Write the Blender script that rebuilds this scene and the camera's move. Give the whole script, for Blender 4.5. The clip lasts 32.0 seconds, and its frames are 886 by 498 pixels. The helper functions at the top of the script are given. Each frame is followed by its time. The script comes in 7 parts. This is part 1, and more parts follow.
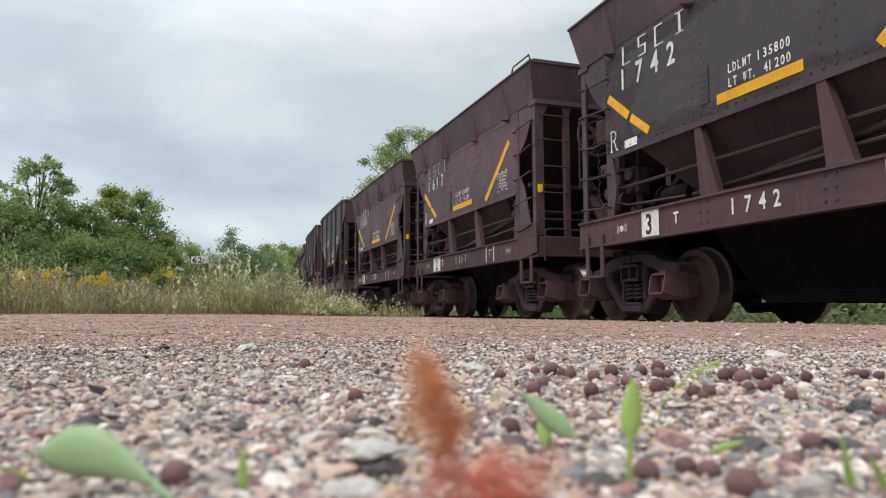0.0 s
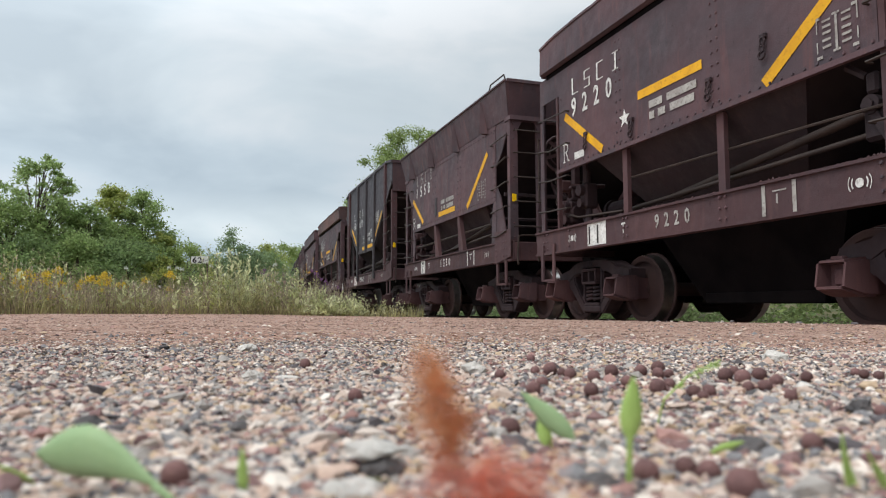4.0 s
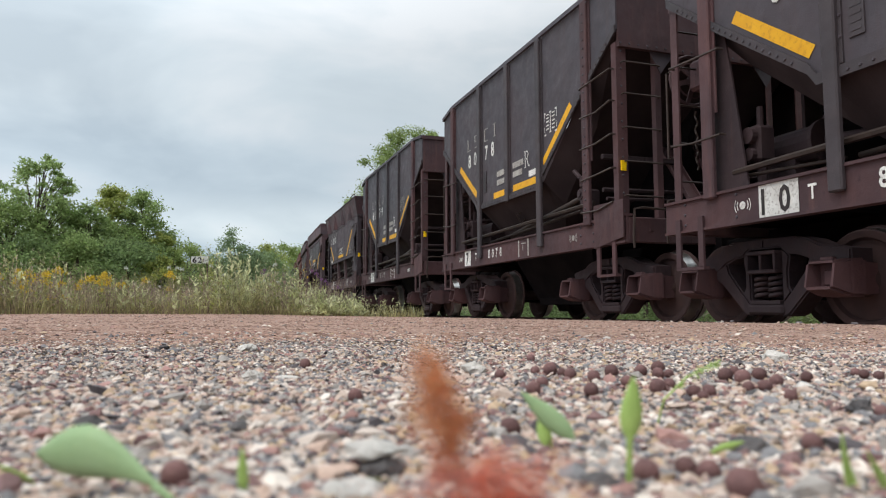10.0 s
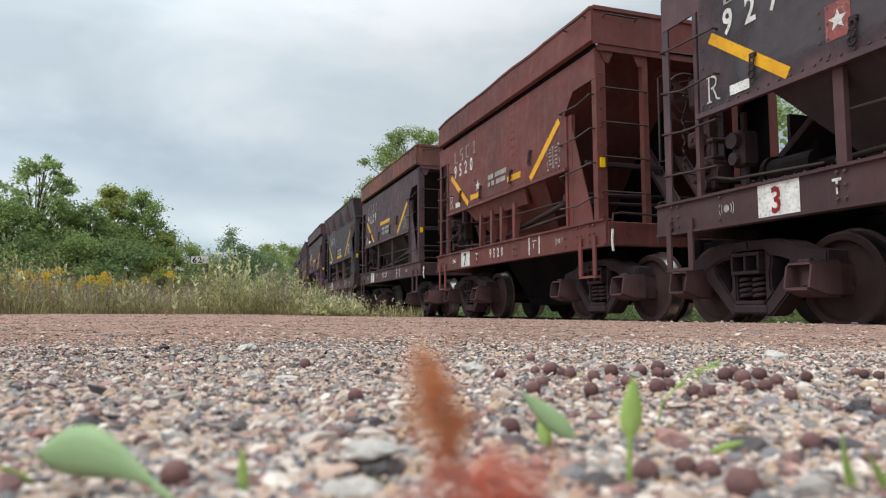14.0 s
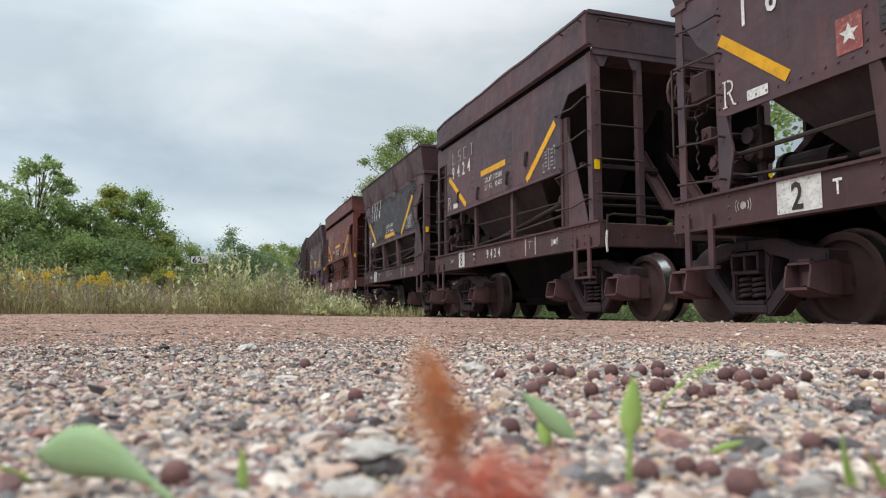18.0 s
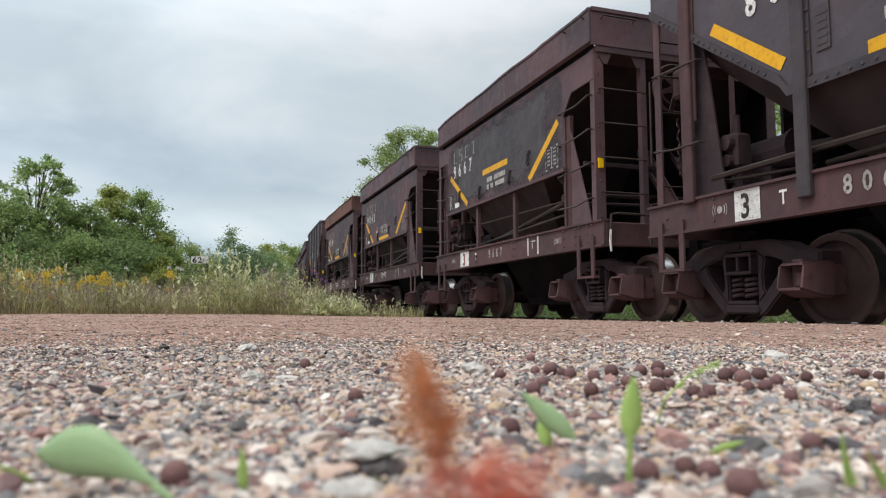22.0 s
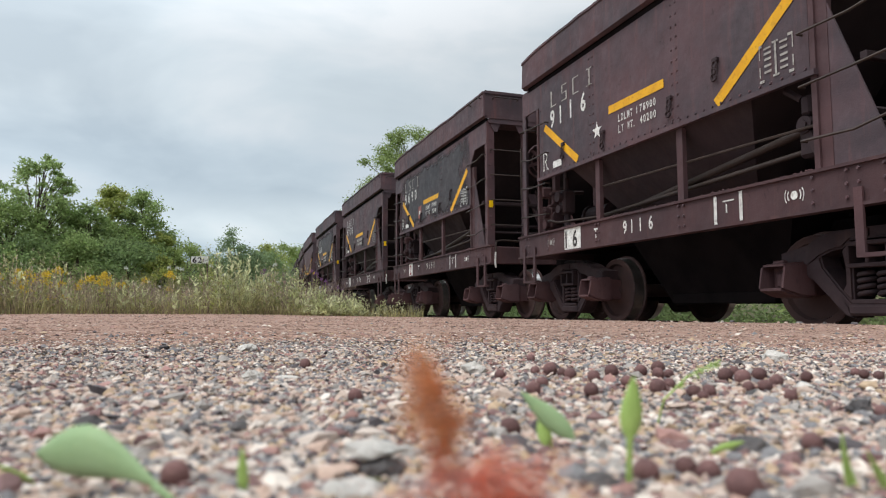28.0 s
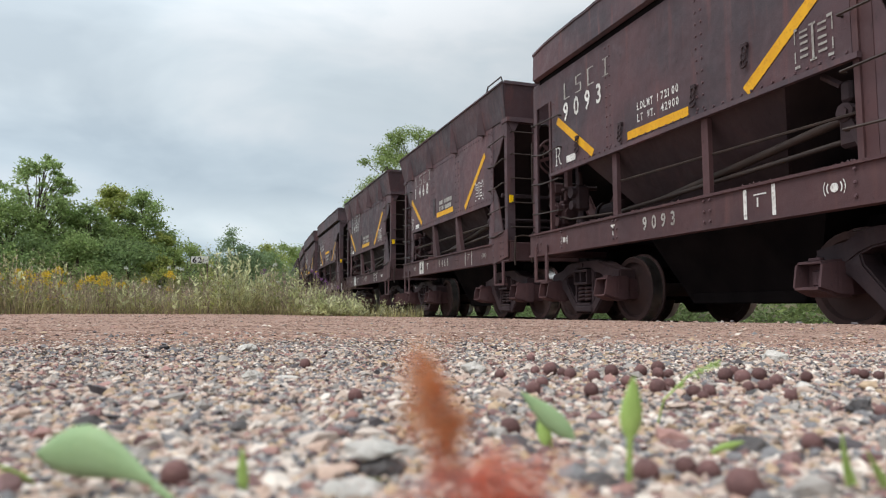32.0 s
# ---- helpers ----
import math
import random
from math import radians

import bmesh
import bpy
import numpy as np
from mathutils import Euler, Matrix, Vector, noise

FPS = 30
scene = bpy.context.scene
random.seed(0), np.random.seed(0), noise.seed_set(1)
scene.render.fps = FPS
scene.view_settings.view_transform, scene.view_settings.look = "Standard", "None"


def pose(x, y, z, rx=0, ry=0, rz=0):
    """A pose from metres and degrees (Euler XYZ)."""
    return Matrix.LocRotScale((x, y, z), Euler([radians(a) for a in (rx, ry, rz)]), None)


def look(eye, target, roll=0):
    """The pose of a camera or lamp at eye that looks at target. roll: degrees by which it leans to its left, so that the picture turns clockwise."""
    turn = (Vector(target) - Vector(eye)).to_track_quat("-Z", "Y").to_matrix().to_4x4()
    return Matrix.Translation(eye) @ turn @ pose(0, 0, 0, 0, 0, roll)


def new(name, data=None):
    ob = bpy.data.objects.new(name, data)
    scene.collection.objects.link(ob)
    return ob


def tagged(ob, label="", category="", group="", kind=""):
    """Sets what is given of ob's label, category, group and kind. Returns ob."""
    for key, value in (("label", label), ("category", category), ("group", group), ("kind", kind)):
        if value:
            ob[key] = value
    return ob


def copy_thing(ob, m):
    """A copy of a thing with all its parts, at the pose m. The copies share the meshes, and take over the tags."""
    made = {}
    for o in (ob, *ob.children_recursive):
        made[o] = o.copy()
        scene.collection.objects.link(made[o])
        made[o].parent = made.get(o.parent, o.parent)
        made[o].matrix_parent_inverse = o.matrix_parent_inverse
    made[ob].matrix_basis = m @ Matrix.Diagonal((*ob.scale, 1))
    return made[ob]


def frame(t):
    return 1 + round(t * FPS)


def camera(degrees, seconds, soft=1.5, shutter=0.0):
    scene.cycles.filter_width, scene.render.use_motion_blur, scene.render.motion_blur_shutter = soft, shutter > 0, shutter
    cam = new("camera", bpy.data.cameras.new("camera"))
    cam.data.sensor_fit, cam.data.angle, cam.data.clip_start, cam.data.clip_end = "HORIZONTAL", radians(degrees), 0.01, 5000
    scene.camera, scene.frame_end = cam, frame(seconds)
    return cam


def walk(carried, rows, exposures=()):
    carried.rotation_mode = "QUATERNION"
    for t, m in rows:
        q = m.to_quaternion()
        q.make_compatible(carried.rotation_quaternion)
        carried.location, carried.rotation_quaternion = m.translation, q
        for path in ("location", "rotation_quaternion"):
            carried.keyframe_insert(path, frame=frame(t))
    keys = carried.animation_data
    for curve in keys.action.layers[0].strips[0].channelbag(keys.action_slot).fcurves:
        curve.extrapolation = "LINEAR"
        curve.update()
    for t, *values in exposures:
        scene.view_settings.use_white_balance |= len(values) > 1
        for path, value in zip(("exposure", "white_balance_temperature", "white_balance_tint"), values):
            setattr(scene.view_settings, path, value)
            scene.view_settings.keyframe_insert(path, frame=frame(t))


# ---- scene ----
# still camera resting on the gravel; rail top is z = 0, y runs away along the track, x towards it
EYE = (0.0, 0.0, 0.40)
YAW, TILT = radians(17.58), radians(4.01)
cam = camera(66.32, 32.0, soft=0.8)
cam.data.dof.use_dof, cam.data.dof.focus_distance, cam.data.dof.aperture_fstop = True, 1.6, 10.4
_aim = (EYE[0] + math.sin(YAW) * math.cos(TILT), EYE[1] + math.cos(YAW) * math.cos(TILT), EYE[2] + math.sin(TILT))
CAMERA_POSE = look(EYE, _aim, -2.05)
walk(cam, [(0.0, CAMERA_POSE), (32.0, CAMERA_POSE)])
scene.view_settings.exposure = 0.0

# ---- world and light: bright overcast ----
SUN_EL, SUN_AZ = radians(60), radians(-118)


def make_world():
    w = bpy.data.worlds.new("overcast_sky")
    scene.world = w
    w.use_nodes = True
    nt = w.node_tree
    nt.nodes.clear()
    N, L = nt.nodes.new, nt.links.new
    out, bg = N("ShaderNodeOutputWorld"), N("ShaderNodeBackground")
    sky = N("ShaderNodeTexSky")
    sky.sky_type, sky.sun_disc = "NISHITA", False
    sky.sun_elevation, sky.sun_rotation = SUN_EL, SUN_AZ
    co, sep = N("ShaderNodeTexCoord"), N("ShaderNodeSeparateXYZ")
    L(co.outputs["Generated"], sep.inputs[0])
    mp = N("ShaderNodeMapping")
    mp.inputs["Scale"].default_value = (1.0, 1.0, 2.6)
    mp.inputs["Location"].default_value = (0.35, 0.1, 0.2)
    L(co.outputs["Generated"], mp.inputs["Vector"])
    n1 = N("ShaderNodeTexNoise")
    n1.inputs["Scale"].default_value, n1.inputs["Detail"].default_value, n1.inputs["Roughness"].default_value = 2.6, 5.0, 0.5
    n1.inputs["Distortion"].default_value = 0.4
    L(mp.outputs[0], n1.inputs["Vector"])
    ramp = N("ShaderNodeValToRGB")
    e = ramp.color_ramp.elements
    e[0].position, e[0].color = 0.34, (0.458, 0.525, 0.572, 1)
    e[1].position, e[1].color = 0.68, (0.69, 0.722, 0.745, 1)
    m = ramp.color_ramp.elements.new(0.5)
    m.color = (0.558, 0.626, 0.667, 1)
    L(n1.outputs["Fac"], ramp.inputs[0])
    # clouds thin out and brighten towards the zenith
    up = N("ShaderNodeMapRange")
    up.inputs["From Min"].default_value, up.inputs["From Max"].default_value = 0.35, 1.0
    up.inputs["To Min"].default_value, up.inputs["To Max"].default_value = 1.0, 2.7
    L(sep.outputs["Z"], up.inputs["Value"])
    mul = N("ShaderNodeMix")
    mul.data_type, mul.blend_type = "RGBA", "MULTIPLY"
    mul.inputs["Factor"].default_value = 1.0
    # cloud layers low over the horizon: a pale gap under a slate-blue bank
    wav = N("ShaderNodeMath")
    wav.operation = "MULTIPLY_ADD"
    wav.inputs[1].default_value = 0.10
    L(n1.outputs["Fac"], wav.inputs[0])
    low = N("ShaderNodeMath")
    low.operation = "SUBTRACT"
    low.inputs[1].default_value = 0.05
    L(sep.outputs["Z"], low.inputs[0])
    L(low.outputs[0], wav.inputs[2])
    lay = N("ShaderNodeValToRGB")
    k = lay.color_ramp.elements
    k[0].position, k[0].color = 0.06, (0.76, 0.83, 0.90, 1)
    k[1].position, k[1].color = 0.42, (1.12, 1.12, 1.12, 1)
    for q, c in ((0.10, (1.08, 1.085, 1.08, 1)), (0.12, (1.07, 1.075, 1.075, 1)), (0.15, (0.86, 0.89, 0.92, 1)), (0.20, (0.86, 0.89, 0.92, 1)), (0.27, (1.0, 1.0, 1.0, 1))):
        k.new(q).color = c
    L(wav.outputs[0], lay.inputs[0])
    deck = N("ShaderNodeMix")
    deck.data_type, deck.blend_type = "RGBA", "MULTIPLY"
    deck.inputs["Factor"].default_value = 1.0
    L(ramp.outputs["Color"], deck.inputs["A"])
    L(lay.outputs["Color"], deck.inputs["B"])
    L(deck.outputs["Result"], mul.inputs["A"])
    L(up.outputs["Result"], mul.inputs["B"])
    mix = N("ShaderNodeMix")
    mix.data_type, mix.blend_type = "RGBA", "ADD"
    mix.inputs["Factor"].default_value = 0.012
    L(mul.outputs["Result"], mix.inputs["A"])
    L(sky.outputs["Color"], mix.inputs["B"])
    L(mix.outputs["Result"], bg.inputs["Color"])
    # the cloud is thinner away from the track
    dot = N("ShaderNodeVectorMath")
    dot.operation = "DOT_PRODUCT"
    dot.inputs[1].default_value = (-0.87, 0.5, 0.0)
    L(co.outputs["Generated"], dot.inputs[0])
    side = N("ShaderNodeMapRange")
    side.inputs["From Min"].default_value, side.inputs["From Max"].default_value = -0.2, 0.8
    side.inputs["To Min"].default_value, side.inputs["To Max"].default_value = 0.80, 1.24
    L(dot.outputs["Value"], side.inputs["Value"])
    L(side.outputs["Result"], bg.inputs["Strength"])
    L(bg.outputs[0], out.inputs[0])
    sun = new("sun", bpy.data.lights.new("sun", "SUN"))
    sun.data.energy, sun.data.angle, sun.data.color = 1.5, radians(25), (1.0, 0.95, 0.88)
    d = Vector((math.sin(SUN_AZ) * math.cos(SUN_EL), math.cos(SUN_AZ) * math.cos(SUN_EL), math.sin(SUN_EL)))
    sun.matrix_world = look(d * 50, (0, 0, 0))


make_world()


# ---- materials ----
def material(name, c1, c2, rough=0.8, metal=0.0, scale=6.0, detail=5.0, bump=0.15, bump_scale=60.0, c3=None, streak=0.0,
             per_object=0.0, per_island=0.0, spec=0.22, edge=(0.35, 0.65)):
    """Two colours mixed by a coarse noise, a third by a finer one, streaks running down, and relief from a fine noise."""
    mt = bpy.data.materials.new(name)
    mt.use_nodes = True
    nt = mt.node_tree
    N, L = nt.nodes.new, nt.links.new
    b = nt.nodes["Principled BSDF"]
    co = N("ShaderNodeTexCoord")
    n = N("ShaderNodeTexNoise")
    n.inputs["Scale"].default_value, n.inputs["Detail"].default_value = scale, detail
    L(co.outputs["Object"], n.inputs["Vector"])
    r = N("ShaderNodeMapRange")
    r.inputs["From Min"].default_value, r.inputs["From Max"].default_value = edge
    L(n.outputs["Fac"], r.inputs["Value"])
    mx = N("ShaderNodeMix")
    mx.data_type = "RGBA"
    mx.inputs["A"].default_value, mx.inputs["B"].default_value = (*c1, 1), (*c2, 1)
    L(r.outputs["Result"], mx.inputs["Factor"])
    colour = mx.outputs["Result"]
    if c3:
        n3 = N("ShaderNodeTexNoise")
        n3.inputs["Scale"].default_value, n3.inputs["Detail"].default_value, n3.inputs["Roughness"].default_value = scale * 4.3, 6.0, 0.65
        if streak:
            mp = N("ShaderNodeMapping")
            mp.inputs["Scale"].default_value = (1, 1, streak)
            L(co.outputs["Object"], mp.inputs["Vector"])
            L(mp.outputs[0], n3.inputs["Vector"])
        else:
            L(co.outputs["Object"], n3.inputs["Vector"])
        r3 = N("ShaderNodeMapRange")
        r3.inputs["From Min"].default_value, r3.inputs["From Max"].default_value = 0.52, 0.72
        L(n3.outputs["Fac"], r3.inputs["Value"])
        m3 = N("ShaderNodeMix")
        m3.data_type = "RGBA"
        m3.inputs["B"].default_value = (*c3, 1)
        L(r3.outputs["Result"], m3.inputs["Factor"])
        L(colour, m3.inputs["A"])
        colour = m3.outputs["Result"]
    if per_object or per_island:
        src = N("ShaderNodeObjectInfo").outputs["Random"] if per_object else N("ShaderNodeNewGeometry").outputs["Random Per Island"]
        k = per_object or per_island
        rr = N("ShaderNodeMapRange")
        rr.inputs["To Min"].default_value, rr.inputs["To Max"].default_value = 1 - k, 1 + k
        L(src, rr.inputs["Value"])
        hs = N("ShaderNodeHueSaturation")
        L(rr.outputs["Result"], hs.inputs["Value"])
        L(colour, hs.inputs["Color"])
        colour = hs.outputs["Color"]
    L(colour, b.inputs["Base Color"])
    b.inputs["Roughness"].default_value, b.inputs["Metallic"].default_value = rough, metal
    b.inputs["Specular IOR Level"].default_value = spec
    if bump:
        nb = N("ShaderNodeTexNoise")
        nb.inputs["Scale"].default_value, nb.inputs["Detail"].default_value = bump_scale, 4.0
        L(co.outputs["Object"], nb.inputs["Vector"])
        bp = N("ShaderNodeBump")
        bp.inputs["Strength"].default_value, bp.inputs["Distance"].default_value = bump, 0.02
        L(nb.outputs["Fac"], bp.inputs["Height"])
        L(bp.outputs[0], b.inputs["Normal"])
    return mt


def car_paint(name, base, dark, rust, dust, rough=0.62, streaks=0.8, grit=0.5):
    """Weathered steel paint: broad fading, rust running down, pale dust, black specks and dents, different on every sheet."""
    mt = bpy.data.materials.new(name)
    mt.use_nodes = True
    nt = mt.node_tree
    N, L = nt.nodes.new, nt.links.new
    b = nt.nodes["Principled BSDF"]
    co, info = N("ShaderNodeTexCoord"), N("ShaderNodeObjectInfo")
    off = N("ShaderNodeVectorMath")
    off.operation = "MULTIPLY_ADD"
    L(info.outputs["Random"], off.inputs[0])
    off.inputs[1].default_value = (37.0, 53.0, 29.0)
    L(co.outputs["Object"], off.inputs[2])

    def tex(scale, detail, rough_, lo, hi, amount, stretch=1.0):
        n = N("ShaderNodeTexNoise")
        n.inputs["Scale"].default_value, n.inputs["Detail"].default_value, n.inputs["Roughness"].default_value = scale, detail, rough_
        src = off.outputs[0]
        if stretch != 1.0:
            mp = N("ShaderNodeMapping")
            mp.inputs["Scale"].default_value = (1, 1, stretch)
            L(src, mp.inputs["Vector"])
            src = mp.outputs[0]
        L(src, n.inputs["Vector"])
        r = N("ShaderNodeMapRange")
        r.inputs["From Min"].default_value, r.inputs["From Max"].default_value = lo, hi
        r.inputs["To Max"].default_value = amount
        L(n.outputs["Fac"], r.inputs["Value"])
        return r.outputs["Result"]

    def over(colour, fac, c):
        m = N("ShaderNodeMix")
        m.data_type = "RGBA"
        L(fac, m.inputs["Factor"])
        if isinstance(colour, tuple):
            m.inputs["A"].default_value = (*colour, 1)
        else:
            L(colour, m.inputs["A"])
        m.inputs["B"].default_value = (*c, 1)
        return m.outputs["Result"]

    col = over(base, tex(0.9, 4, 0.55, 0.36, 0.64, 1.0), dark)
    col = over(col, tex(9.0, 6, 0.62, 0.54, 0.78, streaks, 0.10), rust)
    col = over(col, tex(3.4, 8, 0.70, 0.52, 0.80, grit), dust)
    col = over(col, tex(15.0, 6, 0.72, 0.60, 0.74, 0.65, 0.5), tuple(0.35 * q for q in dark))
    hs, rr = N("ShaderNodeHueSaturation"), N("ShaderNodeMapRange")
    rr.inputs["To Min"].default_value, rr.inputs["To Max"].default_value = 0.86, 1.14
    L(info.outputs["Random"], rr.inputs["Value"])
    L(rr.outputs["Result"], hs.inputs["Value"])
    L(col, hs.inputs["Color"])
    L(hs.outputs["Color"], b.inputs["Base Color"])
    rg = tex(6.0, 6, 0.6, 0.3, 0.7, 0.25)
    ad = N("ShaderNodeMath")
    ad.inputs[1].default_value = rough - 0.12
    L(rg, ad.inputs[0])
    L(ad.outputs[0], b.inputs["Roughness"])
    b.inputs["Specular IOR Level"].default_value = 0.25
    dents, fine = N("ShaderNodeBump"), N("ShaderNodeBump")
    dents.inputs["Strength"].default_value, dents.inputs["Distance"].default_value = 0.35, 0.05
    fine.inputs["Strength"].default_value, fine.inputs["Distance"].default_value = 0.2, 0.008
    L(tex(2.2, 3, 0.5, 0.2, 0.8, 1.0), dents.inputs["Height"])
    L(tex(60.0, 5, 0.65, 0.2, 0.8, 1.0), fine.inputs["Height"])
    L(dents.outputs[0], fine.inputs["Normal"])
    L(fine.outputs[0], b.inputs["Normal"])
    return mt


M_BROWN = car_paint("brown_steel", (0.1160, 0.0632, 0.0700), (0.0689, 0.0512, 0.0596), (0.1692, 0.0753, 0.0721), (0.1485, 0.1125, 0.1202))
M_DARK = car_paint("dark_steel", (0.0551, 0.0439, 0.0526), (0.0709, 0.0507, 0.0581), (0.1082, 0.0566, 0.0537), (0.1082, 0.0877, 0.0984))
M_CHAR = car_paint("charcoal_steel", (0.0610, 0.0546, 0.0649), (0.0767, 0.0614, 0.0704), (0.0837, 0.0546, 0.0559), (0.1180, 0.1024, 0.1140), 0.58, 0.6)
M_RED = car_paint("red_oxide_steel", (0.180, 0.054, 0.046), (0.125, 0.046, 0.041), (0.230, 0.085, 0.066), (0.210, 0.110, 0.098))
M_FRAME = car_paint("rusty_frame_steel", (0.0969, 0.0492, 0.0517), (0.0663, 0.0391, 0.0435), (0.1316, 0.0643, 0.0600), (0.1224, 0.0833, 0.0900), 0.7)
M_RUSTY = car_paint("rusted_top_sheet", (0.1978, 0.0786, 0.0569), (0.1121, 0.0568, 0.0526), (0.3428, 0.1420, 0.0767), (0.2637, 0.1310, 0.0986), 0.75, 1.0)
M_WORN_TOP = car_paint("weathered_top_sheet", (0.150, 0.072, 0.064), (0.082, 0.052, 0.054), (0.30, 0.165, 0.105), (0.36, 0.25, 0.19), 0.75, 1.0)
M_TRUCK = car_paint("cast_truck_steel", (0.0510, 0.0311, 0.0342), (0.0337, 0.0231, 0.0269), (0.0816, 0.0442, 0.0424), (0.0795, 0.0573, 0.0600), 0.75, 0.5)
M_JOURNAL = car_paint("rusty_journal_steel", (0.1142, 0.0562, 0.0579), (0.0754, 0.0422, 0.0465), (0.1581, 0.0743, 0.0693), (0.1377, 0.0903, 0.0911), 0.72, 0.5)
# near-black base: the shade beneath the cars is put into this colour
M_UNDER = material("shade_black_underframe", (0.007, 0.0058, 0.0064), (0.012, 0.0095, 0.0100), 0.95, 0, 3.0, 5, 0.2, 50, None, 0, 0.1, spec=0.03)
# slope sheets: part of the shade inside the ends is in the colour
M_SLOPE = material("shaded_slope_steel", (0.038, 0.029, 0.031), (0.057, 0.043, 0.045), 0.9, 0, 2.0, 5, 0.15, 40, None, 0, 0.1, spec=0.05)
M_WHEEL = material("rusty_wheel_steel", (0.062, 0.035, 0.033), (0.042, 0.026, 0.026), 0.8, 0.0, 4.0, 5, 0.1, 60, None, 0, 0.1)
M_TREAD = material("polished_wheel_tread", (0.62, 0.60, 0.58), (0.46, 0.44, 0.42), 0.30, 1.0, 9.0, 4, 0.05, 60)
M_PATCH_PLAIN = car_paint("grey_plate_paint", (0.0680, 0.0546, 0.0596), (0.0525, 0.0458, 0.0512), (0.0876, 0.0585, 0.0585), (0.1030, 0.0829, 0.0878), 0.6, 0.5)
M_PATCH = car_paint("black_repaint", (0.0649, 0.0546, 0.0596), (0.0501, 0.0458, 0.0512), (0.0837, 0.0585, 0.0585), (0.0984, 0.0829, 0.0878), 0.6, 0.5)


def fade_edges(mt):
    """Let a coat of paint end in a ragged, worn edge towards the rim of its sheet."""
    nt = mt.node_tree
    N, L = nt.nodes.new, nt.links.new
    co, sep, nz = N("ShaderNodeTexCoord"), N("ShaderNodeSeparateXYZ"), N("ShaderNodeTexNoise")
    L(co.outputs["Generated"], sep.inputs[0])
    L(co.outputs["Object"], nz.inputs["Vector"])
    nz.inputs["Scale"].default_value, nz.inputs["Detail"].default_value = 2.2, 7.0

    def math_node(op, a, b):
        m = N("ShaderNodeMath")
        m.operation = op
        for k, q in enumerate((a, b)):
            if isinstance(q, (int, float)):
                m.inputs[k].default_value = q
            else:
                L(q, m.inputs[k])
        return m.outputs[0]

    rims = [math_node("MULTIPLY", math_node("ABSOLUTE", math_node("SUBTRACT", sep.outputs[a], 0.5), 0.0), 2.0) for a in ("Y", "Z")]
    rim = math_node("ADD", math_node("MAXIMUM", *rims), math_node("MULTIPLY", math_node("SUBTRACT", nz.outputs["Fac"], 0.5), 0.9))
    r = N("ShaderNodeMapRange")
    r.inputs["From Min"].default_value, r.inputs["From Max"].default_value = 0.72, 1.02
    L(rim, r.inputs["Value"])
    clear, mx = N("ShaderNodeBsdfTransparent"), N("ShaderNodeMixShader")
    L(r.outputs["Result"], mx.inputs[0])
    L(nt.nodes["Principled BSDF"].outputs[0], mx.inputs[1])
    L(clear.outputs[0], mx.inputs[2])
    L(mx.outputs[0], nt.nodes["Material Output"].inputs["Surface"])


fade_edges(M_PATCH)
M_YELLOW = material("yellow_reflective_stripe", (0.80, 0.42, 0.015), (0.70, 0.34, 0.012), 0.5, 0, 5.0, 5, 0.05, 60, (0.55, 0.26, 0.02), 0, 0.08)
M_REFLECT = material("yellow_reflector", (0.95, 0.62, 0.01), (0.9, 0.55, 0.01), 0.4, 0, 8.0, 3, 0)
M_WHITE = material("stencilled_white_paint", (0.80, 0.79, 0.76), (0.62, 0.60, 0.57), 0.7, 0, 9.0, 6, 0, 60, (0.25, 0.21, 0.19), 0, 0.1)
M_FAINT = material("worn_white_paint", (0.30, 0.27, 0.25), (0.44, 0.42, 0.39), 0.7, 0, 7.0, 6, 0, 60, (0.09, 0.07, 0.065), 0, 0.1)
M_NUMBER_RED = material("red_number_paint", (0.30, 0.02, 0.03), (0.22, 0.02, 0.02), 0.6, 0, 9.0, 4, 0)
M_NUMBER_BLACK = material("black_number_paint", (0.03, 0.025, 0.025), (0.05, 0.04, 0.04), 0.6, 0, 9.0, 4, 0)
M_PLACARD = material("red_placard", (0.36, 0.10, 0.09), (0.24, 0.075, 0.07), 0.6, 0, 6.0, 4, 0, 60, (0.40, 0.24, 0.20))
M_PIPE = material("dull_pipe_steel", (0.064, 0.045, 0.039), (0.045, 0.033, 0.030), 0.5, 0.2, 5.0, 4, 0.1, 80, None, 0, 0.1)
M_RAIL = material("rail_steel", (0.10, 0.06, 0.045), (0.07, 0.045, 0.036), 0.6, 0.4, 4.0, 4, 0.1, 60)
M_RAILTOP = material("worn_rail_head", (0.45, 0.44, 0.43), (0.35, 0.33, 0.32), 0.3, 1.0, 4.0, 4, 0.03, 60)
M_TIE = material("creosoted_tie_wood", (0.060, 0.045, 0.036), (0.035, 0.028, 0.024), 0.9, 0, 6.0, 6, 0.4, 40, None, 0, 0.2)


# ---- mesh helpers ----
def part(name, bm, mat, parent=None, label="", smooth=False):
    me = bpy.data.meshes.new(name)
    bm.to_mesh(me)
    bm.free()
    me.materials.append(mat)
    if smooth:
        me.shade_smooth()
    ob = new(name, me)
    if parent:
        ob.parent = parent
    return tagged(ob, label)


def raw_part(name, verts, faces, mats, parent=None, label="", face_mats=None, smooth=False):
    me = bpy.data.meshes.new(name)
    me.from_pydata(verts, [], faces)
    for mt in mats:
        me.materials.append(mt)
    if face_mats is not None:
        me.polygons.foreach_set("material_index", np.asarray(face_mats, dtype=np.int32))
    if smooth:
        me.shade_smooth()
    me.update()
    ob = new(name, me)
    if parent:
        ob.parent = parent
    return tagged(ob, label)


def bm_new():
    return bmesh.new()


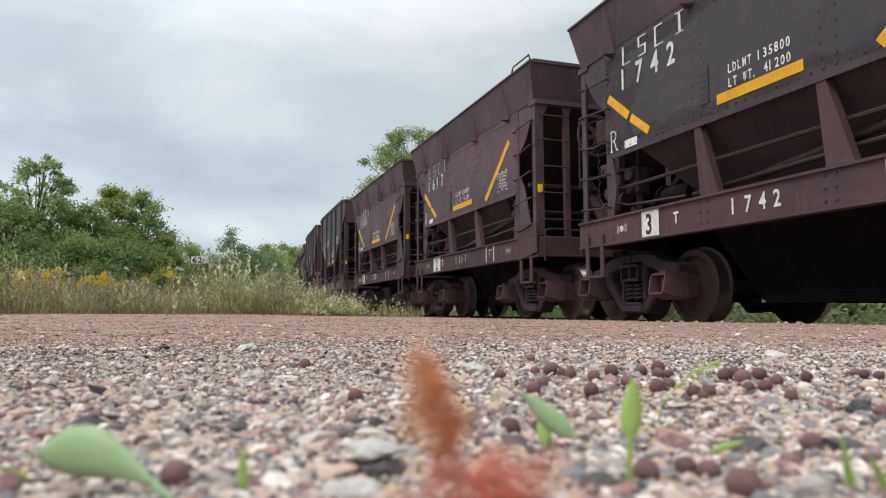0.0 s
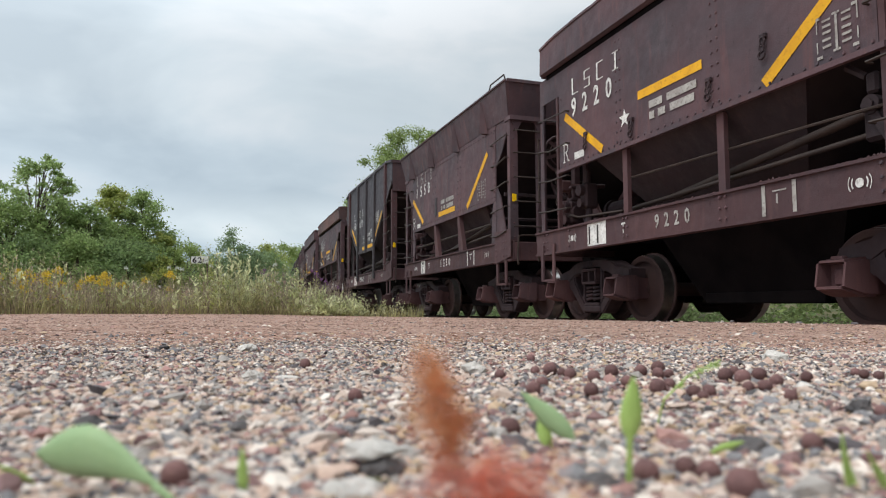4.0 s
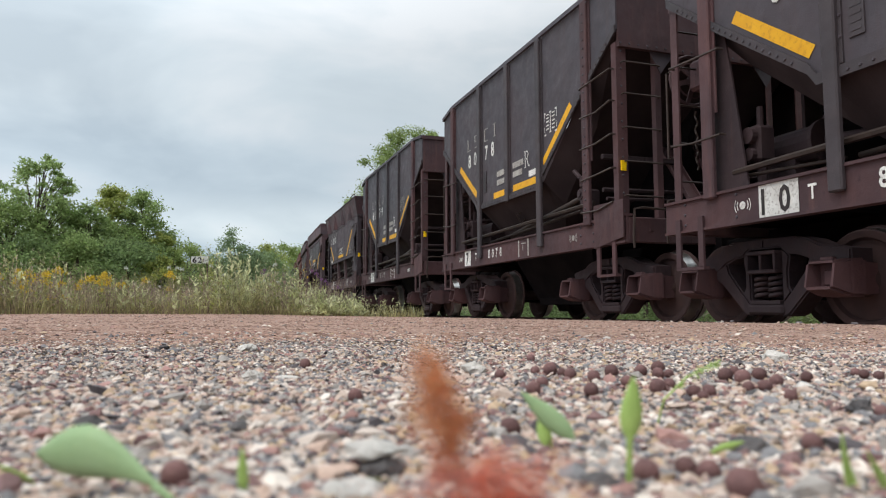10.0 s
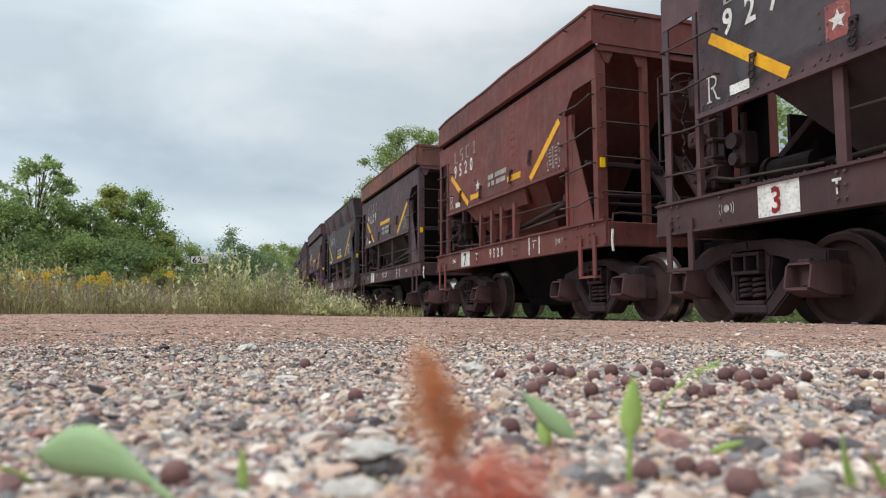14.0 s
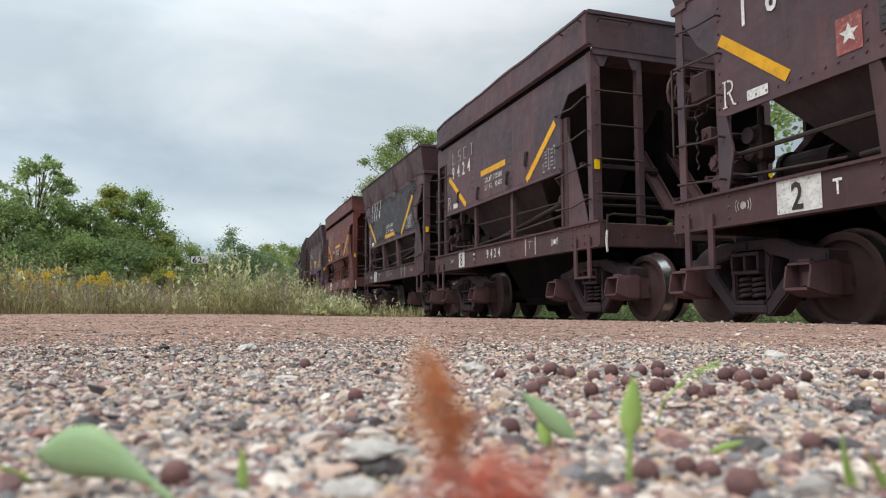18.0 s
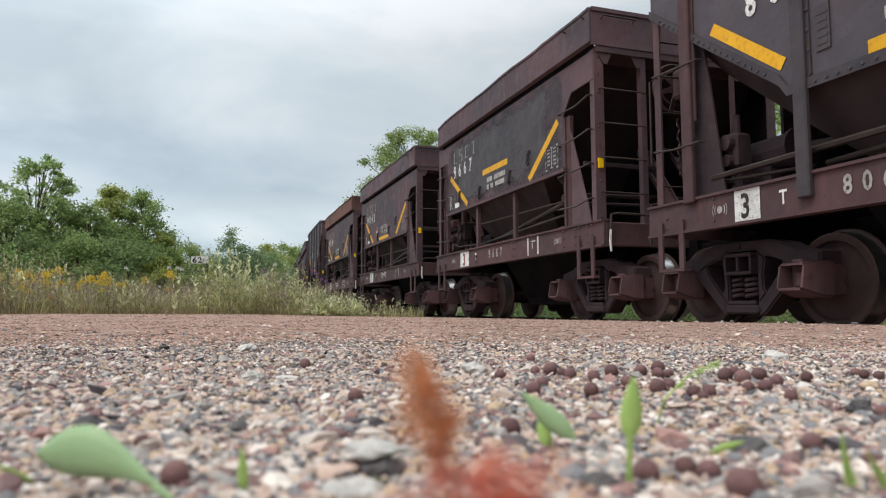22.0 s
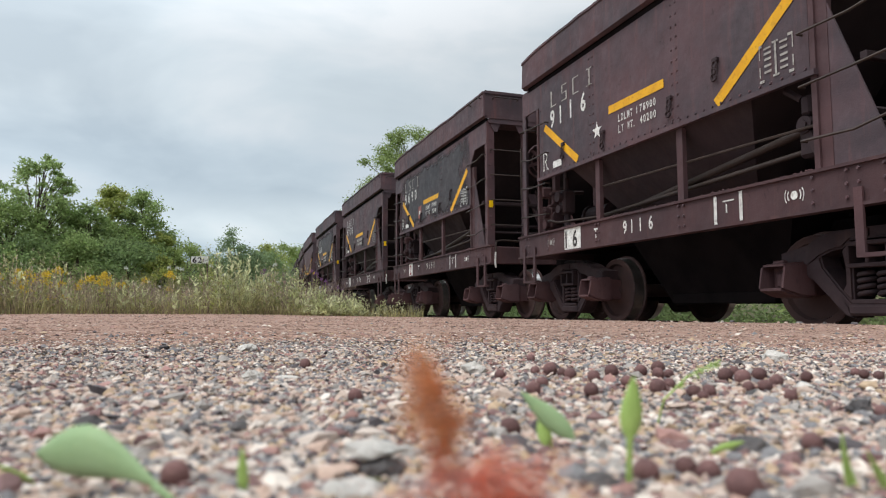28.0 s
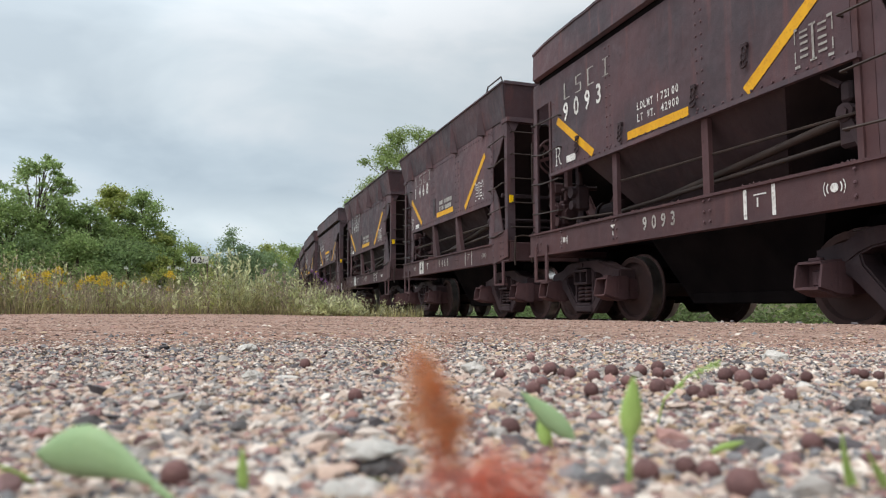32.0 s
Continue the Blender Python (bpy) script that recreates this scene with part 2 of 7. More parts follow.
def box(bm, x0, x1, y0, y1, z0, z1, bevel=0.0):
    vs = [bm.verts.new((x, y, z)) for x in (x0, x1) for y in (y0, y1) for z in (z0, z1)]
    fs = [bm.faces.new([vs[i] for i in f]) for f in ((0, 1, 3, 2), (4, 6, 7, 5), (0, 4, 5, 1), (2, 3, 7, 6), (0, 2, 6, 4), (1, 5, 7, 3))]
    if bevel:
        es = list({e for f in fs for e in f.edges})
        bmesh.ops.bevel(bm, geom=es, offset=bevel, segments=1, affect="EDGES")
    return bm


def hexa(bm, a, b):
    """A solid between two quads given in the same turning order."""
    va, vb = [bm.verts.new(p) for p in a], [bm.verts.new(p) for p in b]
    n = len(va)
    bm.faces.new(va[::-1])
    bm.faces.new(vb)
    for i in range(n):
        bm.faces.new((va[i], va[(i + 1) % n], vb[(i + 1) % n], vb[i]))
    return bm


def slab(bm, pts, x0, x1):
    """An outline in the (y, z) plane, carried from x0 to x1."""
    return hexa(bm, [(x0, y, z) for y, z in pts], [(x1, y, z) for y, z in pts])


def slab_y(bm, pts, y0, y1):
    """An outline in the (x, z) plane, carried from y0 to y1."""
    return hexa(bm, [(x, y0, z) for x, z in pts], [(x, y1, z) for x, z in pts])


def tube(bm, pts, r, n=6):
    pts = [Vector(p) for p in pts]
    rings = []
    for i, p in enumerate(pts):
        d = (pts[min(i + 1, len(pts) - 1)] - pts[max(i - 1, 0)]).normalized()
        a = d.orthogonal().normalized() if not rings else (last - d * last.dot(d)).normalized()
        last = a
        b = d.cross(a)
        rings.append([bm.verts.new(p + r * (math.cos(k * math.tau / n) * a + math.sin(k * math.tau / n) * b)) for k in range(n)])
    for q, w in zip(rings, rings[1:]):
        for k in range(n):
            bm.faces.new((q[k], q[(k + 1) % n], w[(k + 1) % n], w[k]))
    bm.faces.new(rings[0][::-1])
    bm.faces.new(rings[-1])
    return bm


def lathe(bm, prof, n=24, axis="x"):
    """A profile of (along, radius) turned about the x axis."""
    rings = []
    for a, r in prof:
        rings.append([bm.verts.new((a, r * math.cos(k * math.tau / n), r * math.sin(k * math.tau / n))) for k in range(n)])
    for q, w in zip(rings, rings[1:]):
        for k in range(n):
            bm.faces.new((q[k], w[k], w[(k + 1) % n], q[(k + 1) % n]))
    bm.faces.new(rings[0])
    bm.faces.new(rings[-1][::-1])
    bmesh.ops.recalc_face_normals(bm, faces=bm.faces[:])
    return bm


def stud_row(verts, faces, p0, p1, step, axis, r=0.016):
    """Low domes along a line, standing out along -x (axis 'x') or -y (axis 'y')."""
    p0, p1 = Vector(p0), Vector(p1)
    n = max(2, int((p1 - p0).length / step) + 1)
    for i in range(n):
        c = p0.lerp(p1, i / (n - 1))
        b = len(verts)
        for rr, h in ((r, 0.0), (r * 0.72, r * 0.62)):
            for k in range(6):
                u, w = rr * math.cos(k * math.tau / 6), rr * math.sin(k * math.tau / 6)
                verts.append((c.x - h, c.y + u, c.z + w) if axis == "x" else (c.x + u, c.y - h, c.z + w))
        for k in range(6):
            j = (k + 1) % 6
            faces.append((b + k, b + j, b + 6 + j, b + 6 + k))
        faces.append(tuple(b + 6 + k for k in range(6)))


# glyph outlines of the built-in font, flat, one unit high
GLYPHS = {}


def load_glyphs():
    for ch in "0123456789ABCDEFGHILMNORTW.":
        cu = bpy.data.curves.new("glyph", "FONT")
        cu.body, cu.resolution_u, cu.offset = ch, 2, 0.022
        ob = new("glyph", cu)
        bpy.context.view_layer.update()
        me = bpy.data.meshes.new_from_object(ob.evaluated_get(bpy.context.evaluated_depsgraph_get()))
        vs = [(v.co.x, v.co.y) for v in me.vertices]
        fs = [tuple(p.vertices) for p in me.polygons]
        w = max(v[0] for v in vs) - min(v[0] for v in vs)
        lo = min(v[0] for v in vs)
        GLYPHS[ch] = ([(x - lo, y) for x, y in vs], fs, w)
        bpy.data.objects.remove(ob)
        bpy.data.meshes.remove(me)
        bpy.data.curves.remove(cu)


load_glyphs()


def lettering(verts, faces, text, y0, z0, height, x, width=None, slope=0.0, squeeze=0.8):
    """Letters on a side that faces -x, reading towards -y, from y0 at the baseline z0."""
    k = height / 0.72
    pitch = (width / max(1, len(text))) if width else None
    pos = 0.0
    for ch in text:
        if ch == " ":
            pos += pitch or 0.3 * height
            continue
        vs, fs, w = GLYPHS[ch]
        sx = k * squeeze
        if pitch:
            sx = min(sx, 0.74 * pitch / max(w, 0.25))
        b = len(verts)
        for vx, vz in vs:
            d = pos + vx * sx
            verts.append((x, y0 - d, z0 + vz * k + slope * d))
        faces.extend(tuple(b + i for i in reversed(f)) for f in fs)
        pos += pitch or (w * sx + 0.16 * height)


def bars(verts, faces, rows, x):
    """Flat bars (y0, y1, z0, z1) on a side that faces -x."""
    for y0, y1, z0, z1 in rows:
        b = len(verts)
        verts.extend(((x, y0, z0), (x, y1, z0), (x, y1, z1), (x, y0, z1)))
        faces.append((b, b + 3, b + 2, b + 1))


def stripe(verts, faces, p, q, w, x):
    """A flat stripe from p to q, (y, z) each, of width w."""
    d = Vector((q[0] - p[0], q[1] - p[1])).normalized()
    n = Vector((-d.y, d.x)) * w / 2
    b = len(verts)
    for c in ((p[0] + n.x, p[1] + n.y), (q[0] + n.x, q[1] + n.y), (q[0] - n.x, q[1] - n.y), (p[0] - n.x, p[1] - n.y)):
        verts.append((x, *c))
    faces.append((b, b + 1, b + 2, b + 3))


# ---- ore hopper cars ----
NS = -1.42  # the near side's plane, in a car's own space: x across the track, y along it, z from the rail


def short_edge(ed):
    return ed.calc_length() < 0.03


def truck_parts(root, y, base=1.0):
    bm = bm_new()
    box(bm, -0.95, 0.95, -0.16, 0.16, 0.42, 0.66, 0.02)
    box(bm, -0.30, 0.30, -0.22, 0.22, 0.66, 0.78)
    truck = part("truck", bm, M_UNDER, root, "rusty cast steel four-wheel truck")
    truck.location = (0, y, 0)
    for sx in (-1, 1):
        bm = bm_new()
        x0, x1 = sorted((sx * 0.835, sx * 1.06))
        for s in (-1, 1):
            # cast in one piece: top chord, tension member and column round a three-cornered hole
            pieces = [[(0.0, 0.75), (0.36, 0.745), (0.50, 0.715), (0.64, 0.65), (0.93, 0.60), (0.93, 0.47), (0.74, 0.455), (0.63, 0.47), (0.50, 0.545), (0.38, 0.585), (0.27, 0.60), (0.19, 0.66), (0.0, 0.66)],
                      [(0.74, 0.47), (0.72, 0.40), (0.60, 0.365), (0.42, 0.20), (0.28, 0.07), (0.22, 0.05), (0.19, 0.05), (0.19, 0.16), (0.25, 0.22), (0.30, 0.27), (0.47, 0.46), (0.50, 0.555)],
                      [(0.19, 0.67), (0.265, 0.61), (0.29, 0.575), (0.262, 0.45), (0.265, 0.31), (0.30, 0.26), (0.25, 0.21), (0.19, 0.15)]]
            for k, q in enumerate(pieces):
                o = [(s * a * base, z + 0.07) for a, z in q]
                tmp = bm_new()
                slab(tmp, o, x0 + 0.006 * k, x1 - 0.006 * k)
                bmesh.ops.recalc_face_normals(tmp, faces=tmp.faces[:])
                rim = [ed for ed in tmp.edges if abs(ed.verts[0].co.x - ed.verts[1].co.x) < 1e-5 and (ed.verts[0].co.x * sx) > 1.0 and not short_edge(ed)]
                bmesh.ops.bevel(tmp, geom=rim, offset=0.016, segments=2, affect="EDGES")
                me = bpy.data.meshes.new("piece")
                tmp.to_mesh(me)
                tmp.free()
                bm.from_mesh(me)
                bpy.data.meshes.remove(me)
        box(bm, x0 - 0.02, x1 + 0.02, -0.21, 0.21, 0.135, 0.225, 0.02)
        box(bm, x0 - 0.01, x1 + 0.03, -0.18, 0.18, 0.225, 0.262, 0.006)
        part("side_frame", bm, M_TRUCK, truck)
        if sx > 0:
            continue
        for s in (-1, 1):
            bm = bm_new()
            yc = s * 0.815 * base
            # a long hood that narrows to an open, lipped front
            neck = [(-0.81, yc - 0.13, 0.31), (-0.81, yc + 0.13, 0.31), (-0.81, yc + 0.13, 0.55), (-0.81, yc - 0.13, 0.55)]
            back = [(-0.955, yc - 0.14, 0.30), (-0.955, yc + 0.14, 0.30), (-0.955, yc + 0.14, 0.56), (-0.955, yc - 0.14, 0.56)]
            lip = [(-0.965, yc - 0.17, 0.28), (-0.965, yc + 0.17, 0.28), (-0.965, yc + 0.17, 0.59), (-0.965, yc - 0.17, 0.59)]
            mid = [(-1.12, yc - 0.16, 0.285), (-1.12, yc + 0.16, 0.285), (-1.12, yc + 0.16, 0.585), (-1.12, yc - 0.16, 0.585)]
            front = [(-1.29, yc - 0.135, 0.34), (-1.29, yc + 0.135, 0.34), (-1.25, yc + 0.135, 0.565), (-1.25, yc - 0.135, 0.565)]
            rings = [[bm.verts.new(p) for p in r] for r in (neck, back, lip, mid, front)]
            inner = [(-1.29, yc - 0.115, 0.36), (-1.29, yc + 0.115, 0.36), (-1.253, yc + 0.115, 0.548), (-1.253, yc - 0.115, 0.548)]
            deep = [(-1.14, yc - 0.105, 0.37), (-1.14, yc + 0.105, 0.37), (-1.14, yc + 0.105, 0.54), (-1.14, yc - 0.105, 0.54)]
            rings += [[bm.verts.new(p) for p in r] for r in (inner, deep)]
            for q, w in zip(rings, rings[1:]):
                for k in range(4):
                    bm.faces.new((q[k], q[(k + 1) % 4], w[(k + 1) % 4], w[k]))
            bm.faces.new(rings[0][::-1])
            bm.faces.new(rings[-1])
            hood = [ed for ed in bm.edges if any(abs(v.co.x + 1.12) < 1e-4 for v in ed.verts) or all(abs(v.co.x + 0.965) < 1e-4 for v in ed.verts)]
            bmesh.ops.bevel(bm, geom=hood, offset=0.022, segments=2, affect="EDGES", clamp_overlap=True)
            box(bm, -1.20, -1.14, yc - 0.06, yc + 0.06, 0.565, 0.60, 0.01)
            box(bm, -1.175, -1.13, yc - 0.04, yc + 0.05, 0.37, 0.50, 0.012)
            bmesh.ops.recalc_face_normals(bm, faces=bm.faces[:])
            part("journal_box", bm, M_JOURNAL, truck)
        for yy in (-0.084, 0.084):
            bm = bm_new()
            n = 36
            tube(bm, [(-1.0 + 0.060 * math.cos(i * 0.72), yy + 0.060 * math.sin(i * 0.72), 0.284 + 0.205 * i / n) for i in range(n + 1)], 0.020, 6)
            part("spring", bm, M_TRUCK, truck, smooth=True)
        bm = bm_new()
        for q in ((-0.178, 0.178, 0.505, 0.54), (-0.178, 0.178, 0.675, 0.71), (-0.178, -0.15, 0.54, 0.675), (0.15, 0.178, 0.54, 0.675), (-0.016, 0.016, 0.54, 0.675)):
            box(bm, -1.11, -0.92, *q, 0.006)
        part("bolster_end", bm, M_TRUCK, truck)
    half = [(-0.99, 0.07), (-0.86, 0.075), (-0.855, 0.13), (-0.80, 0.145), (-0.765, 0.24), (-0.762, 0.325), (-0.80, 0.345), (-0.802, 0.398),
            (-0.792, 0.412), (-0.665, 0.424), (-0.655, 0.449), (-0.632, 0.447), (-0.625, 0.37), (-0.69, 0.31), (-0.70, 0.15), (-0.62, 0.13), (-0.60, 0.085)]
    prof = half + [(-a, r) for a, r in reversed(half)]
    for s in (-1, 1):
        bm = bm_new()
        lathe(bm, prof, 30)
        for f in bm.faces:
            f.smooth = True
            rr = [math.hypot(v.co.y, v.co.z) for v in f.verts]
            if min(rr) > 0.405 and max(rr) < 0.4485:
                f.material_index = 1
        for ed in bm.edges:
            if len(ed.link_faces) == 2 and ed.calc_face_angle() > 0.6:
                ed.smooth = False
        w = part("wheelset", bm, M_WHEEL, truck, "rusty wheels with bright worn treads")
        w.data.materials.append(M_TREAD)
        w.location = (0, s * 0.815 * base, 0.424)
    bm = bm_new()
    for s in (-1, 1):
        box(bm, -0.82, 0.82, s * 0.33 - 0.05, s * 0.33 + 0.05, 0.30, 0.40)
        for sx in (-1, 1):
            box(bm, sx * 0.74 - 0.06, sx * 0.74 + 0.06, s * 0.36 - 0.03, s * 0.36 + 0.05, 0.26, 0.58)
    part("brake_beam", bm, M_UNDER, truck)


def common_parts(root, kind, mat, frame_mat):
    """Frame, couplers, steps, trucks, hopper chutes: alike on every kind of car."""
    half = {"A": 3.15, "B": 3.07, "C": 3.20}[kind]
    for s in (-1, 1):
        bm = bm_new()
        prof = [(s * 1.42, 0.95), (s * 1.445, 0.95), (s * 1.445, 0.925), (s * 1.33, 0.925), (s * 1.33, 0.95), (s * 1.395, 0.95), (s * 1.395, 1.23), (s * 1.33, 1.23), (s * 1.33, 1.255), (s * 1.445, 1.255), (s * 1.445, 1.23), (s * 1.42, 1.23)]
        slab_y(bm, prof, -half, half)
        bmesh.ops.recalc_face_normals(bm, faces=bm.faces[:])
        part("side_sill", bm, frame_mat, root)
        if kind != "A" and s < 0:
            bm = bm_new()
            slab(bm, [(-half, 0.99), (0.62 - half, 0.90), (0.62 - half, 1.42), (-half, 1.42)], s * 1.45 - 0.012, s * 1.447)
            bmesh.ops.recalc_face_normals(bm, faces=bm.faces[:])
            part("sill_plate", bm, frame_mat, root)
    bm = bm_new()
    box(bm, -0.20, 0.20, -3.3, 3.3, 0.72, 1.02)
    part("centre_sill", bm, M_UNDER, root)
    for e in (-1, 1):
        bm = bm_new()
        y0, y1 = sorted((e * half, e * (half - 0.09)))
        box(bm, -1.39, 1.39, y0, y1, 0.93, 1.22, 0.01)
        yb = e * (half + 0.012)
        for xx in (-1.3, -1.1, -0.9, 0.9, 1.1, 1.3):
            box(bm, xx - 0.02, xx + 0.02, min(yb, e * half), max(yb, e * half), 1.06, 1.10)
        part("end_sill", bm, frame_mat, root)
        bm = bm_new()
        box(bm, -0.13, 0.13, *sorted((e * half, e * (half + 0.30))), 0.76, 0.98, 0.02)
        box(bm, -0.16, 0.12, *sorted((e * (half + 0.28), e * 3.70)), 0.72, 1.02, 0.04)
        part("coupler", bm, M_UNDER, root, "rusty knuckle coupler")
        bm = bm_new()
        a = e * (half + 0.06)
        tube(bm, [(-1.36, a, 1.12), (-1.35, a, 1.30), (-1.25, a, 1.32), (-0.55, a, 1.30), (-0.12, a, 1.16)], 0.014, 6)
        part("uncoupling_lever", bm, M_PIPE, root)
        bm = bm_new()
        tube(bm, [(-1.36, a, 1.12), (-1.37, a, 0.98), (-1.36, a, 0.86)], 0.015, 6)
        part("lever_handle", bm, M_WHITE if (e < 0 and kind == "A") else M_PIPE, root)
        bm = bm_new()
        p = e * (half + 0.14)
        tube(bm, [(0.35, e * half, 0.95), (0.36, p, 0.82), (0.30, e * (half + 0.38), 0.55), (0.22, e * (half + 0.60), 0.50)], 0.028, 6)
        part("air_hose", bm, M_UNDER, root)
        for s in (-1,):
            bm = bm_new()
            yo, yi = e * (half - 0.22), e * (half - 0.55)
            for yy in (yo, yi):
                box(bm, *sorted((s * 1.452, s * 1.43)), yy - 0.035, yy + 0.035, 0.58, 1.06)
            box(bm, *sorted((s * 1.452, s * 1.38)), min(yo, yi) - 0.035, max(yo, yi) + 0.035, 0.555, 0.585)
            part("stirrup_step", bm, frame_mat, root)
        truck_parts(root, {"A": 2.28 if e > 0 else -2.36, "B": 2.49 if e > 0 else -2.07, "C": 2.29 * e}[kind], 0.94 if kind != "C" else 0.97)
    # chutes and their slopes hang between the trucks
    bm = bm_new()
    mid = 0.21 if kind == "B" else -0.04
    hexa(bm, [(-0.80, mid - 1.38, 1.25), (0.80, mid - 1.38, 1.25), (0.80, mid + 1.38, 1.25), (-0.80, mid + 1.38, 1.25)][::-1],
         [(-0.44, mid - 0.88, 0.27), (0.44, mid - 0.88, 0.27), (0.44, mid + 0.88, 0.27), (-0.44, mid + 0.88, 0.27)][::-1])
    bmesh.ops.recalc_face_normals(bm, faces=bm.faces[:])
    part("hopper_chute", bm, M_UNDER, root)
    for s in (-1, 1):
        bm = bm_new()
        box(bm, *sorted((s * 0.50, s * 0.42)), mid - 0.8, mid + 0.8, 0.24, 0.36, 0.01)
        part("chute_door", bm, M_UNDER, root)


def ladders(root, kind, mat):
    """Corner posts, inner end posts, and every rung at both ends."""
    half = {"A": 3.00, "B": 2.98, "C": 3.06}[kind]
    top = {"A": 3.40, "B": 3.17, "C": 3.30}[kind]
    inner = {"A": 0.74, "B": 0.93, "C": 0.88}[kind]
    edge = {"A": 2.25, "B": 2.42, "C": 2.40}[kind]
    levels = {"A": (1.60, 2.03, 2.46, 2.89), "B": (1.47, 1.86, 2.25, 2.64, 3.0), "C": (1.48, 1.88, 2.28, 2.68, 3.06)}[kind]
    for e in (-1, 1):
        for s in (-1, 1):
            bm = bm_new()
            y0, y1 = sorted((e * half, e * (half - 0.02)))
            box(bm, *sorted((s * 1.415, s * (1.28 if e < 0 else 1.335))), y0, y1, 1.24, top)
            y0, y1 = sorted((e * (half - 0.02), e * (half - 0.10)))
            box(bm, *sorted((s * 1.415, s * 1.395)), y0, y1, 1.24, top)
            part("corner_post", bm, mat, root)
            bm = bm_new()
            y0, y1 = sorted((e * half, e * (half - 0.02)))
            box(bm, *sorted((s * inner, s * (inner - 0.08))), y0, y1, 1.22, top)
            y0, y1 = sorted((e * (half - 0.02), e * (half - 0.08)))
            box(bm, *sorted((s * inner, s * (inner - 0.02))), y0, y1, 1.22, top)
            part("end_post", bm, mat, root)
            if s > 0:
                continue
            for k, z in enumerate(levels):
                bm = bm_new()
                a = e * (half + 0.045)
                tube(bm, [(s * 1.35, e * half, z), (s * 1.345, a, z), (s * (inner - 0.035), a, z), (s * (inner - 0.04), e * half, z)], 0.0115, 5)
                part("end_rung", bm, M_PIPE, root)
                if kind == "C" and e > 0 and k % 2 == 0:
                    continue
                bm = bm_new()
                xo = s * 1.475
                sag = 0.02 * math.sin(k * 2.1 + e)
                tube(bm, [(s * 1.415, e * (half - 0.05), z - 0.07), (xo, e * (half - 0.05), z - 0.07), (xo, e * (half - 0.38), z - 0.11 + sag),
                          (xo, e * (edge - 0.09), z - 0.11), (s * 1.415, e * (edge - 0.09), z - 0.11)], 0.0115, 5)
                part("side_rung", bm, M_PIPE, root)
    bm = bm_new()
    tube(bm, [(-1.39, half, 1.72), (-1.40, half + 0.10, 1.72), (-1.40, half + 0.10, 2.62), (-1.39, half, 2.62)], 0.013, 6)
    part("grab_bar", bm, M_PIPE, root)
    for s in (-1, 1):
        bm = bm_new()
        y = -half
        x0, x1 = sorted((s * 1.385, s * 1.32))
        z0 = {"A": 1.90, "B": 1.86, "C": 1.77}[kind]
        box(bm, x0, x1, y - 0.024, y - 0.001, z0, z0 + 0.12)
        part("reflector", bm, M_REFLECT, root, "small yellow reflector")


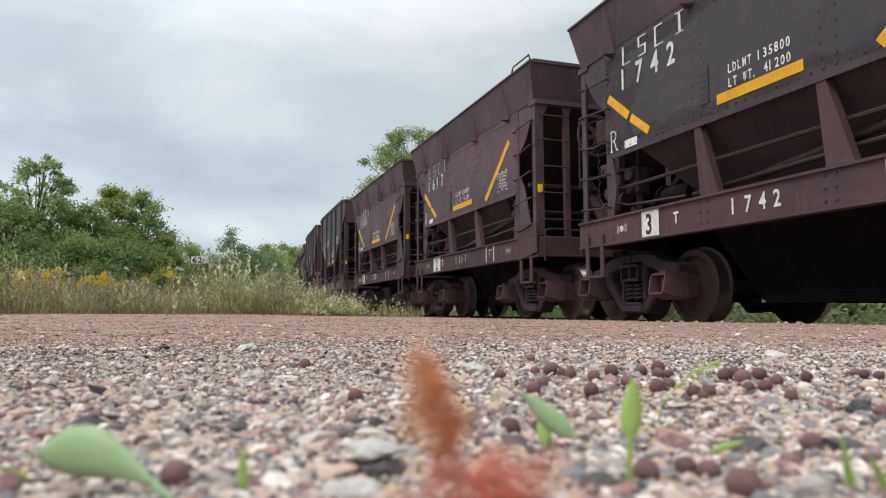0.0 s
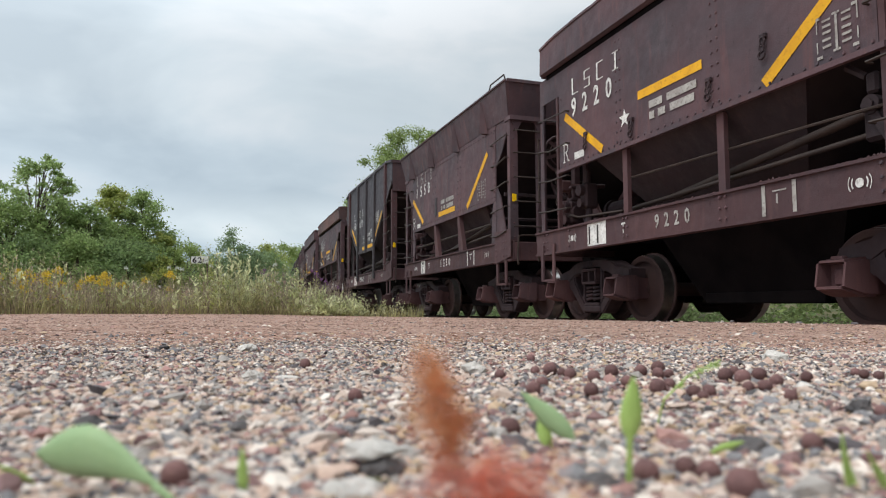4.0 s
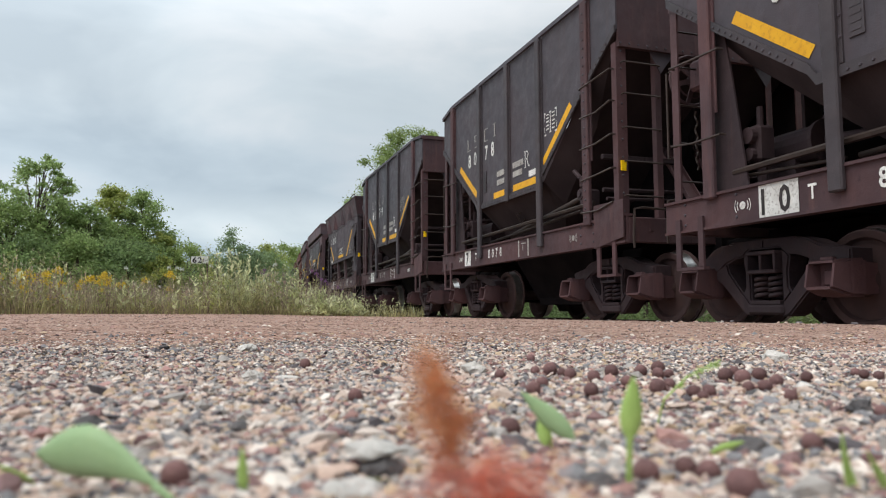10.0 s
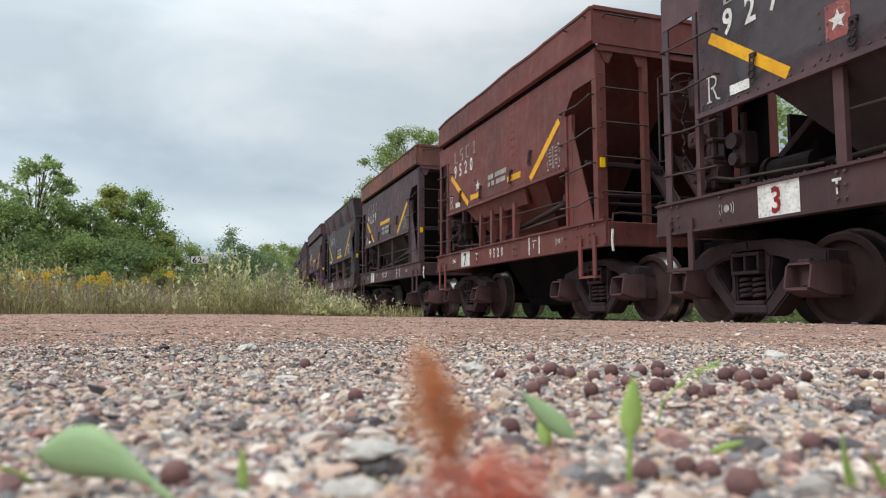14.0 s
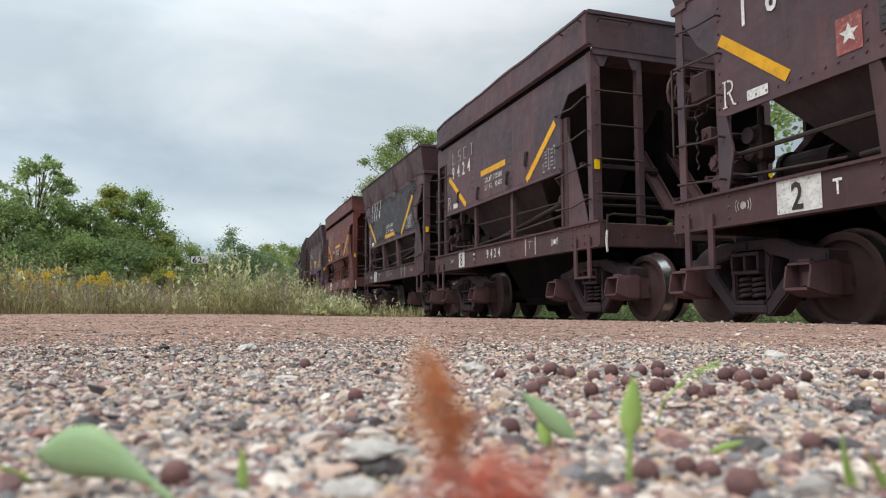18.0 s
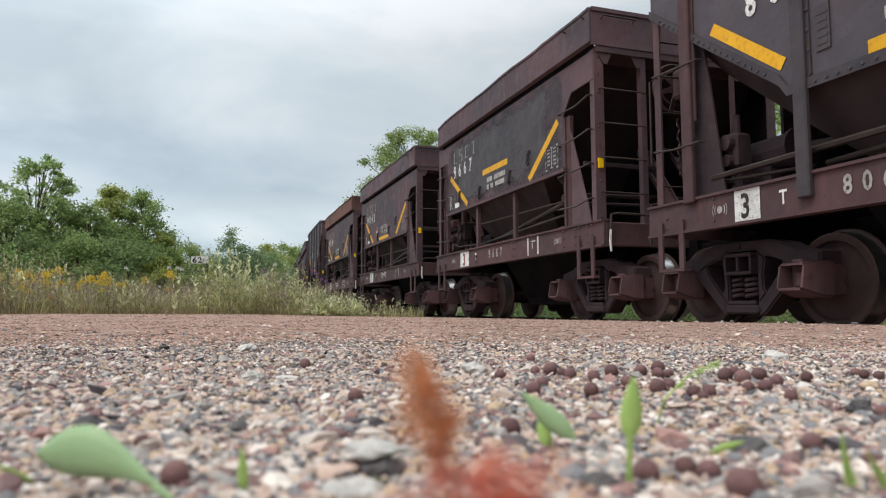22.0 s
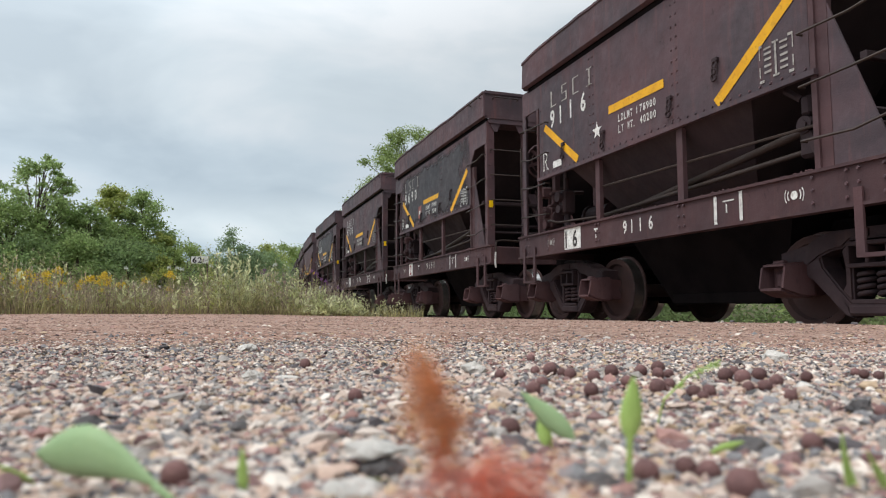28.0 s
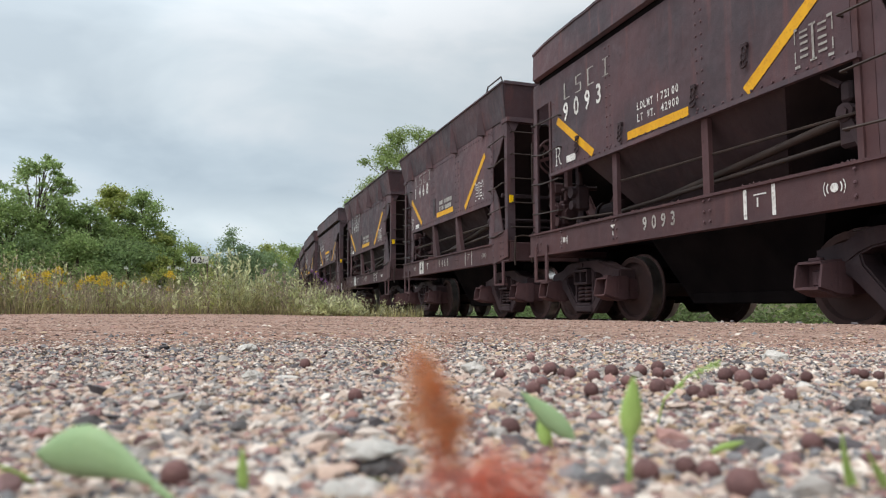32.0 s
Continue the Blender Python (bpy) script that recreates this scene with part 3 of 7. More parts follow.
def brake_gear(root, kind):
    bm = bm_new()
    n = 18
    c = Vector({"A": (-1.02, 3.13, 2.44), "B": (-1.02, 3.30, 2.48), "C": (-0.98, 3.30, 2.63)}[kind])
    ring = [c + Vector((0.27 * math.cos(i * math.tau / n), 0, 0.27 * math.sin(i * math.tau / n))) for i in range(n)]
    tube(bm, ring + [ring[0]], 0.019, 6)
    inner = [c + Vector((0.19 * math.cos(i * math.tau / n), -0.012, 0.19 * math.sin(i * math.tau / n))) for i in range(n)]
    tube(bm, inner + [inner[0]], 0.010, 5)
    tube(bm, [c + Vector((0, -0.10, 0)), c + Vector((0, 0.02, 0))], 0.055, 10)
    for k in range(6):
        a = k * math.tau / 6 + 0.3
        u, w = Vector((math.cos(a), 0, math.sin(a))), Vector((-math.sin(a), 0, math.cos(a)))
        p, q = c + Vector((0, -0.05, 0)) + u * 0.04, c + u * 0.265
        hexa(bm, [p + w * 0.03 + Vector((0, 0.008, 0)), p - w * 0.03 + Vector((0, 0.008, 0)), p - w * 0.03 - Vector((0, 0.008, 0)), p + w * 0.03 - Vector((0, 0.008, 0))],
             [q + w * 0.022 + Vector((0, 0.008, 0)), q - w * 0.022 + Vector((0, 0.008, 0)), q - w * 0.022 - Vector((0, 0.008, 0)), q + w * 0.022 - Vector((0, 0.008, 0))])
    part("brake_wheel", bm, M_FRAME, root, "rusty spoked hand brake wheel")
    bm = bm_new()
    box(bm, -1.08, -0.90, 2.92, c.y - 0.08, c.z - 0.16, c.z + 0.16, 0.03)
    box(bm, -0.93, -0.85, 2.90, 3.00, 1.22, 3.10)
    part("brake_housing", bm, M_FRAME, root)
    bm = bm_new()
    if kind == "C":
        tube(bm, [(-0.74, 2.62, 1.66), (-0.74, 1.86, 1.66)], 0.16, 16)
        tube(bm, [(-0.74, 1.88, 1.66), (-0.74, 1.84, 1.66)], 0.19, 16)
        tube(bm, [(-0.74, 1.84, 1.66), (-0.74, 1.40, 1.62)], 0.045, 8)
        box(bm, -0.84, -0.64, 2.10, 2.50, 1.24, 1.56)
    else:
        tube(bm, [(-0.62, 2.36, 1.50), (-0.62, 1.84, 1.50)], 0.14, 16)
        tube(bm, [(-0.62, 2.39, 1.50), (-0.62, 2.34, 1.50)], 0.17, 16)
        tube(bm, [(-0.62, 1.84, 1.50), (-0.62, 1.52, 1.50)], 0.04, 8)
    part("brake_cylinder", bm, M_TRUCK, root)
    bm = bm_new()
    tube(bm, [(0.42, 2.30, 1.40), (0.42, 1.60, 1.40)], 0.19, 14)
    part("air_reservoir", bm, M_TRUCK, root)
    # the control valve: a bolted body between two round covers
    bm = bm_new()
    box(bm, -1.20, -0.98, 2.56, 2.74, 1.34, 1.66, 0.03)
    tube(bm, [(-1.26, 2.65, 1.58), (-1.20, 2.65, 1.58)], 0.085, 12)
    tube(bm, [(-1.29, 2.65, 1.58), (-1.26, 2.65, 1.58)], 0.045, 8)
    tube(bm, [(-1.25, 2.65, 1.40), (-1.20, 2.65, 1.40)], 0.065, 12)
    tube(bm, [(-1.09, 2.50, 1.50), (-1.09, 2.56, 1.50)], 0.095, 12)
    box(bm, -1.17, -1.01, 2.58, 2.72, 1.66, 1.70, 0.01)
    tube(bm, [(-1.09, 2.65, 1.70), (-1.09, 2.65, 1.84)], 0.035, 8)
    box(bm, -1.15, -1.03, 2.60, 2.70, 1.84, 1.88, 0.01)
    for a in range(6):
        box(bm, -1.275, -1.255, 2.642 + 0.07 * math.cos(a * 1.047), 2.658 + 0.07 * math.cos(a * 1.047), 1.572 + 0.07 * math.sin(a * 1.047), 1.588 + 0.07 * math.sin(a * 1.047))
    box(bm, -1.24, -0.92, 2.50, 2.80, 1.255, 1.29)
    box(bm, -1.10, -0.98, 2.56, 2.62, 1.29, 1.36)
    part("control_valve", bm, M_FRAME, root)
    bm = bm_new()
    box(bm, -1.22, -1.02, 2.12, 2.28, 1.50, 1.84, 0.03)
    tube(bm, [(-1.28, 2.20, 1.74), (-1.22, 2.20, 1.74)], 0.075, 12)
    tube(bm, [(-1.27, 2.20, 1.57), (-1.22, 2.20, 1.57)], 0.06, 10)
    tube(bm, [(-1.12, 2.20, 1.50), (-1.12, 2.20, 1.26)], 0.045, 8)
    tube(bm, [(-1.12, 2.20, 1.84), (-1.12, 2.20, 2.02)], 0.03, 8)
    part("relay_valve", bm, M_TRUCK, root)
    for q in ([(-1.22, 2.58, 1.44), (-1.26, 2.45, 1.44), (-1.27, 2.20, 1.38), (-1.27, 1.2, 1.33)], [(-1.10, 2.74, 1.46), (-1.10, 2.86, 1.44), (-1.10, 2.90, 1.30)]):
        bm = bm_new()
        tube(bm, q, 0.016, 6)
        part("air_pipe", bm, M_PIPE, root, smooth=True)
    # plain plates added over the trucks to close see-through gaps at the ends
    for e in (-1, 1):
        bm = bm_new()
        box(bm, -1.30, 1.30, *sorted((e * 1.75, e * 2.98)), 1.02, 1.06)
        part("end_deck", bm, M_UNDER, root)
    for x, e in ((-0.27, -1), (0.27, -1), (-0.42, 1), (0.42, 1)):
        bm = bm_new()
        ya, za, yb, zb = (2.97, 1.44, 2.36, 2.27) if e < 0 else (2.95, 1.235, 1.86, 2.02)
        for a, b, t in ((-0.10, 0.10, 0.02), (-0.10, -0.08, 0.09), (0.08, 0.10, 0.09)):
            hexa(bm, [(x + a, e * ya, za), (x + b, e * ya, za), (x + b, e * ya, za + t), (x + a, e * ya, za + t)],
                 [(x + a, e * yb, zb), (x + b, e * yb, zb), (x + b, e * yb, zb + t), (x + a, e * yb, zb + t)])
        bmesh.ops.recalc_face_normals(bm, faces=bm.faces[:])
        part("end_brace", bm, M_FRAME, root)
    # an upright plate over the leading coupler, added to block daylight between the cars
    bm = bm_new()
    box(bm, 0.10, 0.80, 2.86, 2.90, 1.22, 2.30 if kind != "C" else 2.60)
    part("end_plate", bm, M_TRUCK, root)
    bm = bm_new()
    box(bm, -1.36, -0.20, -2.66, -2.60, 2.00, 2.06, 0.006)
    part("end_cross_bar", bm, M_TRUCK, root)
    bm = bm_new()
    tube(bm, [(-1.36, -2.64, 1.62), (1.30, -2.64, 1.66)], 0.03, 6)
    tube(bm, [(-1.36, -2.72, 1.50), (1.30, -2.72, 1.54)], 0.022, 6)
    part("end_pipe", bm, M_TRUCK, root)
    bm = bm_new()
    for i in range(8):
        z = 2.20 - 0.075 * i
        tube(bm, [(-1.16, 3.02, z), (-1.16 + (0.022 if i % 2 else 0.004), 3.02 + (0.004 if i % 2 else 0.022), z - 0.04), (-1.16, 3.02, z - 0.085)], 0.010, 5)
    part("brake_chain", bm, M_PIPE, root, "hanging brake chain")
    bm = bm_new()
    tube(bm, [(-1.05, 2.85, 1.98), (-1.05, 2.85, 1.28)], 0.028, 6)
    tube(bm, [(-1.24, 2.82, 1.90), (-0.5, 2.82, 1.94)], 0.032, 6)
    tube(bm, [(-1.18, 2.88, 1.48), (-0.4, 2.88, 1.52)], 0.024, 6)
    box(bm, -1.22, -1.06, 2.76, 2.90, 1.82, 1.98, 0.02)
    part("brake_lever", bm, M_FRAME, root)
    # the door-closing shaft and rod slope down from a crank near the trailing end
    bm = bm_new()
    tube(bm, [(-1.24, -2.16, 1.66), (-1.24, -1.70, 1.60), (-1.22, 0.30, 1.36)], 0.040, 8)
    part("door_shaft", bm, M_PIPE, root, smooth=True)
    bm = bm_new()
    tube(bm, [(-1.27, -2.10, 1.46), (-1.27, -1.20, 1.42), (-1.25, 1.10, 1.33)], 0.024, 8)
    part("door_rod", bm, M_PIPE, root, smooth=True)
    bm = bm_new()
    box(bm, -1.30, -1.10, -2.18, -1.96, 1.40, 1.72, 0.03)
    tube(bm, [(-1.34, -2.06, 1.66), (-1.28, -2.06, 1.66)], 0.075, 9)
    tube(bm, [(-1.36, -2.06, 1.66), (-1.33, -2.06, 1.66)], 0.04, 6)
    hexa(bm, [(-1.33, -2.10, 1.62), (-1.33, -2.02, 1.62), (-1.29, -2.02, 1.62), (-1.29, -2.10, 1.62)], [(-1.33, -2.26, 1.30), (-1.33, -2.20, 1.30), (-1.29, -2.20, 1.30), (-1.29, -2.26, 1.30)])
    box(bm, -1.33, -1.27, -2.12, -2.02, 1.74, 1.90, 0.02)
    tube(bm, [(-1.30, -2.02, 1.88), (-1.30, -1.86, 2.0)], 0.03, 6)
    box(bm, -1.34, -1.28, -2.24, -2.16, 1.32, 1.44, 0.015)
    part("shaft_crank", bm, M_TRUCK, root)


def ledge_studs(root, rows, mat):
    vs, fs = [], []
    for p0, p1, step, ax in rows:
        stud_row(vs, fs, p0, p1, step, ax)
    ob = raw_part("rivets", vs, fs, [mat], root)
    return tagged(ob, kind="stuff")


def slopes(root, top, kind, side_mat):
    """End slope sheets and the sloping lower side sheets."""
    if kind == "C":
        # one trough: the sides lean inward all along, the floor climbs to both ends
        st = [(3.05, 3.34, 3.33, 1.39), (2.28, 2.74, 2.44, 1.12), (1.30, 1.97, 1.64, 1.06), (0.84, 1.95, 1.22, 0.80),
              (-0.70, 1.94, 1.22, 0.80), (-1.18, 1.98, 1.66, 1.06), (-2.14, 2.82, 2.52, 1.12), (-3.05, 3.46, 3.45, 1.39)]
        bm = bm_new()
        rings = [[bm.verts.new(p) for p in ((-1.398, y, a), (-w, y, b), (w, y, b), (1.398, y, a), (w - 0.03, y, b + 0.06), (-w + 0.03, y, b + 0.06))] for y, a, b, w in st]
        for q, r in zip(rings, rings[1:]):
            for k in range(6):
                bm.faces.new((q[k], q[(k + 1) % 6], r[(k + 1) % 6], r[k]))
        bm.faces.new(rings[0][::-1])
        bm.faces.new(rings[-1])
        bmesh.ops.recalc_face_normals(bm, faces=bm.faces[:])
        part("hopper_trough", bm, M_SLOPE, root)
        bm = bm_new()
        tube(bm, [(-1.20, 0.02, 1.70), (-1.27, 0.02, 1.66), (-1.19, 0.02, 1.54), (-1.12, 0.02, 1.60)], 0.012, 5)
        part("trough_handle", bm, M_PIPE, root)
    for e in (-1, 1) if kind != "C" else ():
        bm = bm_new()
        y0, y1 = {"A": (2.66, 1.00), "B": (2.92, 1.25)}[kind]
        foot = 1.30
        # full width above the side slopes, narrowing between them to the chute
        zm = 2.02
        ym = y1 + (y0 - y1) * (zm - foot) / (top - foot)
        for ya, za, wa, yb, zb, wb in ((y0, top, 1.385, ym, zm, 1.385), (ym, zm, 1.385, y1, foot, 0.86)):
            hexa(bm, [(-wa, e * ya, za), (wa, e * ya, za), (wb, e * yb, zb), (-wb, e * yb, zb)],
                 [(-wa, e * (ya - 0.05), za), (wa, e * (ya - 0.05), za), (wb, e * (yb - 0.05), zb), (-wb, e * (yb - 0.05), zb)])
        bmesh.ops.recalc_face_normals(bm, faces=bm.faces[:])
        part("end_slope_sheet", bm, M_RED if side_mat is M_RED else M_SLOPE, root)
    # added plate on the far side, shuts out daylight through the trailing end
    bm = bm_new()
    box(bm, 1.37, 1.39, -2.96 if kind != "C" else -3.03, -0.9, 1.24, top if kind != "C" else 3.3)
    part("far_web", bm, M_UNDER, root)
    # an upright plate over the centre sill, added to block daylight under the slopes
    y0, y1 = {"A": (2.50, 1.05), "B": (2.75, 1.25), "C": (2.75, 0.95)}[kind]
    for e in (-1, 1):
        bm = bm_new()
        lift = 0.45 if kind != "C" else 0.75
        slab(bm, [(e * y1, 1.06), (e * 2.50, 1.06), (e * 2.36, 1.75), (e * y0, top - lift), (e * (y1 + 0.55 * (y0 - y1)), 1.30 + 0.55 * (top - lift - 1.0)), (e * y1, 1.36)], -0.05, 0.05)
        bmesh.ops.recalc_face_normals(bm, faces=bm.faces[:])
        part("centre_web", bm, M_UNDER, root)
    # darker truck steel here carries the shade below the side sheets, red cars excepted
    for s in (-1, 1) if kind != "C" else ():
        bm = bm_new()
        yt, yb, zt = {"A": (1.58, 1.00, 2.02), "B": (1.88, 1.24, 2.02)}[kind]
        hexa(bm, [(s * 1.40, -yt, zt), (s * 1.40, yt, zt), (s * 0.80, yb, 1.22), (s * 0.80, -yb, 1.22)],
             [(s * 1.36, -yt, zt), (s * 1.36, yt, zt), (s * 0.76, yb, 1.22), (s * 0.76, -yb, 1.22)])
        bmesh.ops.recalc_face_normals(bm, faces=bm.faces[:])
        part("side_slope_sheet", bm, side_mat, root)


def car_a(mat, ext_mat, frame_mat):
    root = new("ore_hopper_car")
    # side sheets with a notch over the steps at each end
    for s in (-1, 1):
        bm = bm_new()
        o = [(2.43, 2.03), (2.43, 3.06), (2.98, 3.06), (2.98, 3.385), (-2.98, 3.385), (-2.98, 3.02), (-2.45, 3.01), (-2.39, 2.95), (-2.22, 2.76), (-2.22, 2.03)]
        slab(bm, o, *sorted((s * 1.42, s * 1.40)))
        bmesh.ops.recalc_face_normals(bm, faces=bm.faces[:])
        part("side_sheet", bm, mat, root)
        # raised top board that overhangs the side
        bm = bm_new()
        prof = [(s * 1.435, 3.452), (s * 1.49, 3.472), (s * 1.49, 3.86), (s * 1.505, 3.87), (s * 1.505, 3.90), (s * 1.465, 3.90), (s * 1.465, 3.49), (s * 1.40, 3.47)]
        n = 24
        rings = []
        for i in range(n + 1):
            y = -3.04 + 5.90 * i / n
            wob = 0.012 * noise.noise((y * 0.9, 2.0, s)) + 0.006 * noise.noise((y * 3.1, 5.0, s))
            drop = 0.03 * max(0.0, (y - 2.46) / 0.40) ** 2
            rings.append([bm.verts.new((px + s * wob * 1.6 * (z > 3.5), y, z + (wob - drop) * (z > 3.5))) for px, z in prof])
        for q, w in zip(rings, rings[1:]):
            for k in range(len(prof)):
                bm.faces.new((q[k], q[(k + 1) % len(prof)], w[(k + 1) % len(prof)], w[k]))
        bm.faces.new(rings[0][::-1])
        bm.faces.new(rings[-1])
        bmesh.ops.recalc_face_normals(bm, faces=bm.faces[:])
        part("top_board", bm, ext_mat, root)
        # black strip: the shadow line under the overhanging board, built as a part
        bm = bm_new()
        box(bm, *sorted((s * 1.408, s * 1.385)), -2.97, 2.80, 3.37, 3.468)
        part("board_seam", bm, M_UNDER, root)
        bm = bm_new()
        box(bm, *sorted((s * 1.424, s * 1.47)), -2.3, 2.43, 1.985, 2.03)
        part("lower_angle", bm, mat, root)
        if s > 0:
            continue
        if mat is M_RED:
            # a rebuilt side: a lower sheet held by four short gussets
            bm = bm_new()
            hexa(bm, [(s * 1.415, -0.98, 1.985), (s * 1.415, 1.42, 1.985), (s * 1.37, 1.42, 1.985), (s * 1.37, -0.98, 1.985)],
                 [(s * 1.34, -0.92, 1.76), (s * 1.34, 1.22, 1.76), (s * 1.30, 1.22, 1.76), (s * 1.30, -0.92, 1.76)])
            bmesh.ops.recalc_face_normals(bm, faces=bm.faces[:])
            part("lower_sheet", bm, mat, root)
            for y in (0.86, 0.37, -0.04, -0.53):
                bm = bm_new()
                hexa(bm, [(s * 1.41, y - 0.05, 1.255), (s * 1.41, y + 0.02, 1.255), (s * 1.34, y + 0.02, 1.255), (s * 1.34, y - 0.05, 1.255)],
                     [(s * 1.375, y + 0.0, 1.84), (s * 1.375, y + 0.10, 1.84), (s * 1.25, y + 0.10, 1.80), (s * 1.25, y + 0.0, 1.80)])
                bmesh.ops.recalc_face_normals(bm, faces=bm.faces[:])
                part("slope_gusset", bm, mat, root)
        for y in (0.92, -0.62) if mat is not M_RED else ():
            bm = bm_new()
            box(bm, *sorted((s * 1.41, s * 1.36)), y - 0.045, y + 0.045, 1.255, 1.985)
            part("side_post", bm, frame_mat, root)
        bm = bm_new()
        tube(bm, [(s * 1.36, -2.2, 1.62), (s * 1.36, 0.9, 1.66)], 0.013, 6)
        part("side_pipe", bm, M_PIPE, root)
        for e in (-1, 1):
            bm = bm_new()
            y0 = -2.235 if e < 0 else 2.445
            top = 2.72 if e < 0 else 3.05
            box(bm, *sorted((s * 1.432, s * 1.38)), *sorted((y0, y0 + e * 0.05)), 1.256, top)
            if e < 0:
                box(bm, *sorted((s * 1.41, s * 1.36)), *sorted((y0 + e * 0.05, y0 + e * 0.15)), 1.256, top)
            part("bay_post", bm, frame_mat, root)
            if e > 0:
                continue
            bm = bm_new()
            o = [(y0 + e * 0.15, 2.52), (y0 + e * 0.15, 1.256), (y0 + e * 0.62, 1.256), (y0 + e * 0.58, 1.40)]
            slab(bm, o, *sorted((s * 1.405, s * 1.39)))
            bmesh.ops.recalc_face_normals(bm, faces=bm.faces[:])
            part("foot_gusset", bm, mat, root)
        for y, z in ((1.72, 2.34), (-1.20, 2.46), (0.74, 2.26), (-0.52, 2.30)):
            # a lug, two hanging links and an open hook
            bm = bm_new()
            box(bm, *sorted((s * 1.42, s * 1.455)), y - 0.035, y + 0.035, z + 0.01, z + 0.05, 0.006)
            for k in range(2):
                zc = z - 0.02 - 0.055 * k
                link = [(s * 1.45, y + 0.026 * math.sin(i * 0.785) + 0.008 * k, zc + 0.038 * math.cos(i * 0.785)) for i in range(8)]
                tube(bm, link + [link[0]], 0.010, 5)
            tube(bm, [(s * 1.45, y + 0.01 + 0.035 * math.sin(i * 0.8), z - 0.135 + 0.035 * math.cos(i * 0.8)) for i in range(7)], 0.012, 5)
            part("tie_hook", bm, M_TRUCK, root)
    for e in (-1, 1):
        bm = bm_new()
        tip = -3.04 if e < 0 else 2.86
        y0, y1 = sorted((tip, tip - e * 0.025))
        high = 3.90 if e < 0 else 3.87
        box(bm, -1.464, 1.464, y0, y1, 3.44, high)
        box(bm, -1.464, 1.464, *sorted((tip + e * 0.02, tip - e * 0.04)), high - 0.035, high + 0.015)
        part("end_board", bm, ext_mat, root)
        bm = bm_new()
        box(bm, -1.39, 1.39, *sorted((e * 3.03, e * 2.58)), 3.36, 3.44)
        for x in (-1.26, -0.78, 0.78, 1.26):
            slab_y(bm, [(x - 0.10, 3.36), (x + 0.10, 3.36), (x + 0.03, 3.22), (x - 0.03, 3.22)], *sorted((e * 3.012, e * 3.002)))
        bmesh.ops.recalc_face_normals(bm, faces=bm.faces[:])
        part("end_beam", bm, mat, root)
    # pellets and dust caught along the sill
    rng = np.random.default_rng(31)
    n = 130
    sp = np.stack([-1.42 + rng.uniform(-0.02, 0.03, n), rng.uniform(-2.2, 1.9, n), np.full(n, 1.257), rng.uniform(0.006, 0.017, n)], 1)
    octa = np.array([(1, 0, 0), (0, 1, 0), (-1, 0, 0), (0, -1, 0), (0, 0, 1), (0, 0, -1)])
    v = octa[None] * rng.uniform(0.7, 1.3, (n, 6, 1)) * sp[:, None, 3:] + sp[:, None, :3]
    f = (np.array([(0, 1, 4), (1, 2, 4), (2, 3, 4), (3, 0, 4), (1, 0, 5), (2, 1, 5), (3, 2, 5), (0, 3, 5)])[None] + 6 * np.arange(n)[:, None, None]).reshape(-1, 3)
    tagged(raw_part("spilled_ore", v.reshape(-1, 3).tolist(), f.tolist(), [M_FRAME], root), kind="stuff")
    bm = bm_new()
    tube(bm, [(-1.49, -2.92, 3.80), (-1.55, -2.92, 3.82), (-1.55, -2.45, 3.82), (-1.49, -2.45, 3.80)], 0.012, 5)
    part("grab_iron", bm, M_PIPE, root)
    bm = bm_new()
    tube(bm, [(-1.32, -3.03, 3.78), (-1.32, -3.10, 3.80), (-0.86, -3.10, 3.80), (-0.86, -3.03, 3.78)], 0.012, 5)
    part("grab_iron", bm, M_PIPE, root)
    slopes(root, 3.36, "A", M_RED if mat is M_RED else M_TRUCK)
    common_parts(root, "A", mat, frame_mat)
    ladders(root, "A", mat)
    brake_gear(root, "A")
    ledge_studs(root, [((NS, 2.40, z), (NS, -2.18, z), 0.115, "x") for z in (2.07,)] + [((NS, y, 2.10), (NS, y, 3.3), 0.12, "x") for y in (1.05, 0.97, -0.55, -0.63)]
                + [((NS, -2.27, 2.1), (NS, -2.27, 2.6), 0.1, "x"), ((NS, 2.38, 2.12), (NS, 2.38, 3.0), 0.15, "x")]
                + [((NS - 0.012, y, 1.0), (NS - 0.012, y, 1.2), 0.09, "x") for y in (2.9, 2.8, 2.2, 0.95, 0.88, -0.6, -0.68, -2.2, -2.5, -2.6, -2.8, -2.9)]
                + [((-1.35, -3.0, 1.3), (-1.35, -3.0, 3.3), 0.22, "y")], mat)
    return root


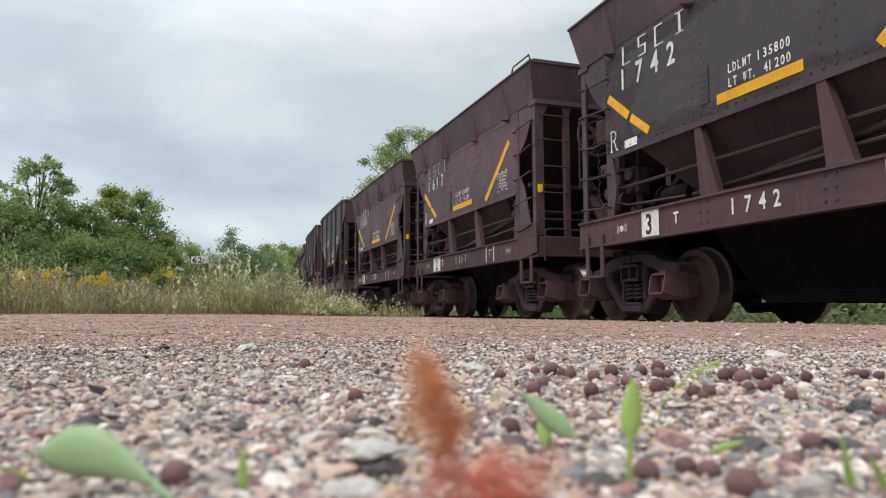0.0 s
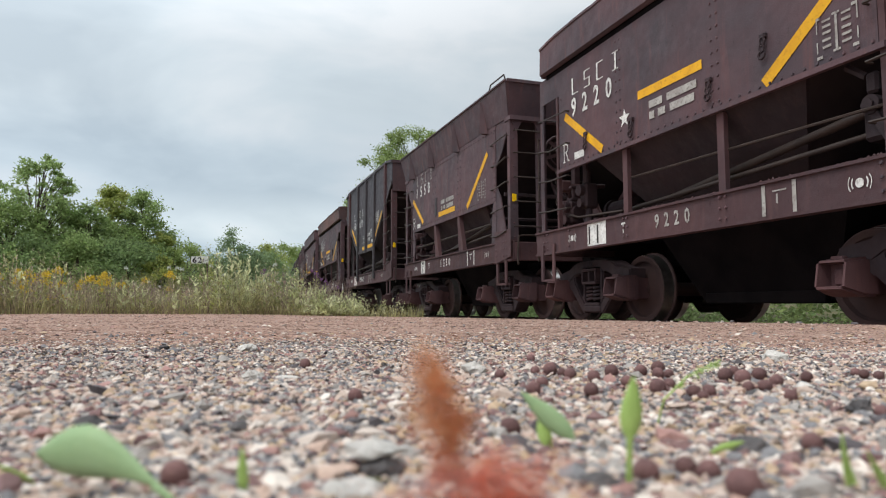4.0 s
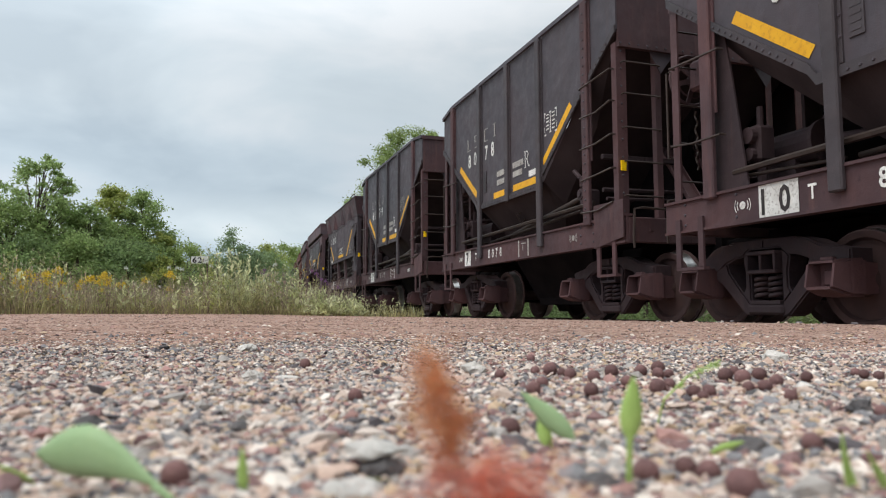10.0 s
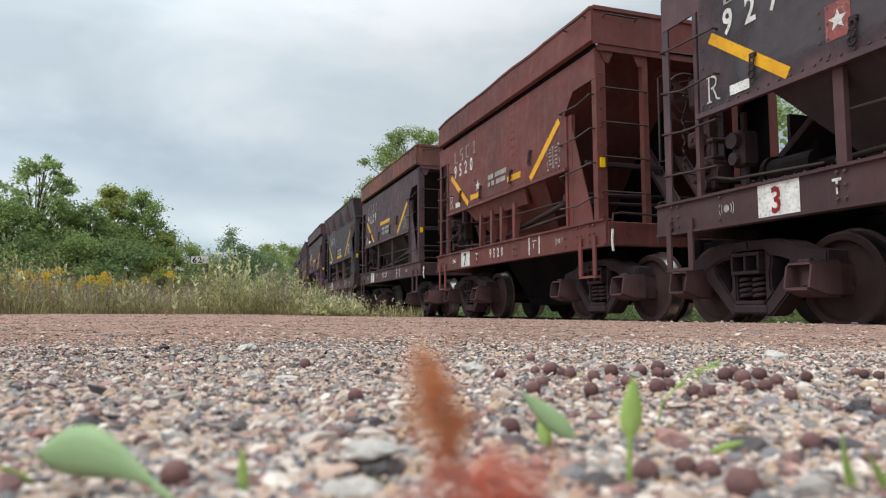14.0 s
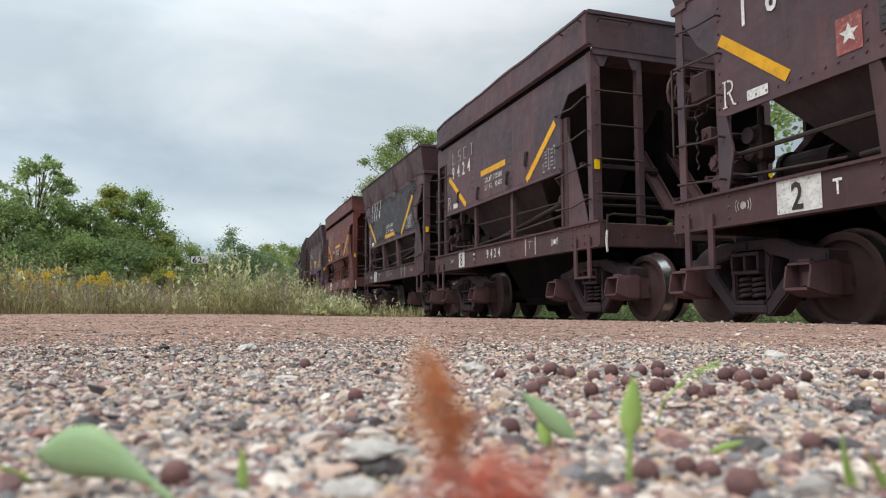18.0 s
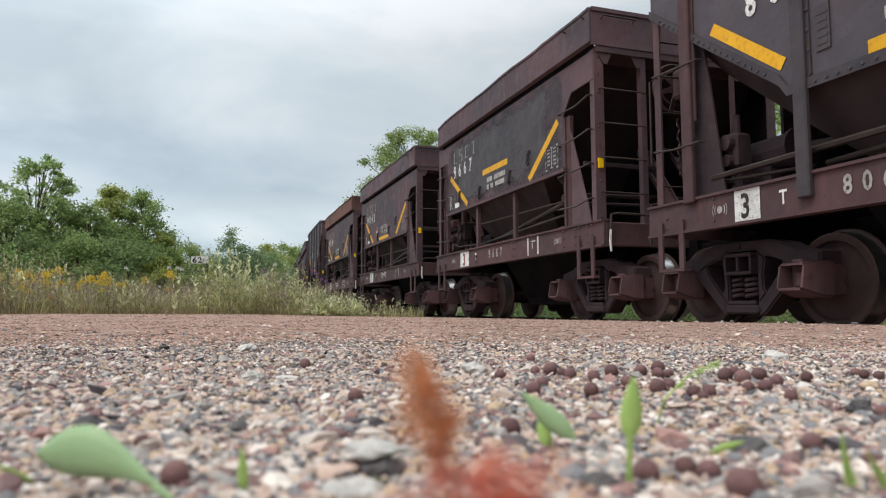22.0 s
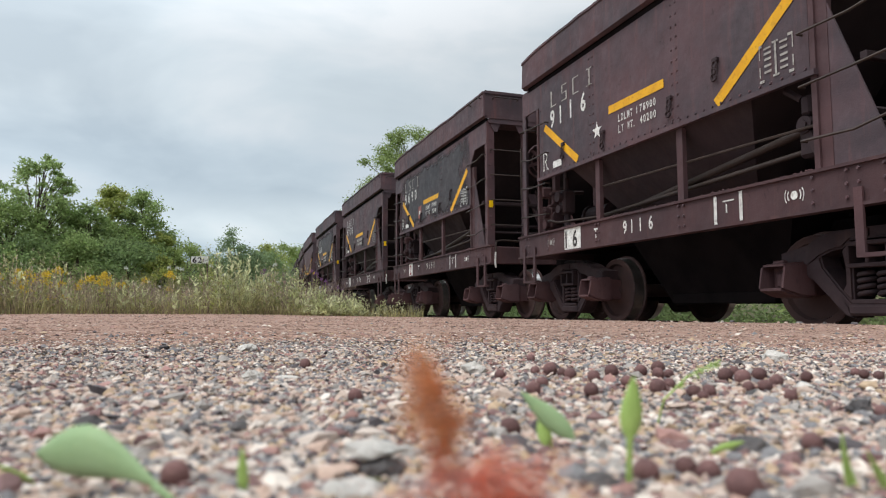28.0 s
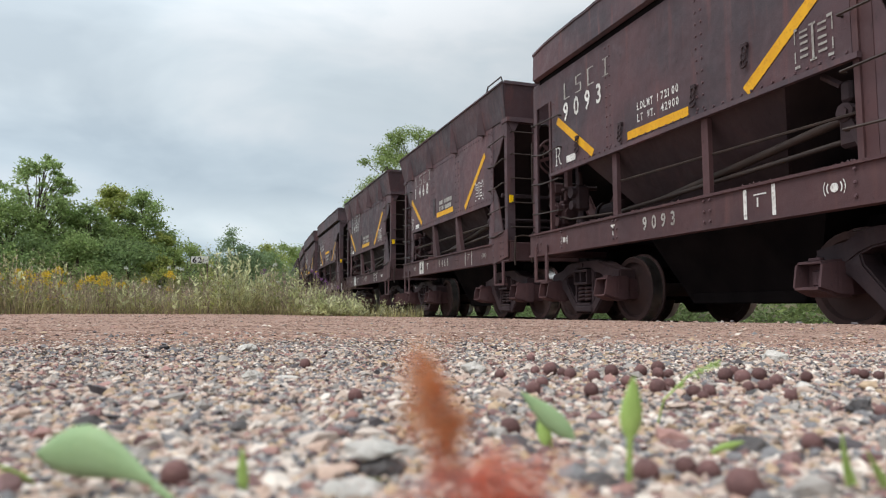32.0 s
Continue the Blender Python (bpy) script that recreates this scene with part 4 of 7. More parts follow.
def car_b(mat, ext_mat, frame_mat):
    root = new("ore_hopper_car")
    for s in (-1, 1):
        bm = bm_new()
        o = [(2.42, 1.97), (2.42, 3.24), (-2.42, 3.24), (-2.42, 1.97), (-2.30, 1.93), (2.30, 1.93)]
        slab(bm, o, *sorted((s * 1.42, s * 1.40)))
        bmesh.ops.recalc_face_normals(bm, faces=bm.faces[:])
        part("side_sheet", bm, mat, root)
        # flared top board, held by gussets
        bm = bm_new()
        a = [(s * 1.425, -2.95, 3.22), (s * 1.425, 2.95, 3.22), (s * 1.53, 3.08, 3.76), (s * 1.53, -3.08, 3.76)]
        hexa(bm, a, [(x - s * 0.03, y, z) for x, y, z in a])
        box(bm, *sorted((s * 1.55, s * 1.49)), -3.08, 3.08, 3.76, 3.785)
        bmesh.ops.recalc_face_normals(bm, faces=bm.faces[:])
        part("top_board", bm, ext_mat, root)
        for y in (2.25, 0.85, -0.65, -2.05):
            bm = bm_new()
            hexa(bm, [(s * 1.425, y - 0.075, 3.16), (s * 1.425, y + 0.075, 3.16), (s * 1.555, y, 3.16)],
                 [(s * 1.515, y - 0.012, 3.72), (s * 1.515, y + 0.012, 3.72), (s * 1.532, y, 3.72)])
            bmesh.ops.recalc_face_normals(bm, faces=bm.faces[:])
            part("gusset", bm, ext_mat, root)
        if s > 0:
            continue
        for y in (0.72, -0.70):
            bm = bm_new()
            hexa(bm, [(s * 1.33, y - 0.15, 1.255), (s * 1.33, y + 0.10, 1.255), (s * 1.40, y + 0.10, 1.255), (s * 1.40, y - 0.15, 1.255)],
                 [(s * 1.33, y + 0.06, 1.93), (s * 1.33, y + 0.15, 1.93), (s * 1.41, y + 0.15, 1.93), (s * 1.41, y + 0.06, 1.93)])
            bmesh.ops.recalc_face_normals(bm, faces=bm.faces[:])
            part("side_post", bm, frame_mat, root)
        bm = bm_new()
        tube(bm, [(s * 1.32, -2.4, 1.62), (s * 1.32, 2.3, 1.58)], 0.02, 6)
        part("side_pipe", bm, M_PIPE, root)
        for o in ([(2.42, 1.255), (2.42, 1.97), (2.30, 1.93), (2.22, 1.60), (2.30, 1.255)], [(-2.42, 1.97), (-2.42, 1.255), (-2.22, 1.255), (-2.24, 1.6), (-2.30, 1.93)]):
            bm = bm_new()
            slab(bm, o, *sorted((s * 1.415, s * 1.395)))
            bmesh.ops.recalc_face_normals(bm, faces=bm.faces[:])
            part("side_web", bm, mat, root)
    for e in (-1, 1):
        bm = bm_new()
        a = [(-1.42, e * 2.96, 3.24), (1.42, e * 2.96, 3.24), (1.50, e * 3.09, 3.76), (-1.50, e * 3.09, 3.76)]
        hexa(bm, a, [(x, y - e * 0.03, z) for x, y, z in a])
        box(bm, -1.50, 1.50, *sorted((e * 3.11, e * 3.05)), 3.75, 3.80)
        bmesh.ops.recalc_face_normals(bm, faces=bm.faces[:])
        part("end_board", bm, ext_mat, root)
        bm = bm_new()
        box(bm, -1.43, 1.43, *sorted((e * 3.03, e * 2.80)), 3.17, 3.24)
        for x in (-1.30, -0.90, 0.90, 1.30):
            slab_y(bm, [(x - 0.10, 3.17), (x + 0.10, 3.17), (x + 0.03, 3.03), (x - 0.03, 3.03)], *sorted((e * 2.992, e * 2.982)))
        bmesh.ops.recalc_face_normals(bm, faces=bm.faces[:])
        part("end_beam", bm, mat, root)
        for s in (-1, 1):
            for o in ([(e * 2.42, 3.22), (e * 2.96, 3.22), (e * 2.94, 3.12), (e * 2.66, 2.72), (e * 2.42, 2.52)], [(e * 2.42, 2.2), (e * 2.42, 1.25), (e * 2.84, 1.25), (e * 2.58, 2.0)])[:2 if e < 0 else 1]:
                bm = bm_new()
                slab(bm, o, *sorted((s * 1.41, s * 1.39)))
                bmesh.ops.recalc_face_normals(bm, faces=bm.faces[:])
                part("corner_gusset", bm, mat, root)
    bm = bm_new()
    tube(bm, [(-1.51, -3.05, 3.78), (-1.53, -3.04, 3.87), (-1.53, -2.50, 3.87), (-1.51, -2.38, 3.78)], 0.013, 5)
    part("grab_iron", bm, M_PIPE, root)
    slopes(root, 3.18, "B", M_TRUCK)
    common_parts(root, "B", mat, frame_mat)
    ladders(root, "B", mat)
    brake_gear(root, "B")
    ledge_studs(root, [((NS, 2.38, z), (NS, -2.38, z), 0.115, "x") for z in (2.02, 3.14)] + [((NS, y, 2.1), (NS, y, 3.1), 0.12, "x") for y in (2.36, 0.86, 0.72, -0.62, -0.76, -2.36)]
                + [((NS - 0.04, y, 1.02), (NS - 0.04, y, 1.34), 0.1, "x") for y in (-2.5, -2.8, -2.9)]
                + [((NS, y, 1.0), (NS, y, 1.2), 0.09, "x") for y in (2.95, 2.85, 2.3, 0.8, 0.7, -0.6, -0.7)]
                + [((-1.35, -2.98, 1.3), (-1.35, -2.98, 3.1), 0.2, "y")], mat)
    return root


def car_c(mat, ext_mat, frame_mat):
    root = new("ore_hopper_car")
    v = [(3.08, 3.32), (2.28, 2.72), (1.36, 2.05), (1.28, 1.94), (-1.10, 1.92), (-1.22, 2.10), (-2.14, 2.80), (-3.08, 3.45)]
    for s in (-1, 1):
        bm = bm_new()
        o = [(3.08, 3.98), (2.55, 4.08), (-2.55, 4.08), (-3.08, 4.02)] + v[::-1]
        slab(bm, o[::-1], *sorted((s * 1.42, s * 1.40)))
        bmesh.ops.recalc_face_normals(bm, faces=bm.faces[:])
        part("side_sheet", bm, mat, root)
        bm = bm_new()
        slab(bm, [(3.09, 3.97), (2.55, 4.07), (-2.55, 4.07), (-3.09, 4.0), (-3.09, 4.06), (-2.55, 4.13), (2.55, 4.13), (3.09, 4.03)], *sorted((s * 1.46, s * 1.38)))
        bmesh.ops.recalc_face_normals(bm, faces=bm.faces[:])
        part("top_rail", bm, mat, root)
        for y in (2.50, 1.14, -0.03, -1.13, -2.42):
            bm = bm_new()
            z0 = {1.14: 1.05, -1.13: 1.05, -0.03: 1.86}.get(y, 1.20)
            hw = 0.065 if abs(y) < 2 else 0.075
            box(bm, *sorted((s * 1.421, s * 1.475)), y - hw, y + hw, z0, 4.07, 0.012)
            box(bm, *sorted((s * 1.421, s * 1.435)), y - hw - 0.03, y + hw + 0.03, max(z0, 2.0), 4.07)
            part("side_rib", bm, M_PATCH_PLAIN if abs(y) < 2 else frame_mat, root)
        bm = bm_new()
        for (ya, za), (yb, zb) in zip(v, v[1:]):
            slab(bm, [(ya, za - 0.04), (yb, zb - 0.04), (yb, zb + 0.05), (ya, za + 0.05)], *sorted((s * 1.421, s * 1.445)))
        bmesh.ops.recalc_face_normals(bm, faces=bm.faces[:])
        part("lower_angle", bm, M_PATCH_PLAIN, root)
        bm = bm_new()
        tube(bm, [(s * 1.34, -2.4, 1.50), (s * 1.34, 2.3, 1.42)], 0.028, 6)
        part("side_pipe", bm, M_PIPE, root)
        bm = bm_new()
        slab(bm, [(2.60, 1.256), (2.12, 1.256), (2.28, 2.30), (2.36, 2.74), (2.60, 2.92)], *sorted((s * 1.33, s * 1.35)))
        bmesh.ops.recalc_face_normals(bm, faces=bm.faces[:])
        part("end_web", bm, M_TRUCK, root)
    for e in (-1, 1):
        bm = bm_new()
        box(bm, -1.40, 1.40, *sorted((e * 3.09, e * 3.06)), 3.28, 4.02)
        box(bm, -1.42, 1.42, *sorted((e * 3.12, e * 3.03)), 3.98, 4.06)
        box(bm, -1.40, 1.40, *sorted((e * 3.105, e * 3.04)), 3.24, 3.32)
        part("end_board", bm, frame_mat, root)
        for s in (-1, 1):
            bm = bm_new()
            slab_y(bm, [(s * 0.95, 3.24), (s * 0.60, 3.24), (s * 0.80, 2.98)], *sorted((e * 3.065, e * 3.055)))
            bmesh.ops.recalc_face_normals(bm, faces=bm.faces[:])
            part("corner_gusset", bm, mat, root)
    slopes(root, 3.52, "C", M_TRUCK)
    common_parts(root, "C", mat, frame_mat)
    ladders(root, "C", frame_mat)
    brake_gear(root, "C")
    ledge_studs(root, [((NS - 0.04, 2.5, 4.02), (NS - 0.04, -2.5, 4.02), 0.1, "x")]
                + [((NS - 0.016, y + d, 2.2), (NS - 0.016, y + d, 4.0), 0.16, "x") for y in (1.14, -0.03, -1.13) for d in (-0.08, 0.08)]
                + [((NS - 0.055, -2.42, 1.3), (NS - 0.055, -2.42, 3.9), 0.11, "x"), ((NS - 0.025, 1.5, 2.15), (NS - 0.025, 2.9, 3.18), 0.09, "x"), ((NS - 0.025, -1.3, 2.17), (NS - 0.025, -2.9, 3.33), 0.09, "x"), ((NS - 0.025, 1.0, 1.935), (NS - 0.025, -1.05, 1.93), 0.10, "x")]
                + [((-1.38, -3.105, 3.28), (1.38, -3.105, 3.28), 0.12, "y"), ((-1.35, -3.06, 1.3), (-1.35, -3.06, 3.2), 0.2, "y")]
                + [((NS, y, 1.0), (NS, y, 1.2), 0.09, "x") for y in (2.9, 2.2, -2.2, -2.5, -2.9)], mat)
    return root


def flat_part(root, name, vs, fs, mat, label=""):
    if fs:
        ob = raw_part(name, vs, fs, [mat], root, label)
        if name in ("service_stencil", "load_data", "sill_mark", "target_mark"):
            tagged(ob, label, kind="stuff")


STENCIL = [(0.0, 0.10, 1.0, 0.93), (0.0, 0.03, 0.62, 0.93), (0.0, 0.03, 0.15, 0.42), (0.0, 0.14, 0.0, 0.07), (0.86, 1.0, 0.93, 1.0), (0.97, 1.0, 0.6, 0.93), (0.97, 1.0, 0.15, 0.42),
           (0.86, 1.0, 0.0, 0.07), (0.46, 0.52, 0.08, 0.95), (0.40, 0.58, 0.92, 0.97), (0.40, 0.58, 0.06, 0.11), (0.15, 0.36, 0.84, 0.89), (0.15, 0.36, 0.70, 0.76), (0.15, 0.36, 0.55, 0.61),
           (0.15, 0.36, 0.38, 0.44), (0.15, 0.36, 0.22, 0.28), (0.62, 0.84, 0.84, 0.89), (0.62, 0.84, 0.68, 0.74), (0.62, 0.84, 0.5, 0.56), (0.62, 0.84, 0.34, 0.40), (0.62, 0.84, 0.18, 0.24)]


def mark_bars(rows, y0, z0, w, h):
    return [(y0 - w * b, y0 - w * a, z0 + h * min(c, d), z0 + h * max(c, d)) for a, b, c, d in rows]


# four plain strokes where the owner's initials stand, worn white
INITIALS = [(0.0, 0.035, 0, 1), (0.035, 0.15, 0, 0.06), (0.29, 0.43, 0.94, 1), (0.29, 0.32, 0.54, 0.94), (0.29, 0.43, 0.47, 0.53), (0.40, 0.43, 0.06, 0.47), (0.29, 0.43, 0, 0.06), (0.57, 0.60, 0.06, 0.94),
            (0.57, 0.71, 0.0, 0.06), (0.57, 0.71, 0.94, 1.0), (0.945, 0.98, 0, 1), (0.90, 1.02, 0, 0.05), (0.90, 1.02, 0.95, 1)]


def markings(root, kind, number, data, box_no, box_red, bar_low, faint, patch, star):
    """Stripes, numbers and stencils of one car, as flat painted parts on its near side."""
    rnd = random.Random(str(number) + kind)
    white = M_FAINT if faint else M_WHITE
    xp, xs, xl = NS - 0.003, NS - 0.006, NS - 0.009
    sy, sz, nz, iz = {"A": (2.06, 2.10, 2.68, 2.96), "B": (2.03, 1.99, 2.68, 2.95), "C": (1.74, 2.0, 2.73, 3.04)}[kind]
    if patch:
        v, f = [], []
        bars(v, f, [(-2.2, 2.41, 2.055, 3.36) if kind == "A" else (-2.4, 2.4, 1.99, 3.15)], xp)
        flat_part(root, "repainted_panel", v, f, M_PATCH, "dark grey repainted side panel")
    if kind == "C":
        rows = [((2.14, 2.80), (1.32, 2.18), 0.11), ((0.56, 2.04), (0.10, 2.04), 0.10), ((-0.20, 2.04), (-1.02, 2.04), 0.10), ((-1.22, 2.23), (-2.02, 2.85), 0.11)]
    elif kind == "A":
        bz = 2.12 if bar_low else 2.52
        rows = [((2.26, 2.73), (1.36, 2.09), 0.10), ((0.62, bz), (-0.42, bz), 0.095), ((-1.18, 2.08), (-2.08, 2.72), 0.105)]
    else:
        rows = [((2.34, 2.66), (1.57, 2.07), 0.10), ((0.52, 2.11 if bar_low else 2.42), (-0.46, 2.11 if bar_low else 2.42), 0.095), ((-1.11, 2.03), (-2.09, 2.82), 0.10)]
    if number == "8039":
        rows.pop()
    if number == "9520":
        rows[1:2] = [((1.24, 2.18), (0.84, 2.18), 0.095), ((-0.36, 2.22), (-0.86, 2.22), 0.095)]
    for p, q, w in rows:
        v, f = [], []
        if number in ("1742", "1617") and p[0] > 2:
            m = (p[0] + (q[0] - p[0]) * 0.52, p[1] + (q[1] - p[1]) * 0.52)
            m2 = (p[0] + (q[0] - p[0]) * 0.58, p[1] + (q[1] - p[1]) * 0.58)
            stripe(v, f, p, m, w, xs)
            stripe(v, f, m2, (q[0], q[1] + 0.02), w * 0.92, xs)
        else:
            stripe(v, f, p, q, w, xs)
        flat_part(root, "yellow_stripe", v, f, M_YELLOW)
    worn = M_FAINT if rnd.random() < 0.6 or faint else M_WHITE
    for k in range(4):
        v, f = [], []
        bars(v, f, mark_bars([q for q in INITIALS if k * 0.29 - 0.01 <= q[0] < k * 0.29 + 0.27], sy - ((0, 0.03, 0.19, 0.22)[k] if kind == "C" else 0), iz, 1.06, 0.22), xl)
        flat_part(root, "painted_initial", v, f, worn)
    for k, ch in enumerate(number):
        v, f = [], []
        lettering(v, f, ch, sy + 0.02 - 0.275 * k if kind != "C" else (1.71, 1.44, 0.92, 0.65)[k], nz, 0.24, xl, width=0.275)
        flat_part(root, "numeral", v, f, white)
    v, f = [], []
    yr, zr = (2.32, sz + 0.01) if kind != "C" else (-0.31, 3.03) if number == "8174" else (-0.62, 2.28)
    bars(v, f, mark_bars([(0.12, 0.24, 0.0, 1.0), (0.0, 0.36, 0.0, 0.05), (0.0, 0.30, 0.95, 1.0)], yr, zr, 0.17, 0.25), xl)
    bow = [(0.36, 0.97), (0.62, 0.93), (0.74, 0.84), (0.74, 0.66), (0.62, 0.56), (0.34, 0.51)]
    leg = [(0.50, 0.50), (0.66, 0.28), (0.78, 0.06), (1.0, 0.03)]
    for q in (bow, leg):
        for (a, b), (c, d) in zip(q, q[1:]):
            stripe(v, f, (yr - 0.17 * a, zr + 0.25 * b), (yr - 0.17 * c, zr + 0.25 * d), 0.019, xl)
    flat_part(root, "letter_mark", v, f, white)
    v, f = [], []
    yw = 2.02 if kind != "C" else -0.76
    zw = sz if kind != "C" else 2.12
    bars(v, f, [(yw - 0.24, yw, zw, zw + 0.09)], xl)
    flat_part(root, "white_label", v, f, M_WHITE)
    v, f = [], []
    dz, dy = {"A": (2.20 if not bar_low else 2.23, 0.42), "B": (2.18 if bar_low else 2.10, 0.36), "C": (2.15, 0.50)}[kind]
    if data:
        if kind == "C":
            lettering(v, f, "LDLMT.", 0.42, 2.32, 0.10, xl, width=0.34)
            lettering(v, f, "LTWT.", 0.42, 2.18, 0.10, xl, width=0.30)
            lettering(v, f, data[0], -0.20, 2.34, 0.10, xl, width=0.38)
            lettering(v, f, data[1], -0.20, 2.20, 0.10, xl, width=0.34)
        else:
            lettering(v, f, "LDLMT " + data[0], dy, dz + 0.13, 0.085, xl, width=0.72)
            lettering(v, f, "LT WT. " + data[1], dy, dz, 0.085, xl, width=0.72)
    elif kind == "C":
        bars(v, f, [(0.08, 0.42, 2.33, 2.42), (0.12, 0.42, 2.19, 2.28), (-0.58, -0.20, 2.35, 2.44), (-0.54, -0.20, 2.21, 2.30)], xl)
    else:
        bars(v, f, mark_bars([(0, 0.3, 0.6, 1), (0.4, 1, 0.6, 1), (0, 0.12, 0, 0.4), (0.2, 0.36, 0, 0.4), (0.46, 0.95, 0, 0.4)], dy, dz, 0.76, 0.20), xl)
    flat_part(root, "load_data", v, f, white if data else M_FAINT, "small white stencilled load figures")
    if kind != "A":
        # the old ladder-shaped scanner label, painted over
        yp, zp = (0.62, 2.12) if kind == "B" else (0.86, 2.16)
        bm = bm_new()
        box(bm, xl - 0.004, NS - 0.001, yp, yp + 0.13, zp, zp + 0.36)
        for k in range(5):
            box(bm, xl - 0.008, xl - 0.003, yp + 0.02, yp + 0.11, zp + 0.04 + 0.06 * k, zp + 0.06 + 0.06 * k)
        part("label_plate", bm, M_PATCH_PLAIN, root, "dark rectangular label plate with faint bars")
    v, f = [], []
    yb, zb, wb = {"A": (-1.72, 2.09, 0.36), "B": (-1.64, 2.07, 0.37), "C": (-1.28, 2.60, 0.36)}[kind]
    bars(v, f, mark_bars(STENCIL, yb, zb, wb, 0.33), xl)
    flat_part(root, "service_stencil", v, f, white if rnd.random() < 0.4 else M_FAINT)
    # the sill's own marks
    xsill = NS - 0.0285 + 0.022
    worn = M_FAINT if rnd.random() < 0.5 else M_WHITE
    for k, ch in enumerate(number):
        v, f = [], []
        lettering(v, f, ch, (0.38 if kind != "C" else 0.82) - 0.16 * k, 1.03, 0.145, xsill, width=0.155)
        flat_part(root, "sill_numeral", v, f, worn)
    v, f = [], []
    ym = -1.10 if kind != "C" else -0.36
    bars(v, f, [(ym - 0.04, ym, 0.96, 1.22), (ym - 0.36, ym - 0.32, 0.96, 1.22)], xsill)
    bars(v, f, mark_bars([(0.1, 0.9, 0.82, 0.9), (0.3, 0.4, 0.2, 0.7)], ym - 0.10, 1.02, 0.18, 0.16), xsill)
    flat_part(root, "sill_mark", v, f, M_FAINT if rnd.random() < 0.4 else M_WHITE)
    for yt in (-2.02, 2.12):
        v, f = [], []
        v.extend((xsill, yt + 0.036 * math.cos(k * math.tau / 12), 1.09 + 0.036 * math.sin(k * math.tau / 12)) for k in range(12))
        f.append(tuple(range(11, -1, -1)))
        for r0, r1 in ((0.060, 0.071), (0.090, 0.098)):
            for mid in (0.0, math.pi):
                for k in range(-2, 2):
                    q = len(v)
                    for a, r in ((k, r0), (k, r1), (k + 1, r1), (k + 1, r0)):
                        v.append((xsill, yt + r * math.cos(mid + a * 0.3), 1.09 + r * math.sin(mid + a * 0.3)))
                    f.append((q, q + 1, q + 2, q + 3))
        flat_part(root, "target_mark", v, f, M_WHITE if rnd.random() < 0.5 else M_FAINT)
    v, f = [], []
    lettering(v, f, "T", {"A": 1.0, "B": 1.20, "C": 1.42}[kind], 1.04, 0.12, xsill)
    flat_part(root, "letter_mark", v, f, M_WHITE)
    if box_no:
        v, f = [], []
        w = 0.42 if len(box_no) == 2 else 0.44 if rnd.random() < 0.4 else 0.30
        yn = 1.74 if kind != "C" or number == "8060" else 1.93
        bars(v, f, [(yn - w, yn, 0.953, 1.228)], xsill + 0.001)
        flat_part(root, "number_panel", v, f, M_WHITE, "white panel with a painted number")
        v, f = [], []
        lettering(v, f, box_no, yn - (0.5 * w - 0.07 if len(box_no) == 1 else 0.03), 0.98, 0.22, xsill - 0.002, width=0.38 if len(box_no) == 2 else None)
        flat_part(root, "panel_number", v, f, M_NUMBER_RED if box_red else M_NUMBER_BLACK)
    if star:
        v, f = [], []
        ys, zs = {"A": (0.88, 2.34), "B": (1.16 if star == 1 else 1.0, 2.20), "C": (0.30, 2.3)}[kind]
        if star == 2:
            bars(v, f, [(ys - 0.11, ys + 0.11, zs - 0.14, zs + 0.14)], xs)
            flat_part(root, "red_placard", v, f, M_PLACARD, "faded red square placard")
            v, f = [], []
        b = len(v)
        for k in range(10):
            r = (0.085 if k % 2 == 0 else 0.036) if star == 2 else (0.11 if k % 2 == 0 else 0.045)
            v.append((xl, ys + r * math.sin(k * math.tau / 10), zs + r * math.cos(k * math.tau / 10)))
        v.append((xl, ys, zs))
        for k in range(10):
            f.append((b + k, b + (k + 1) % 10, b + 10))
        flat_part(root, "star_mark", v, f, M_WHITE)


